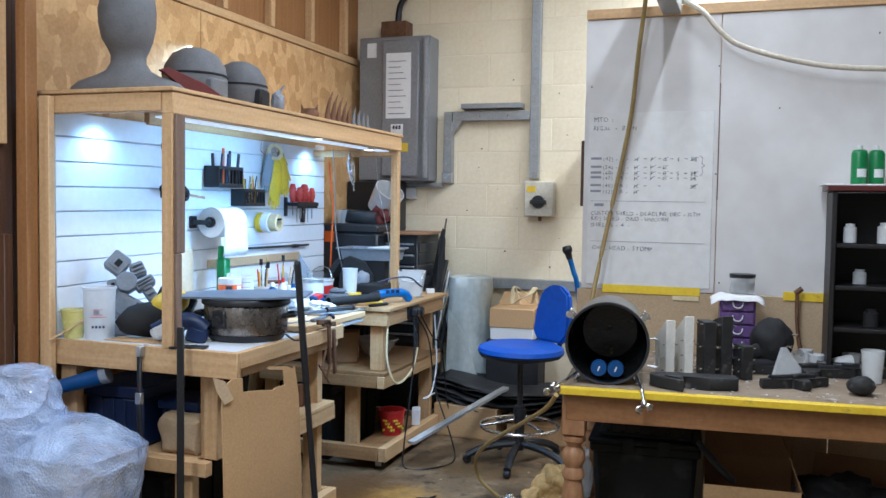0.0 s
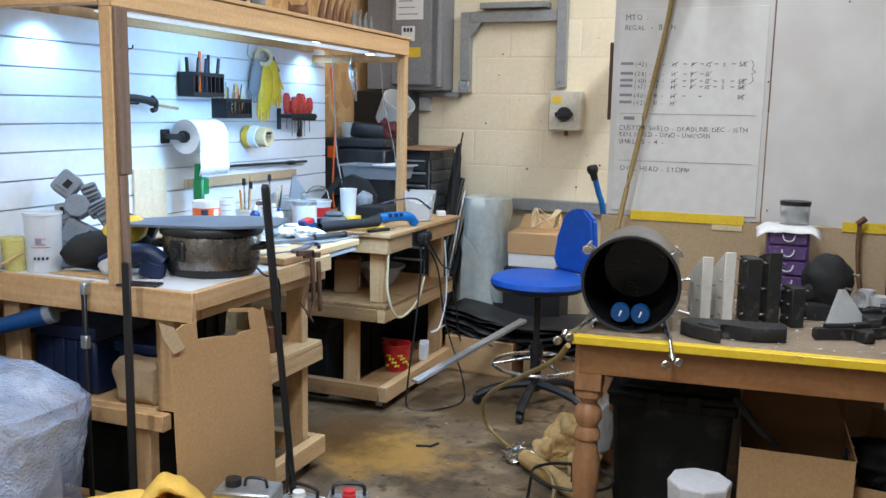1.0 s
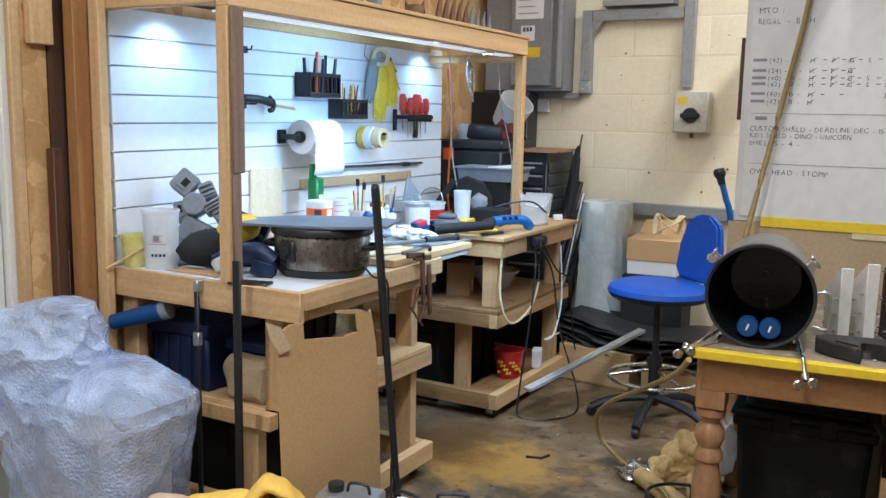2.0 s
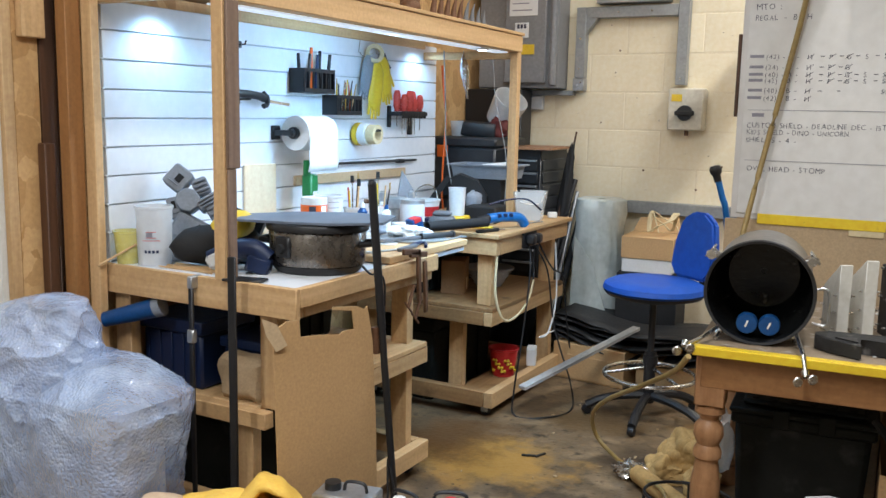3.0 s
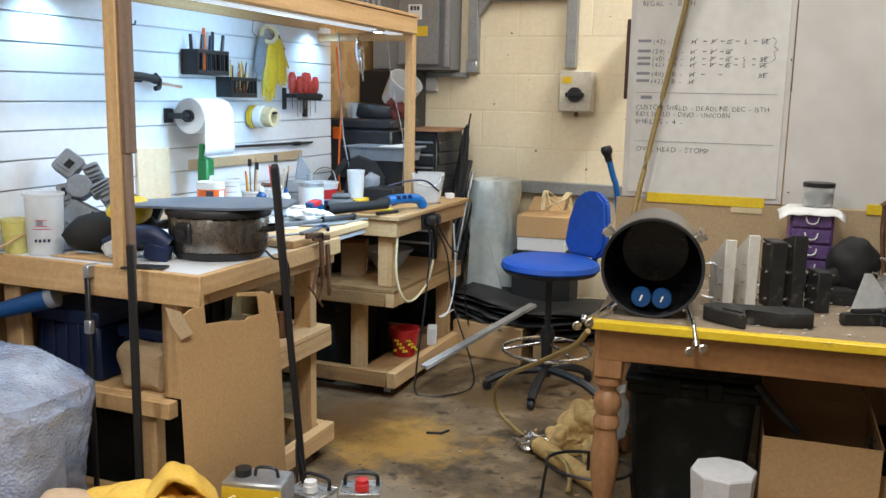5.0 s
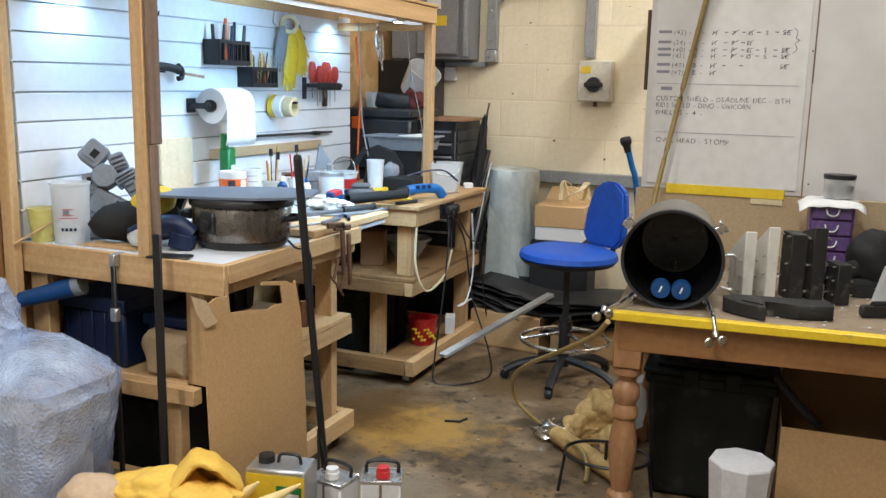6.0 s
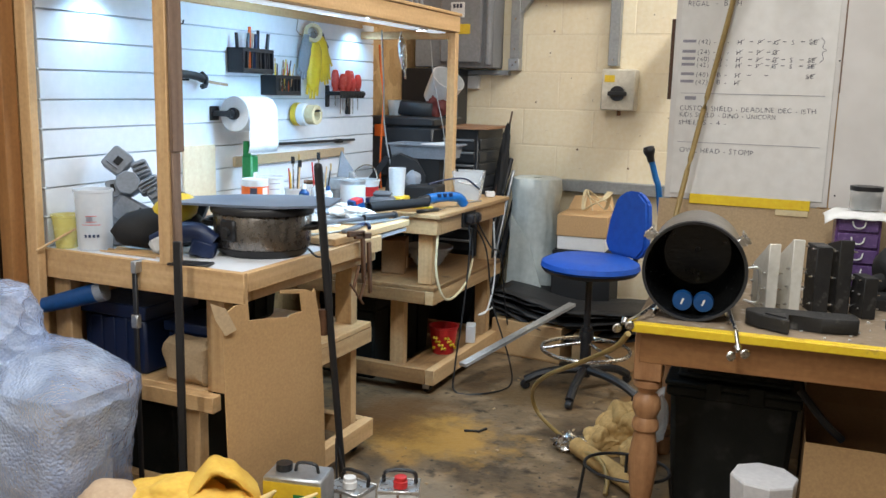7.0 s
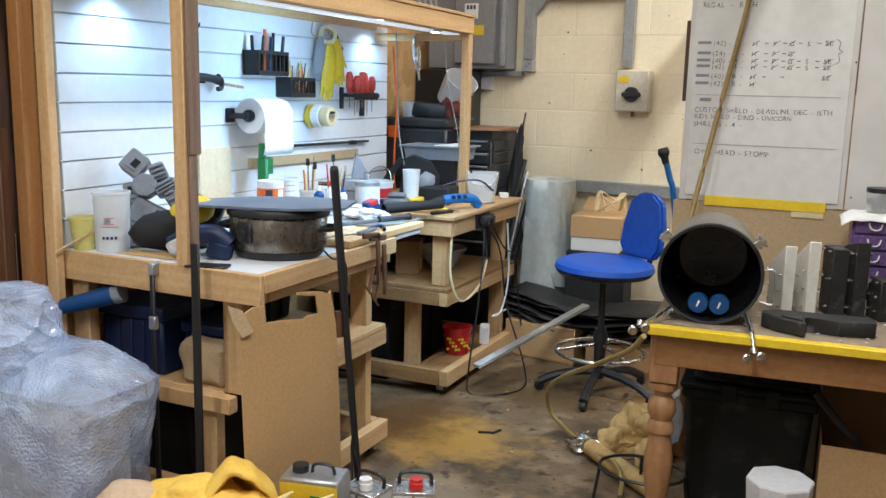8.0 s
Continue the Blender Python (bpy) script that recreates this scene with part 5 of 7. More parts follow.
# Dark crates added to make the space under the benches read as shade.
for (lo, hi) in (((0.06, 1.62, 0.537), (0.34, 1.98, 0.74)), ((0.06, 2.02, 0.537), (0.36, 2.30, 0.72)), ((0.07, 1.60, 0.0), (0.42, 2.28, 0.42)), ((0.06, 0.42, 0.537), (0.45, 0.74, 0.73)), ((0.06, 0.10, 0.0), (0.46, 0.74, 0.41))):
    w, d, h = (hi[0] - lo[0]) / 2, (hi[1] - lo[1]) / 2, hi[2] - lo[2]
    o = thing("shade_filler_crate", (lo[0] + w, lo[1] + d, lo[2]), "dark plastic crate added to deepen the shade under the bench", "crate", "dark crates under the benches")
    b = bmesh.new()
    box(b, (-w, -d, 0), (w, d, h * 0.86), 0.012)
    for v in b.verts:
        v.co.x *= 0.93 + 0.07 * v.co.z / h
        v.co.y *= 0.93 + 0.07 * v.co.z / h
    part("body", b, bin_black, o)
    part("rim", bx((-w - 0.006, -d - 0.006, h * 0.86 + 0.001), (w + 0.006, d + 0.006, h), 0.005), bin_black, o)
    for y in (-d * 0.5, 0.0, d * 0.5):
        part("rib", bx((w * 0.96, y - 0.008, 0.02), (w + 0.004, y + 0.008, h * 0.84), 0.002), bin_black, o)
bt = thing("blue_hand_tool", (0.16, -0.02, 0.72), "blue power tool hanging under the bench end", "power tool")
b = bmesh.new()
rod(b, (-0.10, -0.05, -0.02), (0.07, 0.02, 0.03), 0.026, 0.034, 16)
part("body", b, blue_plastic, bt)
b = bmesh.new()
rod(b, (0.07, 0.02, 0.03), (0.095, 0.03, 0.04), 0.035, 0.036, 16)
part("rear_cap", b, grey_foam, bt)
pb = thing("paper_sack", (0.50, 0.12, 0.40), "crumpled brown paper sack under the bench", "sack")
pb.location = (0.52, 0.16, 0.457)
b = bmesh.new()
box(b, (-0.08, -0.10, 0), (0.11, -0.01, 0.15), 0.02)
bmesh.ops.subdivide_edges(b, edges=b.edges, cuts=4, use_grid_fill=True)
for v in b.verts:
    v.co += 0.016 * Vector((noise.noise(v.co * 14), noise.noise(v.co * 14 + Vector((5, 0, 0))), noise.noise(v.co * 14 + Vector((0, 5, 0)))))
part("sack", b, card_pale, pb)
part("rail", bx((0.02, 0.006, 0.40), (0.70, 0.05, 0.455)), pine_x, workbench)
# Low board in the same darkened pine.
part("floor_board", bx((0.56, 1.566, 0.085), (0.74, 2.37, 0.10)), shaded_y, bench_b)

# The small carton's colour holds the darkness inside the bench shelf.
for (c, s, rz, m, nm, lab, cat) in (((0.43, 1.80, 0.536), (0.12, 0.16, 0.17), 20, card_shaded, "small_carton", "small brown carton on the bench shelf", "box"),
                                    ((0.74, 2.10, 0.131), (0.05, 0.10, 0.09), 20, paper, "white_packet", "white packet on the low bench rail", "box")):
    o = thing(nm, c, lab, cat, rz=rz)
    part("body", bx((-s[0] / 2, -s[1] / 2, 0), (s[0] / 2, s[1] / 2, s[2]), 0.003), m, o)
    part("seam_tape", bx((s[0] / 2, -s[1] / 10, s[2] * 0.1), (s[0] / 2 + 0.001, s[1] / 10, s[2] * 0.45), 0), tape_cream, o)
pt = tub("popcorn_tub", (0.655, 1.93, 0.101), 0.055, 0.075, 0.145, red, "red and yellow paper tub under the bench", "tub")
band(pt, 0.0712, 0.0745, 0.115, 0.135, tape_cream)
b = bmesh.new()
for k in range(16):
    a = radians(-110 + 13 * (k % 9))
    z = 0.035 + 0.018 * ((k * 7) % 4)
    blob(b, (0.063 * math.cos(a) + 0.006 * math.cos(a), 0.069 * math.sin(a), z), (0.009, 0.009, 0.009), 0.3, 2.0, 1, k)
part("printed_popcorn", b, yellow, pt)
bw = tub("clear_bowl", (0.50, 2.05, 0.536), 0.07, 0.13, 0.10, clear, "clear plastic bowl on the bench shelf", "bowl")
for nm, pts, r, m in (
    ("black_cable", [(0.80, 1.85, 0.84), (0.83, 1.83, 0.7), (0.85, 1.72, 0.4), (0.84, 1.66, 0.12), (0.86, 1.63, 0.006), (1.0, 1.68, 0.006), (1.06, 1.86, 0.006), (0.98, 2.05, 0.08), (0.86, 2.1, 0.35), (0.83, 2.05, 0.65), (0.80, 1.9, 0.82)], 0.0045, black),
    ("black_cable", [(0.80, 1.95, 0.84), (0.84, 1.97, 0.75), (0.86, 2.05, 0.66), (0.86, 2.2, 0.60), (0.84, 2.3, 0.45), (0.85, 2.36, 0.2), (0.9, 2.4, 0.006)], 0.0045, black),
    ("white_cable", [(0.83, 2.15, 0.78), (0.85, 2.14, 0.5), (0.85, 2.05, 0.33), (0.84, 1.95, 0.32), (0.82, 2.2, 0.3)], 0.0045, milky),
    ("pale_hose", [(0.78, 1.55, 0.80), (0.80, 1.50, 0.62), (0.83, 1.52, 0.50), (0.84, 1.62, 0.48), (0.84, 1.78, 0.53), (0.82, 1.9, 0.62)], 0.006, tape_cream),
):
    b = bmesh.new()
    cable(b, pts, r, 7, 9)
    single(nm, b, m, "loose cable hanging from the low bench", "cable", "cables under the bench")
plg = thing("mains_plugs", (0.805, 1.88, 0.83), "black mains plugs in a socket on the bench edge", "plug")
part("socket_plate", bx((-0.014, -0.08, -0.04), (-0.002, 0.08, 0.04)), black, plg)
for y in (-0.035, 0.035):
    b = bmesh.new()
    obox(b, (0.02, y, 0.0), (0.045, 0.05, 0.05), (0, 0, 0), 0.01)
    part("plug", b, black, plg)

# solvent cans and soft yellow thing at the front
tinplate = mat("tinplate", (0.5, 0.5, 0.5), (0.66, 0.66, 0.66), (12, 12, 12), 0.3, 0.8, 0.03)
can_white = mat("white_can_paint", (0.62, 0.62, 0.62), (0.72, 0.72, 0.71), (7, 7, 7), 0.4, 0, 0.03, 60, 0.6, stain=[((0.40, 0.36, 0.30), 14.0, 0.66, 0.8)])
for (x, y, rz, cap, hm) in ((1.20, 0.03, -8, paper, black), (1.33, 0.10, 22, red, black)):
    o = thing("solvent_can", (x, y, 0), "square white solvent can with tinplate top and black handle", "can", "solvent cans", rz)
    part("body", bx((-0.061, -0.049, 0), (0.061, 0.049, 0.249), 0.006), can_white, o)
    part("top", bx((-0.056, -0.044, 0.2495), (0.056, 0.044, 0.2525), 0.001), tinplate, o, "bare tinplate top")
    b = bmesh.new()
    for lo, hi in (((-0.063, -0.051), (0.063, -0.0445)), ((-0.063, 0.0445), (0.063, 0.051)), ((-0.063, -0.0445), (-0.0565, 0.0445)), ((0.0565, -0.0445), (0.063, 0.0445))):
        box(b, (*lo, 0.246), (*hi, 0.257), 0.002)
    part("rim", b, tinplate, o)
    part("seam", bx((-0.004, -0.0505, 0.004), (0.004, -0.0492, 0.245), 0.0005), dusty_wood, o)
    b = bmesh.new()
    cable(b, [(-0.05, 0.02, 0.255), (-0.045, 0.025, 0.285), (0.0, 0.025, 0.292), (0.045, 0.025, 0.285), (0.05, 0.02, 0.255)], 0.006, 8, 5)
    part("handle", b, hm, o)
    b = bmesh.new()
    lathe(b, [(0, 0.255), (0.022, 0.255), (0.022, 0.275), (0.019, 0.277), (0.019, 0.288), (0.0, 0.29)], 18, (0.005, -0.012, 0))
    part("cap", b, cap, o, "red cap" if cap is red else "white cap")
lc = thing("thinner_can", (1.115, -0.125, 0), "metal thinner can with yellow and green label", "can", rz=12)
lc.scale = (1, 1, 1.03)
part("body", bx((-0.09, -0.055, 0), (0.09, 0.055, 0.335), 0.006), steel_dull, lc)
part("label", bx((-0.088, -0.0572, 0.02), (0.088, -0.0555, 0.32), 0), yellow, lc)
part("panel", bx((0.005, -0.0592, 0.17), (0.08, -0.0575, 0.29), 0), green, lc)
part("panel_face", bx((0.012, -0.0612, 0.18), (0.073, -0.0595, 0.27), 0), paper, lc)
b = bmesh.new()
lathe(b, [(0, 0.335), (0.024, 0.335), (0.024, 0.355), (0, 0.357)], 18, (-0.045, 0, 0)), cable(b, [(-0.01, 0, 0.335), (0, 0, 0.36), (0.05, 0, 0.36), (0.06, 0, 0.335)], 0.005, 6, 5)
part("cap", b, black, lc)

bxs = thing("low_carton", (0.88, -0.36, 0), "brown carton standing on the floor", "box", rz=10)
part("body", bx((-0.16, -0.11, 0), (0.16, 0.11, 0.228), 0.004), card, bxs)
yf = thing("yellow_foam_hood", (0.86, -0.36, 0.230), "soft yellow foam hood with pale horns on a carton", "costume prop", rz=12)
yf.scale = (1.3, 1.25, 1.2)
b = bmesh.new()
blob(b, (-0.01, 0.01, 0.045), (0.12, 0.085, 0.055), 0.25, 1.4, 5, 1.0)
blob(b, (0.10, 0.0, 0.045), (0.09, 0.07, 0.05), 0.3, 1.8, 4, 2.0)
part("hood", b, yellow_foam, yf, "", 60)
b = bmesh.new()
ru, rv, rc = Vector((0.894, 0.454, 0)), Vector((0.454, -0.894, 0)), Vector((0.105, 0.0, 0.062))
sections = ((0.30, -0.09), (0.55, -0.05), (0.74, -0.005), (0.86, 0.012), (0.97, 0.010), (1.03, -0.01), (1.0, -0.05), (0.85, -0.10), (0.5, -0.13))
rows = []
for i in range(48):
    a = 2 * math.pi * i / 48
    wob = 1 + 0.07 * math.sin(3 * a + 1) + 0.04 * math.sin(7 * a)
    w, h = 0.078 * math.cos(a) * (1 - 0.28 * max(math.sin(a), 0)) * wob, 0.088 * math.sin(a) * wob
    rows.append([b.verts.new(rc + ru * (w * k + 0.012 * math.sin(a)) + rv * (y + 0.012 * math.sin(2 * a)) + Vector((0, 0, h * k))) for k, y in sections])
for i in range(48):
    for j in range(len(sections) - 1):
        b.faces.new((rows[i][j], rows[i][j + 1], rows[(i + 1) % 48][j + 1], rows[(i + 1) % 48][j]))
b.faces.new([r[0] for r in rows])
part("rolled_rim", b, yellow_foam, yf, "", 70)
pale_foam = mat("pale_yellow_foam", (0.74, 0.56, 0.22), (0.82, 0.66, 0.32), (9, 9, 9), 0.7)
for o0, o1, zz, r in ((0.055, 0.115, 0.02, 0.017), (0.06, 0.205, 0.005, 0.019)):
    b = bmesh.new()
    p0, p1 = rc + ru * o0 + rv * (0.02 if zz < 0.01 else -0.02) + Vector((0, 0, zz - 0.05)), rc + ru * o1 + rv * 0.02 + Vector((0, 0, zz + 0.012))
    rod(b, p0, p0.lerp(p1, 0.55) - Vector((0, 0, 0.004)), r, r * 0.72, 14), rod(b, p0.lerp(p1, 0.55) - Vector((0, 0, 0.004)), p1, r * 0.72, 0.003, 14)
    part("horn", b, pale_foam, yf, "pale yellow horn", 60)
b = bmesh.new()
blob(b, (-0.14, -0.02, 0.045), (0.075, 0.06, 0.05), 0.1, 1.6, 4, 7.0)
part("padding", b, skin_latex, yf, "pale rounded padding", 60)

# ---------------------------------------------------------------- wall fittings
pn = thing("distribution_panel", (0, 0, 0), "large grey electrical distribution cabinet on the block wall", "electrical cabinet")
part("back_box", bx((-0.06, 2.98, 1.60), (0.47, 3.158, 2.60), 0.006), panel_grey, pn)
part("door", bx((0.13, 2.945, 1.63), (0.40, 2.978, 2.57), 0.006), panel_grey, pn)
b = bmesh.new()
rod(b, (0.44, 2.975, 1.62), (0.44, 2.975, 2.58), 0.022)
part("hinge_rail", b, panel_grey, pn)
part("circuit_chart", bx((0.16, 2.941, 2.03), (0.345, 2.944, 2.48), 0.0), paper, pn, "white circuit chart")
b = bmesh.new()
for k in range(10):
    box(b, (0.18, 2.9385, 2.06 + 0.04 * k), (0.31 - 0.02 * (k % 3), 2.9405, 2.066 + 0.04 * k), 0)
part("chart_lines", b, ink_faint, pn)
part("warning_label", bx((0.20, 2.941, 1.90), (0.29, 2.944, 1.99), 0), paper, pn)
b = bmesh.new()
for k in range(3):
    box(b, (0.215 + 0.022 * k, 2.9385, 1.955), (0.23 + 0.022 * k, 2.9405, 1.98), 0)
part("printed_bars", b, ink, pn)
part("yellow_label", bx((0.21, 2.941, 1.80), (0.33, 2.944, 1.86), 0), yellow, pn)
part("corner_sticker", bx((0.0, 2.976, 2.46), (0.07, 2.979, 2.56), 0), paper, pn)
part("gland_box", bx((0.08, 3.03, 2.602), (0.27, 3.158, 2.72)), rust, pn)
b = bmesh.new()
cable(b, [(0.18, 3.10, 2.72), (0.20, 3.10, 2.85), (0.30, 3.10, 3.0), (0.34, 3.1, 3.4)], 0.022, 10, 6)
part("supply_cable", b, black, pn)

cn = thing("cable_trunking", (0, 0, 0), "grey metal cable trunking on the block wall", "trunking")
Y0, Y1 = 3.095, 3.158
part("upright", bx((1.155, Y0, 1.625), (1.215, Y1, 3.4)), conduit_grey, cn)
part("cross_duct", bx((0.60, Y0 + 0.002, 2.02), (1.153, Y1, 2.085)), conduit_grey, cn)
part("upright", bx((0.537, Y0, 1.665), (0.597, Y1, 2.085)), conduit_grey, cn)
part("elbow_plate", bx((0.53, Y0 - 0.004, 1.59), (0.60, Y1, 1.663)), steel_dull, cn, "bright galvanised elbow")
b = bmesh.new()
prism(b, [(0, 0), (0.07, 0), (0, -0.09)], 0.05, pose(0.60, Y0 + 0.052, 2.02, 90))
part("gusset", b, conduit_grey, cn)
part("cross_duct", bx((0.15, Y0 + 0.01, 1.56), (0.528, Y1, 1.59)), conduit_grey, cn)
part("lid_strip", bx((0.67, Y0 - 0.03, 2.10), (1.10, Y1, 2.135)), conduit_grey, cn)
b = bmesh.new()
for x, z in ((0.56, 1.62), (0.58, 1.64), (0.565, 1.72), (0.57, 1.9), (1.185, 1.66), (1.185, 2.3), (0.8, 2.05), (1.0, 2.05)):
    rod(b, (x, Y0 - 0.009, z), (x, Y0 + 0.002, z), 0.006, None, 8)
part("screws", b, steel, cn)

sb = thing("isolator_switch", (1.235, 3.158, 1.485), "grey rotary isolator switch box on the block wall", "switch")
part("box", bx((-0.10, -0.11, -0.12), (0.10, 0, 0.12), 0.008), mat("pale_grey_enamel", (0.52, 0.49, 0.40), (0.60, 0.56, 0.46), (8, 8, 8), 0.45), sb)
b = bmesh.new()
lathe(b, [(0, 0), (0.045, 0), (0.043, 0.02), (0, 0.02)], 20, (0.0, -0.11, -0.02), pose(0, 0, 0, 90)), box(b, (-0.05, -0.155, -0.035), (0.06, -0.13, -0.008), 0.005)
part("dial", b, black, sb)
part("label", bx((-0.08, -0.1125, 0.045), (-0.02, -0.1105, 0.085), 0), yellow, sb)
b = bmesh.new()
rod(b, (0, -0.05, -0.15), (0, -0.05, -0.12), 0.012)
part("gland", b, rust, sb)
sk = thing("wall_socket", (0.25, 3.158, 1.515), "white double socket on the block wall", "socket")
part("plate", bx((-0.075, -0.04, -0.043), (0.075, 0, 0.043), 0.006), milky, sk)
b = bmesh.new()
box(b, (-0.05, -0.075, -0.025), (-0.01, -0.041, 0.02), 0.006)
part("plug", b, paper, sk)
b = bmesh.new()
rod(b, (-0.03, -0.03, -0.5), (-0.03, -0.03, -0.043), 0.006)
part("cable", b, conduit_grey, sk)
single("dado_trunking", bx((0.90, 3.08, 0.865), (2.6, 3.158, 0.935), 0.004), conduit_grey, "grey trunking along the foot of the block wall", "trunking")

# ---------------------------------------------------------------- the far corner
tc = thing("black_tool_chest", (0.02, 2.70, 0.0), "black plastic tool chest heaped with oddments", "tool chest")
part("base_cabinet", bx((-0.12, -0.18, 0), (0.26, 0.22, 0.94), 0.006), chest_black, tc)
part("chest", bx((-0.14, -0.2, 0.942), (0.28, 0.22, 1.24), 0.012), chest_black, tc)
part("lid", bx((-0.145, -0.205, 1.242), (0.285, 0.225, 1.30), 0.012), chest_black, tc)
part("latch", bx((0.03, -0.222, 1.10), (0.13, -0.202, 1.15), 0.005), steel_dull, tc)
b = bmesh.new()
box(b, (-0.10, -0.203, 1.18), (-0.03, -0.2005, 1.25), 0)
part("sticker", b, orange, tc)
b = bmesh.new()
obox(b, (0.08, -0.02, 1.345), (0.24, 0.16, 0.085), (0, 4, 12), 0.008)
bmesh.ops.translate(b, vec=(0.02, 2.70, 0.0), verts=b.verts)
single("black_case", b, chest_black, "black tool case lying on the tool chest", "case", smooth=60)
b = bmesh.new()
lathe(b, [(0, 0), (0.045, 0), (0.055, 0.09), (0.05, 0.09), (0.042, 0.004), (0, 0.004)], 20, (-0.02, -0.08, 1.302))
bmesh.ops.translate(b, vec=(0.02, 2.70, 0.0), verts=b.verts)
single("clear_cup", b, clear, "clear plastic cup on the tool chest", "cup", smooth=60)
b = bmesh.new()
lathe(b, [(0.0, 0), (0.085, 0), (0.105, 0.17), (0.1, 0.17), (0.08, 0.005), (0, 0.005)], 26, (0.18, 0.06, 1.40), pose(0, 0, 0, 18, 38))
bmesh.ops.translate(b, vec=(0.02, 2.70, 0.0), verts=b.verts)
single("white_bucket", b, milky, "white plastic bucket tipped over on the tool chest", "bucket", smooth=60)
b = bmesh.new()
blob(b, (0.22, -0.02, 1.36), (0.06, 0.05, 0.07), 0.5, 2.0, 3, 4.4)
bmesh.ops.translate(b, vec=(0.02, 2.70, 0.0), verts=b.verts)
single("red_bundle", b, maroon, "dark red bundle on the tool chest", "bundle", smooth=60)
single("black_locker", bx((-0.125, 2.93, 0.0), (0.265, 3.09, 1.592), 0.006), black, "tall black locker in the corner", "locker")
dc = thing("drawer_cabinet", (0.40, 2.86, 0.0), "black steel drawer cabinet with a brown board on top", "cabinet")
part("body", bx((-0.12, -0.2, 0), (0.12, 0.22, 1.235), 0.005), chest_black, dc)
for k in range(9):
    z = 1.18 - 0.075 * k
    d = part("drawer", bx((-0.105, -0.214, z - 0.065), (0.105, -0.202, z)), chest_black, dc)
    part("handle", bx((-0.10, -0.222, z - 0.014), (0.10, -0.2145, z - 0.002), 0.001), steel_dull, d)
    d2 = part("drawer_side", bx((0.1205, -0.18, z - 0.065), (0.128, 0.2, z)), chest_black, dc)
b = bmesh.new()
prism(b, [(-0.16, -0.24), (0.10, -0.27), (0.19, -0.22), (0.15, 0.2), (-0.14, 0.22)], 0.014, pose(0, 0, 1.237))
part("top_board", b, mat("brown_board", (0.25, 0.12, 0.06), (0.34, 0.18, 0.09), (9, 9, 9), 0.5), dc)

fr = thing("film_roll", (0.825, 2.86, 0.0), "tall roll of cloudy plastic film standing in the corner", "film roll")
b = bmesh.new()
rows = 14
prof = [(0.025, 0.96), (0.12, 0.965), (0.142, 0.955)] + [(0.144 + 0.007 * math.sin(k * 1.9), 0.955 - 0.955 * k / rows) for k in range(1, rows)] + [(0.14, 0.0), (0, 0)]
lathe(b, prof, 56)
for v in b.verts:
    v.co.x += 0.014 * noise.noise(Vector((v.co.x * 22, v.co.y * 22, v.co.z * 5)))
    v.co.y += 0.014 * noise.noise(Vector((v.co.x * 22 + 9, v.co.y * 22, v.co.z * 5)))
part("roll", b, roll_plastic, fr, "", 50)
b = bmesh.new()
prism(b, [(-0.10, 0.55), (0.02, 0.38), (0.11, 0.12), (0.05, 0.02), (-0.11, 0.1)], 0.006, pose(0.0, -0.158, 0.2, 88))
part("loose_flap", b, roll_plastic, fr, "loose film flap")
rnd = random.Random(5)
for k, (x0, y0, x1, y1, h, r, m) in enumerate(((0.50, 2.62, 0.585, 3.05, 1.34, 0.011, dark_wood), (0.52, 2.55, 0.60, 3.02, 1.05, 0.016, black), (0.56, 2.5, 0.62, 2.98, 0.92, 0.013, black),
                                               (0.59, 2.58, 0.63, 2.99, 0.98, 0.012, steel_dull), (0.47, 2.6, 0.55, 3.02, 0.94, 0.018, black), (0.62, 2.55, 0.65, 2.98, 0.8, 0.02, black_matt))):
    b = bmesh.new()
    rod(b, (x0, y0, 0), (x1, y1, h), r, r * 0.5 if k == 0 else r, 10)
    single("leaning_pole", b, m, "dark pole leaning in the corner", "pole", "poles leaning in the corner")
b = bmesh.new()
blob(b, (0.565, 2.93, 0.92), (0.032, 0.03, 0.36), 0.3, 2.0, 4, 2.2, (-8, 4, 0))
single("furled_cover", b, black_matt, "furled black cover on a leaning pole", "cover", smooth=60)

sc = thing("storage_box", (1.16, 2.82, 0.0), "brown and white cartons stacked by the wall", "box", rz=4)
part("lower_carton", bx((-0.17, -0.14, 0), (0.17, 0.16, 0.57), 0.004), black_matt, sc, "black crate at the foot")
part("white_carton", bx((-0.15, -0.12, 0.572), (0.13, 0.14, 0.65), 0.004), paper, sc, "white carton")
part("brown_carton", bx((-0.155, -0.125, 0.651), (0.135, 0.145, 0.775), 0.004), card, sc, "brown carton")
b = bmesh.new()
prism(b, [(-0.15, 0), (0.13, 0), (0.10, 0.10), (-0.12, 0.09)], 0.003, pose(0, 0.145, 0.775, 60))
part("flap", b, card, sc)
b = bmesh.new()
for k in range(7):
    a = k * 0.9
    cable(b, [(0.05 + 0.09 * math.cos(a + i * 0.9) * (1 - 0.06 * k), 0.0 + 0.07 * math.sin(a + i * 0.9), 0.80 + 0.035 * ((k + i) % 4)) for i in range(7)], 0.004, 5, 5)
part("string_tangle", b, tape_cream, sc, "tangle of pale string")

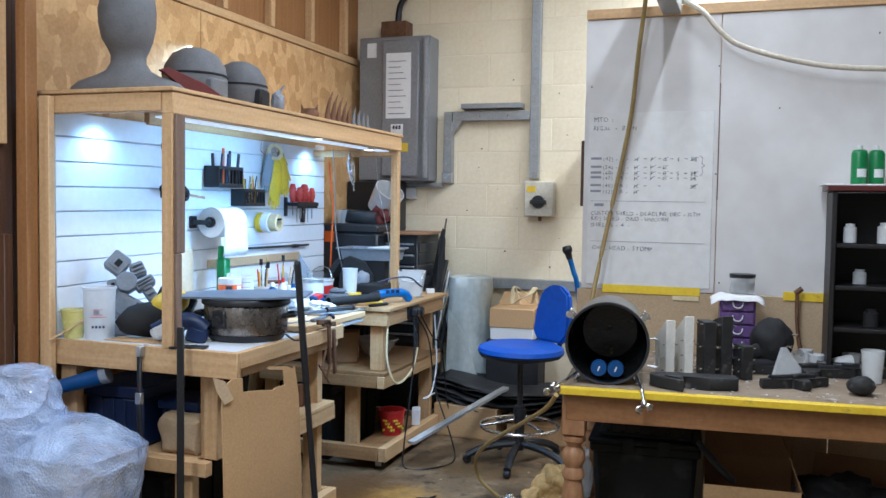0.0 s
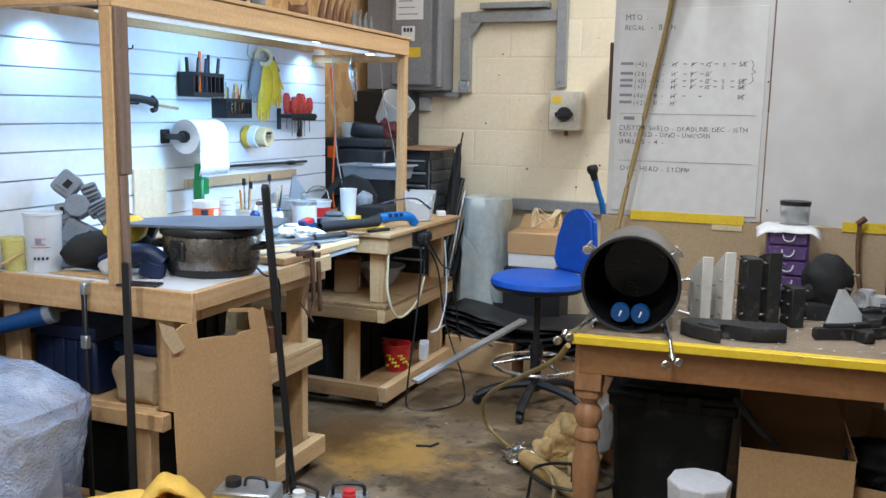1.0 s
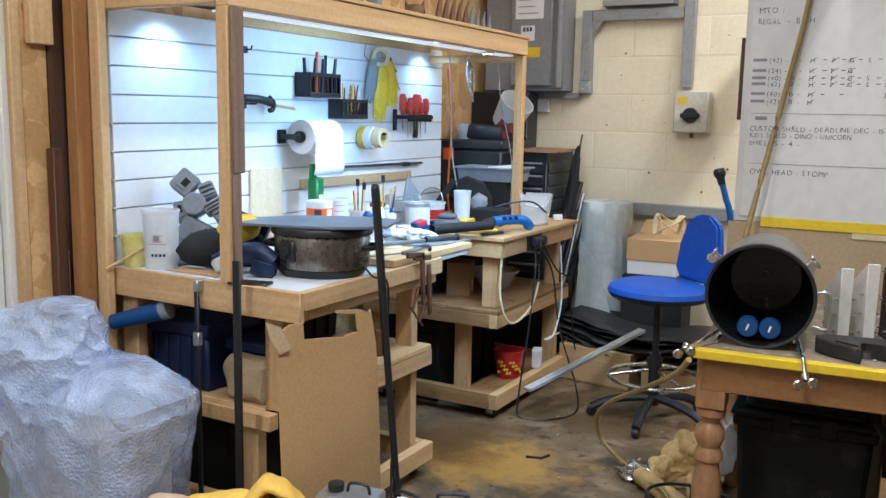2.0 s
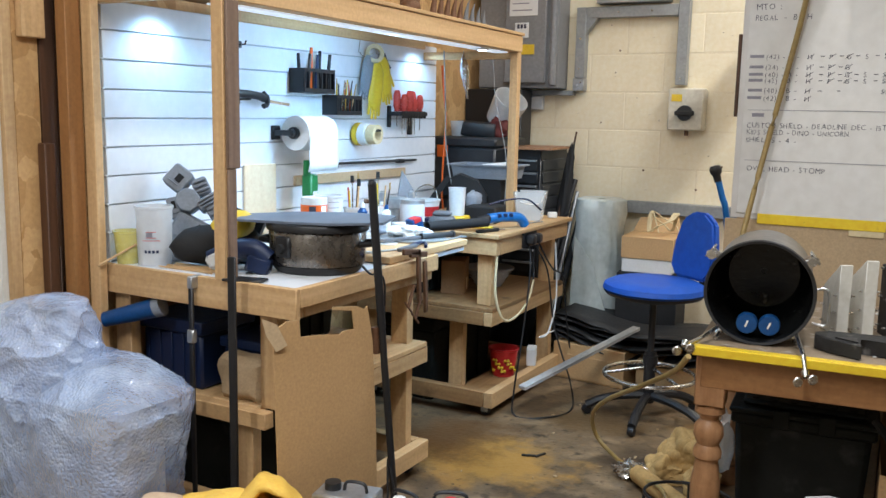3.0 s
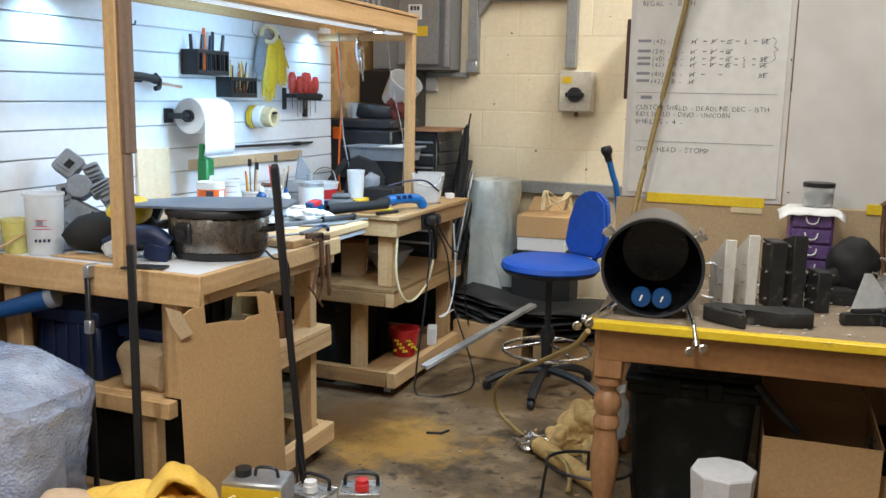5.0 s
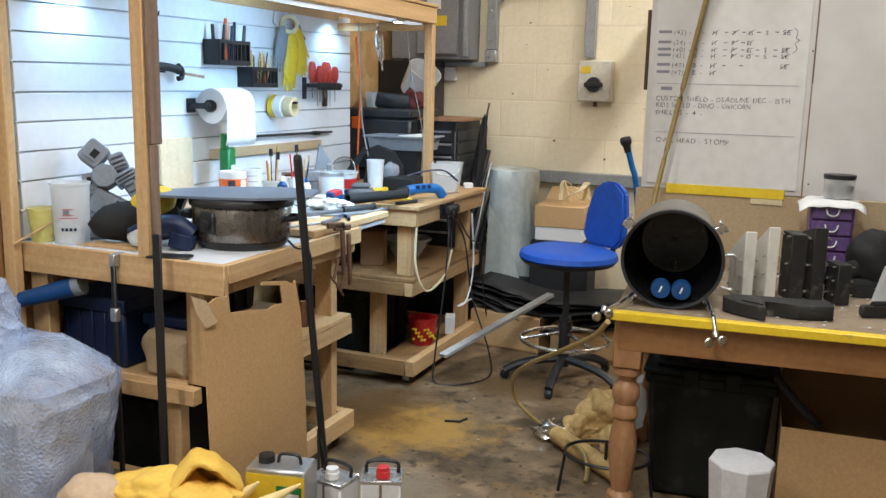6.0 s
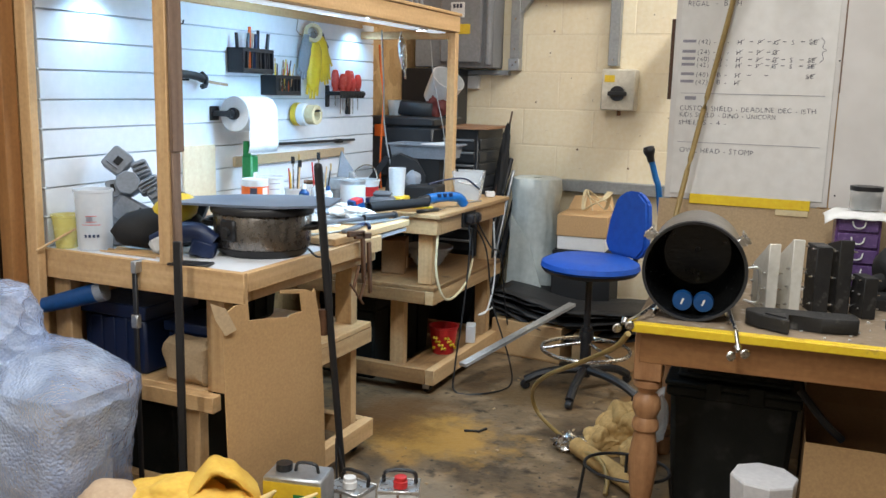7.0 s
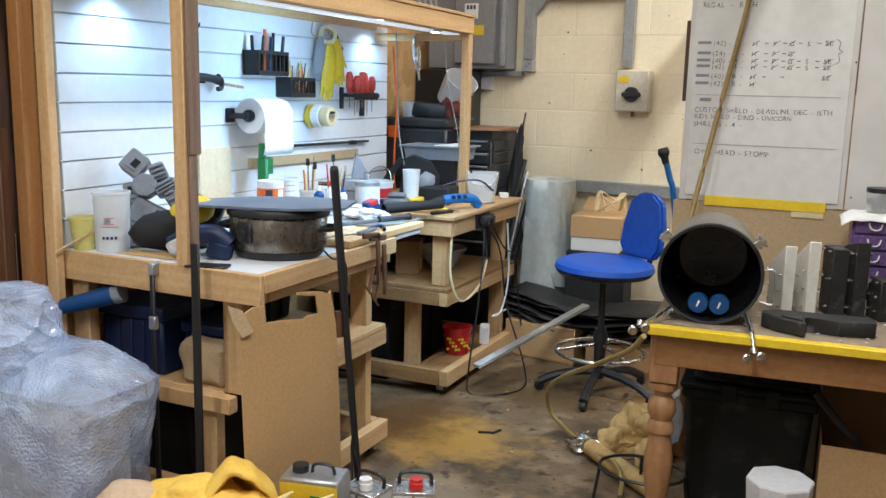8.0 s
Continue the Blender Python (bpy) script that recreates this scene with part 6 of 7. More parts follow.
# layered black rubber sheets sagging on cartons
for k in range(9):
    rnd = random.Random(40 + k)
    b, g = bmesh.new(), []
    L, W = 1.0 + 0.08 * rnd.random(), 0.42
    for i in range(19):
        for j in range(5):
            u = i / 18
            x = 0.72 + L * u + 0.03 * math.sin(k)
            z = 0.215 + 0.017 * k - 0.10 * math.sin(math.pi * min(1, u * 1.15)) * (1 - k / 16) + (0.10 - 0.01 * k) * max(0, 0.35 - u) + 0.018 * math.sin(4 * u + 1.9 * k) * u + 0.006 * math.sin(13 * u + 2.3 * k)
            g.append(b.verts.new((x, 2.28 + W * j / 4 + 0.04 * rnd.random() + 0.12 * (1 - u) + 0.035 * math.sin(2.3 * k), z)))
    for i in range(18):
        for j in range(4):
            q = i * 5 + j
            b.faces.new((g[q], g[q + 1], g[q + 6], g[q + 5]))
    o = single("rubber_sheet", b, mat_rubber, "black rubber sheet sagging in a stack", "rubber sheet", "stack of rubber sheets")
    s = o.modifiers.new("thick", "SOLIDIFY")
    s.thickness = 0.006
for (c, s, rz) in (((0.98, 2.50, 0), (0.42, 0.3, 0.20), -6), ((1.42, 2.52, 0), (0.40, 0.3, 0.17), 5)):
    o = thing("flat_carton", c, "flat brown carton under the rubber sheets", "box", "cartons under the rubber", rz)
    part("body", bx((-s[0] / 2, -s[1] / 2, 0), (s[0] / 2, s[1] / 2, s[2])), card, o)
    part("flap", bx((-s[0] / 2, -s[1] / 2 - 0.006, 0.01), (s[0] / 2 - 0.02, -s[1] / 2 - 0.002, s[2] * 0.7)), card, o)
al = thing("aluminium_channel", (0, 0, 0), "long ribbed aluminium channel leaning on the bench rail", "channel")
n0 = Vector((0.88, 1.66, 0.135))
n1 = Vector((1.20, 2.44, 0.315))
q = (n1 - n0).to_track_quat("X", "Z").to_matrix().to_4x4()
b = bmesh.new()
for dy in (-0.018, -0.006, 0.006, 0.018):
    box(b, (0, dy - 0.0045, 0), ((n1 - n0).length, dy + 0.0045, 0.012), 0.002)
box(b, (0, -0.023, -0.006), ((n1 - n0).length, 0.023, 0.0), 0.001)
turned(b, Matrix.Translation(n0) @ q, 0)
part("channel", b, alu, al)

# ---------------------------------------------------------------- draughtsman chair
chr_ = thing("work_chair", (1.41, 1.96, 0.0), "blue fabric draughtsman chair with chrome foot ring", "chair", rz=-36)
b = bmesh.new()
lathe(b, [(0, 0.60), (0.17, 0.602), (0.225, 0.612), (0.245, 0.632), (0.238, 0.655), (0.20, 0.672), (0.10, 0.667), (0, 0.662)], 40, (0, 0, 0), Matrix.Diagonal((1.0, 0.97, 1, 1)))
part("seat", b, blue_cloth, chr_)
b = bmesh.new()
lathe(b, [(0, 0.585), (0.15, 0.587), (0.222, 0.605), (0.235, 0.62), (0.2, 0.62)], 32)
part("seat_pan", b, black, chr_)
b = bmesh.new()
prof = [(-0.17, -0.03), (-0.165, 0.12), (-0.13, 0.26), (-0.05, 0.315), (0.05, 0.315), (0.13, 0.26), (0.165, 0.12), (0.17, -0.03), (0.12, -0.09), (-0.12, -0.09)]
prism(b, [(x * 0.85, z * 0.8) for x, z in prof], 0.045, pose(0, 0, 0))
bmesh.ops.bevel(b, geom=list(b.edges), offset=0.012, segments=2, affect="EDGES")
bmesh.ops.triangulate(b, faces=[f for f in b.faces if len(f.verts) > 4])
turned(b, pose(0, 0.25, 0.735, 82, 0, 0), 0)
part("backrest", b, blue_cloth, chr_)
b = bmesh.new()
cable(b, [(0, 0.08, 0.58), (0, 0.22, 0.585), (0, 0.285, 0.63), (0, 0.285, 0.85)], 0.014, 10, 6)
part("back_bar", b, black, chr_)
b = bmesh.new()
rod(b, (0, 0, 0.08), (0, 0, 0.33), 0.028), rod(b, (0, 0, 0.33), (0, 0, 0.585), 0.016), rod(b, (0, 0, 0.27), (0, 0, 0.31), 0.036)
part("gas_column", b, black, chr_)
b = bmesh.new()
cable(b, [(0.215 * math.cos(2 * math.pi * k / 24), 0.215 * math.sin(2 * math.pi * k / 24), 0.215) for k in range(25)], 0.010, 8, 3)
part("foot_ring", b, steel, chr_, "chrome foot ring")
b = bmesh.new()
for a in (0, 120, 240):
    rod(b, (0.03 * math.cos(radians(a)), 0.03 * math.sin(radians(a)), 0.25), (0.21 * math.cos(radians(a)), 0.21 * math.sin(radians(a)), 0.217), 0.008)
part("ring_spokes", b, steel, chr_)
for k in range(5):
    a = radians(72 * k + 20)
    b = bmesh.new()
    line = [(r * math.cos(a), r * math.sin(a), z) for r, z in ((0.0, 0.115), (0.12, 0.105), (0.22, 0.08), (0.29, 0.045))]
    cable(b, line, 0.021, 8, 4)
    f = part("base_arm", b, black, chr_)
    b = bmesh.new()
    lathe(b, [(0, -0.014), (0.02, -0.014), (0.023, 0), (0.02, 0.014), (0, 0.014)], 14, (0.29 * math.cos(a), 0.29 * math.sin(a), 0.023), pose(0, 0, 0, 90, 0, 30 * k))
    part("glide", b, black, f)
lv = thing("blue_lever", (1.70, 1.93, 0.0), "blue steel lever with a black knob behind the partition", "lever")
b = bmesh.new()
cable(b, [(0.06, 0.25, 0.0), (0.05, 0.1, 0.6), (0.022, 0.0, 1.0), (0.0, -0.01, 1.09), (-0.022, -0.02, 1.17)], 0.014, 10, 6)
part("bar", b, tool_blue, lv)
b = bmesh.new()
lathe(b, [(0, 0), (0.016, 0), (0.018, 0.03), (0.025, 0.04), (0.028, 0.055), (0.022, 0.072), (0, 0.075)], 16, (-0.02, -0.02, 1.155), pose(0, 0, 0, 0, -15))
part("knob", b, black, lv)

# ---------------------------------------------------------------- on the partition
part("tape_strip", bx((1.915, 1.546, 1.022), (2.375, 1.551, 1.062), 0.001), tape_yellow, board, "yellow tape strip")
part("tape_strip", bx((2.742, 1.546, 1.022), (2.96, 1.551, 1.062), 0.001), tape_yellow, board, "yellow tape strip")
part("tape_patch", bx((2.25, 1.547, 0.998), (2.37, 1.551, 1.021), 0.001), tape_cream, board)
part("edge_strip", bx((1.795, 1.555, 1.44), (1.809, 1.60, 1.76), 0.002), dark_wood, board)
part("seam_cover", bx((2.4365, 1.5535, 1.48), (2.4415, 1.5545, 2.02), 0), dusty_wood, board)
b = bmesh.new()
for x, z in ((1.84, 2.02), (1.84, 1.86), (2.395, 1.86), (2.43, 1.60), (2.43, 2.1), (3.1, 2.22), (2.46, 1.09), (3.4, 1.5), (1.84, 1.09), (2.7, 1.9)):
    rod(b, (x, 1.550, z), (x, 1.556, z), 0.0035, None, 8)
part("screws", b, black, board)


def line_of(text, x, z, size, width=None, m=ink, seed=0):
    """A line of marker pen capitals, set letter by letter with an uneven baseline; width: its whole length."""
    rnd, b, at = random.Random(len(text) * 7 + seed), bmesh.new(), 0.0
    for ch in text:
        if ch == " ":
            at += 0.42 * size
            continue
        c = bpy.data.curves.new("letter", "FONT")
        c.body, c.size, c.extrude, c.offset, c.resolution_u = ch, size, 0.0005, -0.00025, 3
        o = new("letter", c)
        me = bpy.data.meshes.new_from_object(o)
        bpy.data.objects.remove(o)
        bpy.data.curves.remove(c)
        xs = [v.co.x for v in me.vertices]
        wide = max(xs) - min(xs)
        me.transform(Matrix.Translation((at - min(xs), (0.06 * rnd.random() - 0.03) * size, 0)) @ pose(0, 0, 0, 0, 0, rnd.uniform(-5, 6)) @ Matrix.Diagonal((rnd.uniform(0.86, 1.05), rnd.uniform(0.88, 1.08), 1, 1)))
        b.from_mesh(me)
        bpy.data.meshes.remove(me)
        at += wide + 0.13 * size
    k = width / at if width else 1.0
    bmesh.ops.transform(b, matrix=pose(x, 1.5475, z, 90) @ Matrix.Diagonal((k, 1, 1, 1)), verts=b.verts)
    return part("writing", b, m, board, "", None)


def bar(x0, x1, z0, z1, m=ink):
    part("ink_bar", bx((x0, 1.5465, z0), (x1, 1.5479, z1), 0), m, board)


def stroke(x, z, w=0.020, h=0.020):
    b = bmesh.new()
    cable(b, [(x - w / 2, 1.5472, z - h / 2), (x, 1.5472, z + h * 0.1), (x + w / 2, 1.5472, z + h / 2)], 0.0009, 5, 3)
    part("strike_mark", b, ink, board)


line_of("MTO :", 1.858, 1.848, 0.032), line_of("REGAL  -  B   H", 1.856, 1.808, 0.029, 0.205)
for k, (z, size_no, tail) in enumerate(((1.662, "42", "HPGsS"), (1.622, "24", "HPG"), (1.594, "40", "HPGsS"), (1.571, "42", "HPGsS"), (1.533, "40", "H S"), (1.504, "42", "H"))):
    bar(1.845, 1.897, z + 0.005, z + 0.016, ink_faint)
    line_of("(" + size_no + ") -", 1.906, z, 0.026, 0.070, seed=k)
    line_of("B -", 1.988, z, 0.026, 0.040, seed=k)
    for ch, x, t in (("H", 2.056, "H"), ("P", 2.132, "P"), ("G", 2.190, "G"), ("S", 2.254, "s"), ("SE", 2.318, "S")):
        if t in tail:
            line_of(ch, x, z - 0.002, 0.026, 0.030 if ch == "SE" else None, seed=k)
            if ch != "S":
                stroke(x + (0.015 if ch == "SE" else 0.010), z + 0.008, 0.034 if ch == "SE" else 0.026, 0.018)
    for x in (2.10, 2.166, 2.222, 2.288)[: len(tail) - 1]:
        bar(x, x + 0.014, z + 0.007, z + 0.0095)
b = bmesh.new()
cable(b, [(2.357, 1.547, 1.685), (2.371, 1.547, 1.670), (2.366, 1.547, 1.648), (2.380, 1.547, 1.638), (2.366, 1.547, 1.628), (2.372, 1.547, 1.605), (2.357, 1.547, 1.590)], 0.0009, 5, 5)
part("brace_mark", b, ink, board)
for z in (1.466, 1.270):
    part("ruled_line", bx((1.850, 1.5465, z), (2.391, 1.5479, z + 0.002), 0), ink_faint, board)
bar(1.867, 1.912, 1.441, 1.455, ink_faint)
line_of("CUSTOM SHIELD - DEADLINE DEC - 15TH", 1.851, 1.398, 0.028, 0.517), line_of("KIDS SHIELD - DINO - UNICORN", 1.853, 1.372, 0.027, 0.372), line_of("SHIELDS - 4 -", 1.850, 1.342, 0.027, 0.19)
line_of("OWL HEAD - STOMP", 1.862, 1.229, 0.029, 0.29)

for nm, pts, r, lab in (
    ("hanging_hose", [(2.05, 1.02, 3.4), (2.12, 1.20, 2.80), (2.115, 1.34, 2.45), (2.075, 1.44, 2.17), (2.035, 1.505, 1.85), (1.965, 1.47, 1.45), (1.905, 1.37, 1.05), (1.90, 1.30, 0.90), (1.95, 1.22, 0.80), (2.02, 1.10, 0.775)], 0.0105, "tan rubber hose hanging down before the partition"),
    ("hanging_hose", [(2.27, 1.52, 2.402), (2.36, 1.46, 2.33), (2.44, 1.45, 2.235), (2.54, 1.45, 2.165), (2.8, 1.45, 2.085), (3.07, 1.45, 2.05), (3.4, 1.45, 2.06), (3.9, 1.45, 2.2), (4.2, 1.52, 2.402)], 0.012, "pale hose looped across the partition"),
    ("floor_hose", [(1.93, 0.44, 0.735), (1.87, 0.52, 0.66), (1.70, 0.76, 0.52), (1.48, 1.10, 0.34), (1.36, 1.30, 0.20), (1.36, 1.36, 0.09), (1.46, 1.30, 0.04), (1.62, 1.12, 0.05), (1.74, 0.98, 0.08), (1.79, 0.90, 0.05), (1.80, 0.84, 0.013)], 0.009, "tan hose running from the table to the floor"),
):
    b = bmesh.new()
    cable(b, pts, r, 10, 9)
    single(nm, b, hose_pale if "pale" in lab else hose_tan, lab, "hose")

# ---------------------------------------------------------------- on the table
Z = 0.752
dm = thing("pressure_pot", (2.084, 0.63, Z + 0.158), "black steel pressure pot lying open on the table", "pressure pot", rz=7)
dm.scale = (0.955, 1, 0.955)
R = pose(0, 0, 0, -90)
b = bmesh.new()
lathe(b, [(0.160, 0.0), (0.166, 0.004), (0.164, 0.05), (0.160, 0.36), (0.14, 0.40), (0.0, 0.42)], 56, (0, 0, 0), R)
part("shell", b, mat("worn_pot_steel", (0.20, 0.19, 0.18), (0.34, 0.32, 0.30), (9, 9, 9), 0.35, 0.8, 0.05), dm)
b = bmesh.new()
lathe(b, [(0.1605, -0.001), (0.1585, 0.003), (0.155, 0.35), (0.12, 0.385), (0, 0.39)], 56, (0, 0, 0), R)
part("lining", b, mat("black_enamel", (0.004, 0.0045, 0.005), (0.010, 0.0105, 0.011), (9, 9, 9), 0.22, 0, 0.15, 60, 0.5, stain=[((0.05, 0.05, 0.05), 30.0, 0.66, 0.74)]), dm, "black inside")
b = bmesh.new()
lathe(b, [(0.158, -0.002), (0.166, -0.004), (0.169, 0.006), (0.165, 0.012)], 56, (0, 0, 0), R)
part("rim_seal", b, rubber, dm)
for a in (38, 142, 232, 308):
    ca, sa = math.cos(radians(a)), math.sin(radians(a))
    b = bmesh.new()
    P = lambda r, y: (r * ca, y, r * sa)
    rod(b, P(0.165, 0.05), P(0.195, 0.05), 0.012), rod(b, P(0.185, 0.06), P(0.20, -0.03 if a < 180 else 0.0), 0.007)
    c = part("swing_bolt", b, steel, dm)
    b = bmesh.new()
    if a < 180:
        obox(b, P(0.197, 0.03), (0.045, 0.05, 0.008), (0, -a + 90, 0), 0.002), rod(b, P(0.187, -0.035), P(0.187, 0.01), 0.014, 0.011)
    else:
        e, k2 = ((0.152, -0.168, -0.205) if ca > 0 else (-0.205, -0.12, -0.165)), 1 if ca > 0 else -1
        mid = (0.14, -0.135, -0.148) if ca > 0 else (-0.16, -0.07, -0.145)
        rod(b, (0.12 * k2, 0.0, -0.122), mid, 0.0065), rod(b, mid, e, 0.0065), rod(b, (e[0] - 0.004 * k2, e[1] + 0.012, e[2] + 0.012), e, 0.013, 0.010)
        for w in (-1, 1):
            lathe(b, [(0, -0.004), (0.012, -0.004), (0.016, 0), (0.012, 0.004), (0, 0.004)], 14, (0, 0, 0), pose(e[0] + 0.02 * w, e[1], e[2] - 0.006 - 0.012 * (w < 0), 90, 0, 20))
    part("wing_nut", b, steel, c)
b = bmesh.new()
cable(b, [(0.160, 0.03, 0.02), (0.20, 0.03, 0.02), (0.205, 0.03, -0.05), (0.20, 0.03, -0.09), (0.160, 0.03, -0.085)], 0.005, 6, 4)
part("side_handle", b, steel_dull, dm)
for x in (-0.032, 0.036):
    b = bmesh.new()
    lathe(b, [(0, 0), (0.031, 0.0), (0.033, 0.006), (0.033, 0.03), (0.028, 0.05), (0, 0.05)], 24, (x, 0.03, -0.108), R)
    k2 = part("blue_cap", b, blue_plastic, dm, "blue screw cap")
    b = bmesh.new()
    obox(b, (x, 0.028, -0.108), (0.006, 0.003, 0.022), (0, 20, 0), 0.001)
    part("printed_mark", b, paper, k2)
b = bmesh.new()
lathe(b, [(0, 0.0), (0.010, 0.0), (0.010, 0.008), (0, 0.009)], 16, (0.0, 0.385, 0.01), pose(0, 0, 0, 90))
part("drain_fitting", b, black, dm)


def mould(name, x, y, w, d, h, m, label, rz, slope=0.0, bolts=6, cat="mould plate"):
    """A standing plate with bolts through it."""
    o = thing(name, (x, y, Z), label, cat, "mould plates on the table", rz)
    b = bmesh.new()
    prism(b, [(-d / 2, 0), (d / 2, 0), (d / 2, h - slope), (d * 0.25, h - slope * 0.75), (-d / 2 + 0.01, h), (-d / 2, h)], w, pose(-w / 2, 0, 0, 90, 0, 90))
    bmesh.ops.bevel(b, geom=list(b.edges), offset=0.002, segments=1, affect="EDGES")
    part("plate", b, m, o)
    for k in range(bolts):
        bb = bmesh.new()
        y0, z0 = -d / 2 + 0.02 + (k % 2) * (d - 0.04), 0.03 + (h - slope - 0.04) * (k // 2) / max(1, bolts // 2 - 1)
        rod(bb, (-w / 2 - 0.012, y0, z0), (w / 2 + 0.018, y0, z0), 0.0025, None, 7), rod(bb, (w / 2 + 0.004, y0, z0), (w / 2 + 0.009, y0, z0), 0.0048, None, 6), rod(bb, (-w / 2 - 0.007, y0, z0), (-w / 2 - 0.002, y0, z0), 0.0048, None, 6)
        part("bolt", bb, steel, o)


pale_resin = mat("pale_resin", (0.60, 0.58, 0.52), (0.70, 0.68, 0.62), (9, 9, 9), 0.6, 0, 0.1, 60, 0.6)
mould("mould_plate", 2.275, 0.93, 0.036, 0.17, 0.235, pale_resin, "pale resin mould plate bolted upright", 20, 0.09)
mould("mould_plate", 2.345, 0.97, 0.036, 0.17, 0.250, pale_resin, "pale resin mould plate bolted upright", 20, 0.09)
mould("mould_plate", 2.435, 0.99, 0.05, 0.10, 0.225, black_dusty, "black mould block bolted upright", 20, 0.0)
mould("mould_plate", 2.497, 1.02, 0.045, 0.12, 0.25, black_dusty, "black mould block bolted upright", 20, 0.03)
mould("mould_plate", 2.58, 0.99, 0.045, 0.09, 0.135, black_dusty, "short black mould block bolted upright", 25, 0.0)

sl = thing("black_foam_piece", (2.27, 0.62, Z), "dusty black foam prop part lying on the table", "prop part", rz=6)
b = bmesh.new()
prism(b, [(-0.02, 0.10), (0.02, 0.13), (0.30, 0.14), (0.31, 0.09), (0.305, 0.05), (0.20, 0.03), (0.12, 0.055), (0.10, 0.05), (0.105, -0.03), (0.02, 0.02), (-0.02, 0.06)], 0.045, pose(0, 0, 0))
bmesh.ops.bevel(b, geom=list(b.edges), offset=0.004, segments=1, affect="EDGES")
part("body", b, black_dusty, sl)
# Flat black plate in place of a shaded hollow.
b = bmesh.new()
prism(b, [(0.035, 0.03), (0.095, -0.01), (0.092, 0.045)], 0.004, pose(0, 0, 0.0455))
part("recess", b, black, sl)

pd = thing("purple_drawer_tower", (2.545, 1.36, Z), "purple translucent drawer tower with a jar on top", "drawer tower", rz=4)
part("frame", bx((-0.075, -0.07, 0), (0.075, 0.07, 0.30), 0.004), purple, pd)
for k in range(5):
    z = 0.012 + 0.057 * k
    d = part("drawer", bx((-0.066, -0.082, z), (0.066, -0.0715, z + 0.05), 0.003), mat("violet_clear_plastic", (0.10, 0.058, 0.17), (0.17, 0.10, 0.25), (9, 9, 9), 0.25) if k == 0 else bpy.data.materials["violet_clear_plastic"], pd)
    b = bmesh.new()
    cable(b, [(-0.022, -0.083, z + 0.038), (-0.016, -0.09, z + 0.02), (0.0, -0.092, z + 0.014), (0.016, -0.09, z + 0.02), (0.022, -0.083, z + 0.038)], 0.003, 6, 4)
    part("handle", b, milky, d)
jr = thing("clear_jar", (2.565, 1.37, Z + 0.312), "small clear jar with black lid and dark contents", "jar")
b = bmesh.new()
lathe(b, [(0, 0), (0.05, 0), (0.053, 0.005), (0.053, 0.068), (0, 0.068)], 28)
part("glass", b, clear, jr)
b = bmesh.new()
lathe(b, [(0, 0.069), (0.056, 0.069), (0.056, 0.085), (0, 0.087)], 28)
part("lid", b, black, jr)
b = bmesh.new()
blob(b, (0, 0, 0.03), (0.045, 0.045, 0.028), 0.4, 3.0, 3, 2.0)
part("contents", b, black_matt, jr)
b, g = bmesh.new(), []
for i in range(15):
    for j in range(11):
        x, y = -0.115 + 0.225 * i / 14, -0.105 + 0.19 * j / 10
        dx, dy = max(0, abs(x) - 0.075), max(0, abs(y) - 0.07)
        g.append(b.verts.new((x, y, 0.305 - 0.55 * dx - 0.6 * dy + 0.006 * noise.noise(Vector((x * 25, y * 25, 0))))))
for i in range(14):
    for j in range(10):
        q = i * 11 + j
        b.faces.new((g[q], g[q + 1], g[q + 12], g[q + 11]))
o = single("paper_sheet", b, paper, "creased white paper draped over the drawer tower", "paper")
o.matrix_world = pose(2.545, 1.36, Z + 0.003, 0, 0, 4)
o.modifiers.new("thick", "SOLIDIFY").thickness = 0.001

bh = thing("black_foam_helmet", (2.66, 1.18, Z), "rounded black foam shape beside the drawer tower", "prop part")
b = bmesh.new()
blob(b, (0.03, 0, 0.13), (0.085, 0.07, 0.10), 0.12, 1.5, 4, 3.0)
obox(b, (-0.035, -0.03, 0.085), (0.20, 0.05, 0.06), (0, -35, 0), 0.01), obox(b, (0, 0, 0.03), (0.15, 0.12, 0.06), (0, 0, 10), 0.01)
part("shell", b, black_matt, bh, "", 50)
for x, z in ((0.09, 0.12), (-0.02, 0.02), (0.11, 0.17)):
    b = bmesh.new()
    rod(b, (x, -0.06, z), (x + 0.02, -0.075, z), 0.005, None, 8)
    part("stud", b, steel, bh)


def gun(x, y, rz, s, label):
    o = thing("black_prop_blaster", (x, y, Z), label, "prop part", "black props on the table", rz)
    b = bmesh.new()
    prism(b, [(-0.2 * s, 0.0), (-0.19 * s, 0.05 * s), (-0.05 * s, 0.06 * s), (0.02 * s, 0.075 * s), (0.19 * s, 0.05 * s), (0.20 * s, 0.015 * s), (0.06 * s, 0.0), (0.04 * s, -0.08 * s), (-0.01 * s, -0.085 * s), (-0.02 * s, 0.0)], 0.035, pose(0, 0, 0))
    bmesh.ops.bevel(b, geom=list(b.edges), offset=0.005, segments=1, affect="EDGES")
    part("body", b, black_dusty, o)
    b = bmesh.new()
    rod(b, (-0.14 * s, 0.03 * s, 0.037), (0.12 * s, 0.035 * s, 0.037), 0.012, None, 10), obox(b, (0.02, 0.03 * s, 0.04), (0.07, 0.03, 0.02), (0, 0, 12), 0.004)
    part("barrel", b, black, o)


gun(2.82, 1.12, 6, 1.0, "dusty black prop blaster lying on the table")
gun(2.78, 0.86, 28, 0.72, "small black prop grip lying on the table")
gun(2.98, 1.22, -12, 0.8, "black prop part lying on the table")
b = bmesh.new()
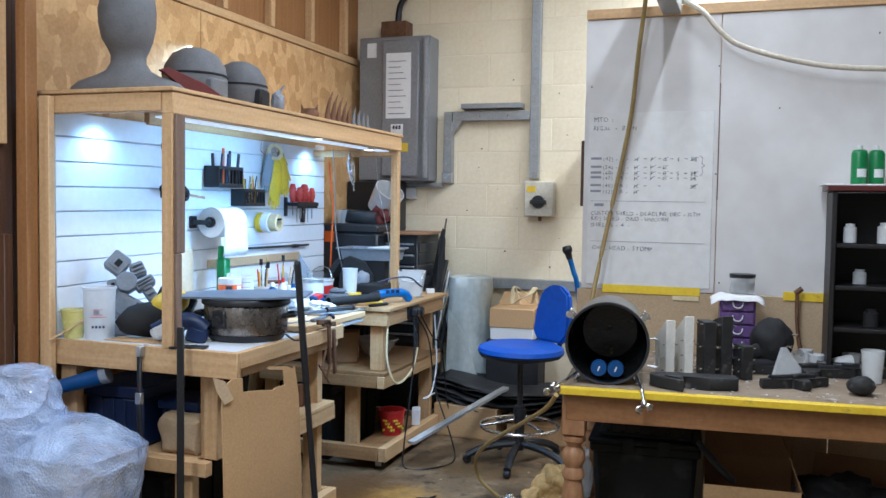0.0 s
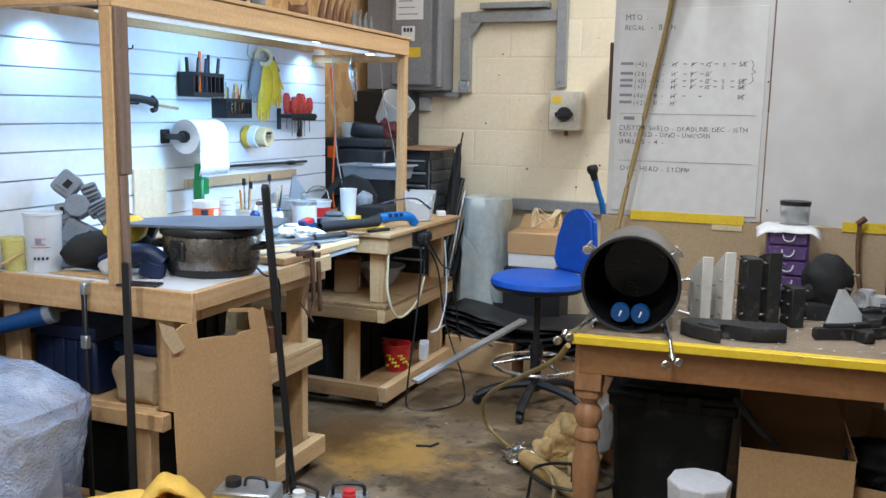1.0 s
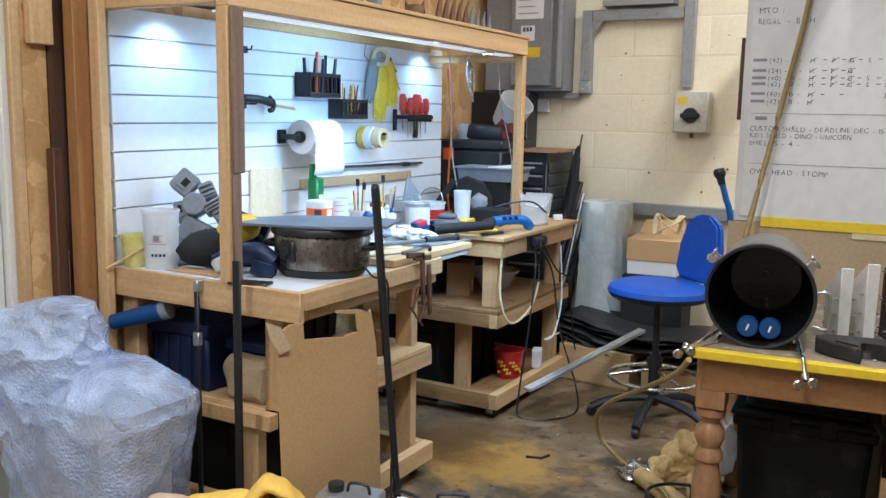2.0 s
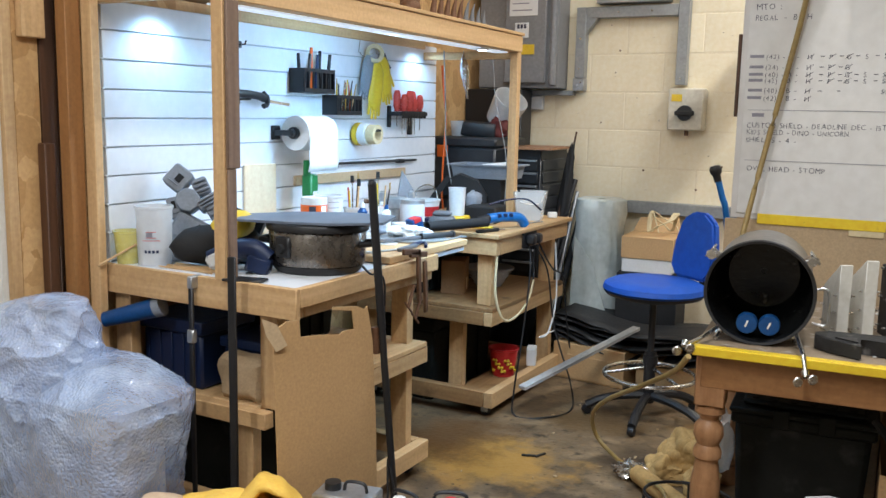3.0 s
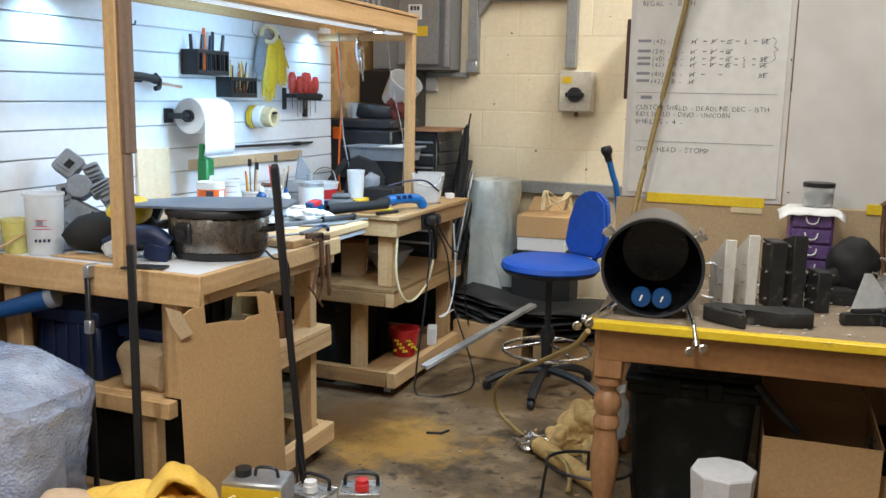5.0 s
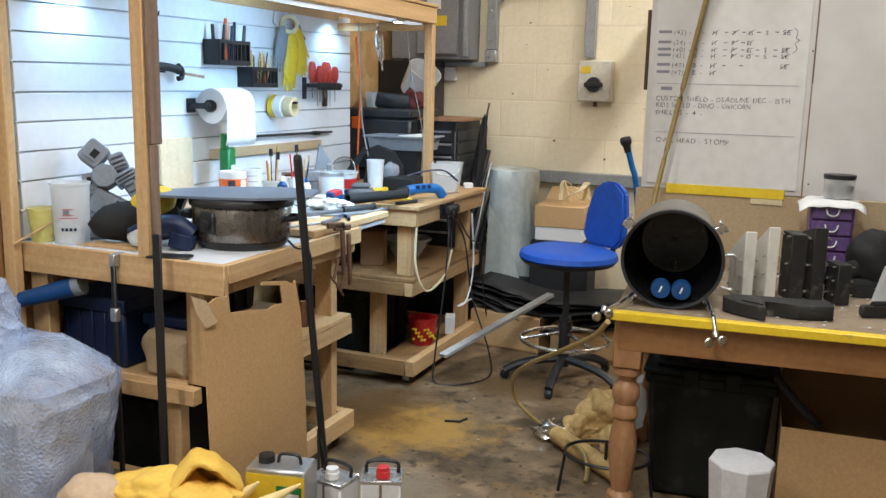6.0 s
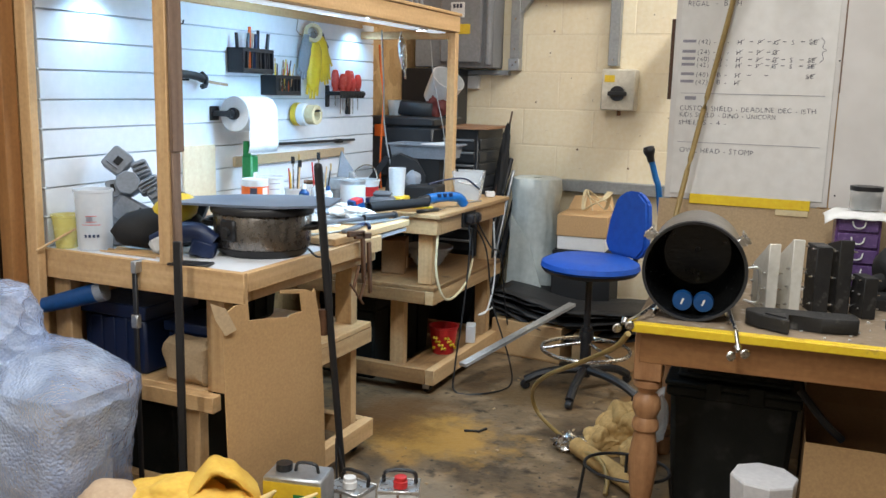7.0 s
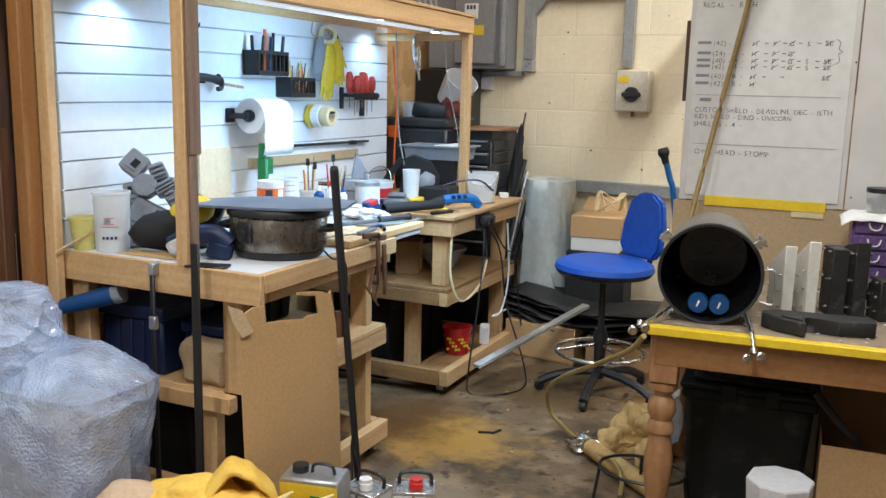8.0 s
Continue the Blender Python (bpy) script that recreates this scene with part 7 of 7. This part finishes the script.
blob(b, (3.0, 0.82, Z + 0.035), (0.05, 0.045, 0.036), 0.12, 1.5, 3, 6.0)
single("black_lump", b, black_dusty, "rounded black lump on the table edge", "prop part", smooth=60)
for k, (x, y, r, h, rx, m) in enumerate(((2.80, 1.33, 0.03, 0.09, 70, clear), (2.88, 1.36, 0.035, 0.06, 0, milky), (2.84, 1.42, 0.03, 0.07, 0, milky), (2.94, 1.30, 0.03, 0.08, 80, paper), (3.02, 1.38, 0.04, 0.07, 0, clear), (3.07, 1.1, 0.045, 0.13, 0, clear), (2.75, 1.43, 0.03, 0.06, 0, milky))):
    o = thing("plastic_cup", (x, y, Z + (r + 0.003 if rx else 0)), "small cloudy plastic cup among the table clutter", "cup", "cups on the table", rx=rx, rz=35 * k)
    b = bmesh.new()
    lathe(b, [(0, 0), (r * 0.8, 0), (r, h), (r * 0.95, h), (r * 0.75, 0.003), (0, 0.003)], 20)
    part("body", b, m, o)
b = bmesh.new()
prism(b, [(0, 0), (0.13, 0.0), (0.12, 0.03), (0.06, 0.12), (0.05, 0.12)], 0.03, pose(2.69, 1.06, Z, 78, 0, 25))
single("folded_clear_bag", b, clear, "folded clear bag standing on the table", "plastic bag")
b = bmesh.new()
cable(b, [(2.80, 1.50, 1.07), (2.80, 1.49, 0.97), (2.81, 1.47, 0.86), (2.83, 1.46, Z + 0.01)], 0.009, 6, 5), rod(b, (2.79, 1.5, 1.06), (2.82, 1.5, 1.085), 0.012)
single("hanging_strap", b, rust, "dark strap hung against the partition", "strap")
rnd = random.Random(11)
b = bmesh.new()
for k in range(90):
    x, y = 2.35 + 0.8 * rnd.random(), 0.60 + 0.75 * rnd.random()
    obox(b, (x, y + 0.05 * (x - 2.4), Z + 0.002), (0.004 + 0.010 * rnd.random(), 0.003 + 0.006 * rnd.random(), 0.003), (0, 0, 360 * rnd.random()), 0)
single("plastic_shavings", b, milky, "pale shavings scattered over the table", "shavings", kind="stuff")

sh = thing("black_shelf_unit", (3.2, 1.37, Z), "black shelf unit with mahogany top on the table", "shelf")
part("side", bx((-0.29, -0.15, 0), (-0.27, 0.15, 0.765)), shelf_black, sh)
part("side", bx((0.27, -0.15, 0), (0.29, 0.15, 0.765)), shelf_black, sh)
part("back", bx((-0.268, 0.14, 0.0), (0.268, 0.15, 0.765)), shelf_black, sh)
part("top", bx((-0.31, -0.165, 0.767), (0.31, 0.16, 0.79)), shelf_red, sh)
part("top_cap", bx((-0.325, -0.12, 0.791), (0.31, 0.15, 0.797)), paper, sh, "pale strip on the top")
for z in (0.18, 0.355, 0.53):
    part("shelf", bx((-0.268, -0.145, z), (0.268, 0.138, z + 0.018)), shelf_black, sh)
for k, (x, y) in enumerate(((3.02, 1.36), (3.09, 1.40))):
    o = thing("green_spray_can", (x, y, Z + 0.798), "green aerosol can standing on the shelf unit", "spray can", "green spray cans")
    b = bmesh.new()
    lathe(b, [(0, 0), (0.032, 0), (0.033, 0.004), (0.033, 0.13), (0.028, 0.142), (0.02, 0.147), (0, 0.147)], 24)
    part("body", b, green, o)
    b = bmesh.new()
    lathe(b, [(0, 0.147), (0.011, 0.147), (0.01, 0.165), (0, 0.167)], 14)
    part("nozzle", b, milky, o)
    band(o, 0.0334, 0.0334, 0.03, 0.065, milky, -110, -40)
rnd = random.Random(3)
for k in range(11):
    s = (0.548, 0.373, 0.198)[k % 3]
    x, y, r, h = 2.99 + 0.045 * k, 1.30 + 0.06 * rnd.random(), 0.02 + 0.012 * rnd.random(), 0.06 + 0.06 * rnd.random()
    o = thing("small_pot", (x, y, Z + s + 0.001), "small pot among the clutter on the shelf unit", "pot", "pots on the shelf unit")
    b = bmesh.new()
    lathe(b, [(0, 0), (r, 0.002), (r, h * 0.8), (r * 0.7, h * 0.86), (r * 0.7, h), (0, h)], 16)
    part("body", b, (milky, clear, black_matt, milky, rust)[k % 5], o)

# ---------------------------------------------------------------- under the table
bn = thing("black_storage_bin", (2.20, 1.03, 0), "dusty black lidded plastic bin under the table", "storage bin", rz=4)
b = bmesh.new()
n = len(b.verts)
box(b, (-0.21, -0.16, 0), (0.21, 0.18, 0.44), 0.02)
for v in b.verts:
    k = 0.88 + 0.12 * v.co.z / 0.44
    v.co.x *= k
    v.co.y *= k
part("body", b, bin_black, bn)
part("rim", bx((-0.222, -0.17, 0.425), (0.222, 0.19, 0.462), 0.008), bin_black, bn)
b = bmesh.new()
box(b, (-0.228, -0.176, 0.463), (0.228, 0.196, 0.482), 0.006)
lid = part("lid", b, bin_black, bn)
part("raised_panel", bx((-0.19, -0.14, 0.483), (0.19, 0.16, 0.505), 0.01), bin_black, lid)
for k in range(6):
    part("rib", bx((-0.16 + 0.06 * k, -0.13, 0.5055), (-0.14 + 0.06 * k, 0.15, 0.510), 0.002), bin_black, lid)
for x in (-0.09, 0.05):
    part("clip", bx((x, -0.184, 0.43), (x + 0.05, -0.172, 0.49), 0.003), bin_black, bn)
for (c, s, rz, lab) in (((2.62, 0.99, 0), (0.36, 0.36, 0.355), 3, "open brown carton under the table"), ((3.02, 1.05, 0), (0.36, 0.34, 0.24), -8, "low brown carton under the table")):
    o = thing("open_carton", c, lab, "box", "cartons under the table", rz)
    w, d, h, t = s[0] / 2, s[1] / 2, s[2], 0.004
    # Lit front in plain card; the other sides are coloured as shaded.
    part("front", bx((-w, -d, 0), (w, -d + t, h), 0.001), card, o), part("back", bx((-w, d - t, 0), (w, d, h + 0.03), 0.001), card_shaded, o)
    part("side", bx((-w, -d + t, 0), (-w + t, d - t, h), 0.001), card_shaded, o), part("side", bx((w - t, -d + t, 0), (w, d - t, h), 0.001), card_shaded, o)
    part("bottom", bx((-w + t, -d + t, 0), (w - t, d - t, t), 0.001), card_shaded, o)
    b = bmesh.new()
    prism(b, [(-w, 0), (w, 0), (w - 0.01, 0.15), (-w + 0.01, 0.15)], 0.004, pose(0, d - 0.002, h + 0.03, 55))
    part("flap", b, card_shaded, o)
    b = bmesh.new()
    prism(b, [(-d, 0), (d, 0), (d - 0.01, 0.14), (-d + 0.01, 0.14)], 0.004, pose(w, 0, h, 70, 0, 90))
    part("flap", b, card_shaded, o)
b = bmesh.new()
cable(b, [(2.42, 0.88, 0.50), (2.50, 0.84, 0.42), (2.56, 0.86, 0.36)], 0.013, 8, 5)
single("black_strap", b, black, "black strap hanging from the bin into a carton", "strap")
b = bmesh.new()
blob(b, (2.98, 1.02, 0.30), (0.17, 0.12, 0.09), 0.5, 1.8, 4, 3.3)
single("dark_bundle", b, black_matt, "dark cloth bundle heaped in a carton", "bundle", smooth=60)
wb = thing("white_container", (2.352, 0.47, 0), "white folded plastic container standing before the bin", "container", rz=14)
b = bmesh.new()
lathe(b, [(0, 0.002), (0.070, 0.0), (0.072, 0.004), (0.097, 0.346), (0.094, 0.352), (0.090, 0.352), (0.0, 0.350)], 8)
part("body", b, mat("white_folded_plastic", (0.56, 0.56, 0.58), (0.64, 0.64, 0.66), (9, 9, 9), 0.55), wb, "", 20)
sd2 = thing("cloth_sack", (1.735, 1.28, 0), "dirty sand coloured cloth sack on the floor", "sack")
sd2.scale = (0.8, 0.8, 0.9)
b = bmesh.new()
blob(b, (0.05, 0.02, 0.10), (0.12, 0.09, 0.115), 0.3, 1.3, 5, 1.7), blob(b, (-0.05, -0.03, 0.05), (0.10, 0.07, 0.055), 0.3, 1.6, 5, 4.1), blob(b, (0.13, -0.10, 0.055), (0.09, 0.08, 0.06), 0.25, 1.3, 5, 8.1)
b.normal_update()
for v in b.verts:
    q = v.co * 7
    fold = 0.022 * (1 - 2.4 * abs(noise.noise(q))) + 0.006 * (1 - 2 * abs(noise.noise(q * 2.3 + Vector((4, 1, 0)))))
    v.co += v.normal * fold if v.normal.length else Vector((noise.noise(q), noise.noise(q + Vector((7, 0, 0))), 0)) * fold
    v.co.z = max(v.co.z, 0.002)
part("sack", b, sand_cloth, sd2, "", 60)
b = bmesh.new()
blob(b, (0.20, -0.02, 0.22), (0.05, 0.05, 0.13), 0.4, 2.0, 3, 3.1)
part("pale_bag", b, clear, sd2, "clear plastic bag", 60)
b = bmesh.new()
cable(b, [(1.60, 1.16, 0.045), (1.72, 1.05, 0.045), (1.92, 0.88, 0.04)], 0.036, 12, 4)
single("rolled_cloth", b, sand_cloth, "rolled sand coloured cloth on the floor", "cloth")
b = bmesh.new()
blob(b, (1.56, 1.20, 0.035), (0.06, 0.045, 0.035), 0.6, 2.4, 3, 5.0)
single("crumpled_foil", b, steel, "crumpled silver foil on the floor", "foil")
wf = thing("wire_stand", (1.88, 0.80, 0), "black wire ring stand beside the table leg", "stand")
b = bmesh.new()
cable(b, [(0.15 * math.cos(2 * math.pi * k / 20), 0.12 * math.sin(2 * math.pi * k / 20), 0.15) for k in range(21)], 0.006, 7, 3)
part("ring", b, black, wf)
for a in (100, 200, 300, 20):
    b = bmesh.new()
    rod(b, (0.15 * math.cos(radians(a)), 0.12 * math.sin(radians(a)), 0.15), (0.17 * math.cos(radians(a)), 0.14 * math.sin(radians(a)), 0.0), 0.006, None, 8)
    part("leg", b, black, wf)
rnd = random.Random(21)
b = bmesh.new()
for k in range(34):
    x, y = 0.95 + 0.95 * rnd.random(), 0.2 + 1.9 * rnd.random()
    obox(b, (x, y, 0.003), (0.006 + 0.02 * rnd.random(), 0.004 + 0.008 * rnd.random(), 0.004), (0, 0, 360 * rnd.random()), 0)
single("floor_litter", b, card_pale, "small chips and litter on the floor", "litter", kind="stuff")
b = bmesh.new()
for x, y, r in ((1.12, 1.20, 20), (1.16, 1.23, 70)):
    obox(b, (x, y, 0.005), (0.06, 0.012, 0.008), (0, 0, r), 0.002)
single("dark_offcuts", b, black, "two dark offcuts on the floor", "offcut")

# ---------------------------------------------------------------- on the canopy
C = 1.854
bs_ = bmesh.new()
rows = [(0.0, 0.235, 0.10), (0.03, 0.235, 0.105), (0.055, 0.205, 0.10), (0.08, 0.13, 0.09), (0.10, 0.09, 0.078), (0.13, 0.070, 0.068), (0.16, 0.068, 0.07), (0.185, 0.078, 0.095), (0.22, 0.095, 0.115), (0.28, 0.108, 0.128), (0.34, 0.110, 0.13), (0.40, 0.10, 0.118), (0.44, 0.07, 0.085), (0.46, 0.0, 0.0)]
rings = []
for z, rx, ry in rows:
    rings.append([bs_.verts.new((rx * math.cos(2 * math.pi * i / 28), ry * math.sin(2 * math.pi * i / 28) - 0.012 * (0.2 < z < 0.38), z)) for i in range(28)])
for p, q in zip(rings, rings[1:]):
    for i in range(28):
        bs_.faces.new((p[i], p[(i + 1) % 28], q[(i + 1) % 28], q[i]))
bs_.faces.new(rings[0])
bmesh.ops.remove_doubles(bs_, verts=bs_.verts, dist=0.0005)
bust = single("foam_bust", bs_, primer, "plain grey display bust standing on the canopy", "display bust", smooth=60)
bust.matrix_world = pose(0.20, 0.20, C, 0, 0, 18)

for (x, y, r, h, rz, m, lab) in ((0.25, 0.58, 0.140, 0.255, 20, primer, "rounded grey prop helmet on the canopy"), (0.29, 0.88, 0.128, 0.24, 30, grey_dark, "dark grey prop helmet with open visor"),):
    o = thing("prop_helmet", (x, y, C), lab, "helmet", "helmets on the canopy", rz)
    b = bmesh.new()
    lathe(b, [(r * 0.85, 0), (r * 0.97, 0.05), (r, h * 0.45), (r * 0.93, h * 0.68), (r * 0.7, h * 0.88), (r * 0.35, h * 0.985), (0, h)], 32, (0, 0, 0), Matrix.Diagonal((1, 1.12, 1, 1)))
    part("shell", b, m, o)
    b = bmesh.new()
    lathe(b, [(r * 1.005, h * 0.50), (r * 1.015, h * 0.51), (r * 1.01, h * 0.53), (r * 0.99, h * 0.54)], 32, (0, 0, 0), Matrix.Diagonal((1, 1.12, 1, 1)))
    part("seam", b, black_matt, o)
    b = bmesh.new()
    obox(b, (r * 0.62, -r * 0.45, h * 0.24), (r * 0.7, r * 0.9, h * 0.40), (0, 0, -20), 0.01)
    part("visor", b, black_matt if m is grey_dark else primer, o)
mr = thing("maroon_blade_prop", (0.40, 0.32, C), "long maroon foam blade lying against a helmet", "prop part", rz=66)
b = bmesh.new()
prism(b, [(-0.14, 0.10), (-0.10, 0.115), (0.06, 0.07), (0.20, 0.0), (0.02, 0.0), (-0.06, 0.06)], 0.02, pose(0, 0, 0, 90))
bmesh.ops.bevel(b, geom=list(b.edges), offset=0.004, segments=1, affect="EDGES")
part("blade", b, maroon, mr)
sm_ = thing("small_grey_figure", (0.40, 1.04, C), "small grey model on a teal base", "model")
b = bmesh.new()
blob(b, (0, 0, 0.06), (0.035, 0.03, 0.06), 0.3, 2.0, 3, 1.0), rod(b, (0, 0, 0.10), (0.025, 0.02, 0.15), 0.01, 0.004)
part("model", b, grey_foam, sm_)
part("base", bx((-0.035, 0.01, 0), (0.05, 0.06, 0.02), 0.006), mat("teal_plastic", (0.12, 0.32, 0.32), (0.16, 0.40, 0.40), (9, 9, 9), 0.5), sm_)
ck = thing("small_dark_mask", (0.42, 1.33, C), "small dark pointed mask on the canopy", "mask")
b = bmesh.new()
blob(b, (0, 0, 0.035), (0.05, 0.045, 0.036), 0.15, 1.8, 3, 2.0)
for s in (-1, 1):
    rod(b, (s * 0.03, s * 0.012, 0.05), (s * 0.038, s * 0.018, 0.09), 0.013, 0.001, 8)
part("mask", b, rust, ck)
for k in range(9):
    o = thing("foam_claw", (0.40, 1.58 + 0.068 * k, C), "curved grey foam claw standing on the canopy", "claw", "row of claws on the canopy", rz=10 + 4 * k)
    b = bmesh.new()
    hgt = 0.195 - 0.010 * k
    cable(b, [(0, 0.0, 0), (-0.005, 0.012, hgt * 0.35), (0.0, 0.03, hgt * 0.7), (0.012, 0.055, hgt)], 0.021, 10, 5, 0.9)
    part("claw", b, rust if k < 5 else primer, o, "", 60)
    part("foot", bx((-0.02, -0.018, 0), (0.02, 0.02, 0.012), 0.004), grey_dark, o)

# unseen beam added to shadow the block wall; bracket arm drops to the partition head
tie = thing("shadow_beam", (2.212, 0, 2.345), "pale grey beam added to cast a shadow, with arm to the partition head", "beam")
part("beam", bx((-0.03, 0.3, 0.25), (0.03, 3.145, 0.31), 0.004), panel_pale, tie)
part("arm", bx((-0.042, 0.55, 0.0), (0.042, 1.535, 0.075), 0.004), panel_pale, tie)
for y in (0.6, 1.40):
    part("drop_bar", bx((-0.03, y, 0.076), (0.03, y + 0.05, 0.249), 0.003), panel_pale, tie)

# ---------------------------------------------------------------- timber beside the door
for (x0, y0, x1, y1, z1, m) in ((-0.128, -0.16, -0.10, -0.10, 3.3, dark_wood), (-0.128, -0.098, -0.105, -0.052, 3.3, dark_wood), (-0.098, -0.185, -0.06, -0.145, 1.30, dark_wood), (-0.098, -0.142, -0.06, -0.137, 0.95, dark_wood)):
    single("leaning_plank", bx((x0, y0, 0), (x1, y1, z1)), m, "tall plank standing against the wall", "plank", "planks by the door")
single("nailed_board", bx((-0.098, -0.245, 1.64), (-0.07, -0.155, 2.6)), pine_z, "short pine board nailed over the wall", "board")

# old screw holes in the block wall
for x, z in ((0.74, 1.98), (0.80, 1.83), (0.78, 1.70), (0.92, 1.55), (1.06, 1.42), (1.36, 1.22), (1.44, 1.16), (0.98, 1.12), (1.30, 1.02), (1.52, 1.33), (0.70, 1.40), (1.40, 1.92), (1.02, 2.30), (1.34, 2.20)):
    b = bmesh.new()
    rod(b, (x, 3.154, z), (x, 3.170, z), 0.0045 + 0.002 * math.sin(40 * x), None, 8)
    part("screw_hole", b, rust, wall_north)

# ---------------------------------------------------------------- wall blocks
bw_, bh_, gap = 0.444, 0.219, 0.006
meshes = {}
for r in range(15):
    z = 0.012 + r * (bh_ + gap)
    x = -0.5 + (0.225 if r % 2 else 0.0)
    while x < 2.9:
        L = bw_
        if L not in meshes:
            b = bmesh.new()
            box(b, (-L / 2, -0.002, -bh_ / 2), (L / 2, 0.03, bh_ / 2), 0.003)
            me = bpy.data.meshes.new("block")
            bmesh.ops.recalc_face_normals(b, faces=b.faces)
            b.to_mesh(me)
            b.free()
            me.materials.append(block_cream)
            meshes[L] = me
        o = new("block", meshes[L])
        o.parent = wall_north
        rb = random.Random(int(x * 1000) + r * 7)
        o.location = (x + L / 2, 3.16 + 0.002 * rb.random(), z + bh_ / 2)
        x += bw_ + gap
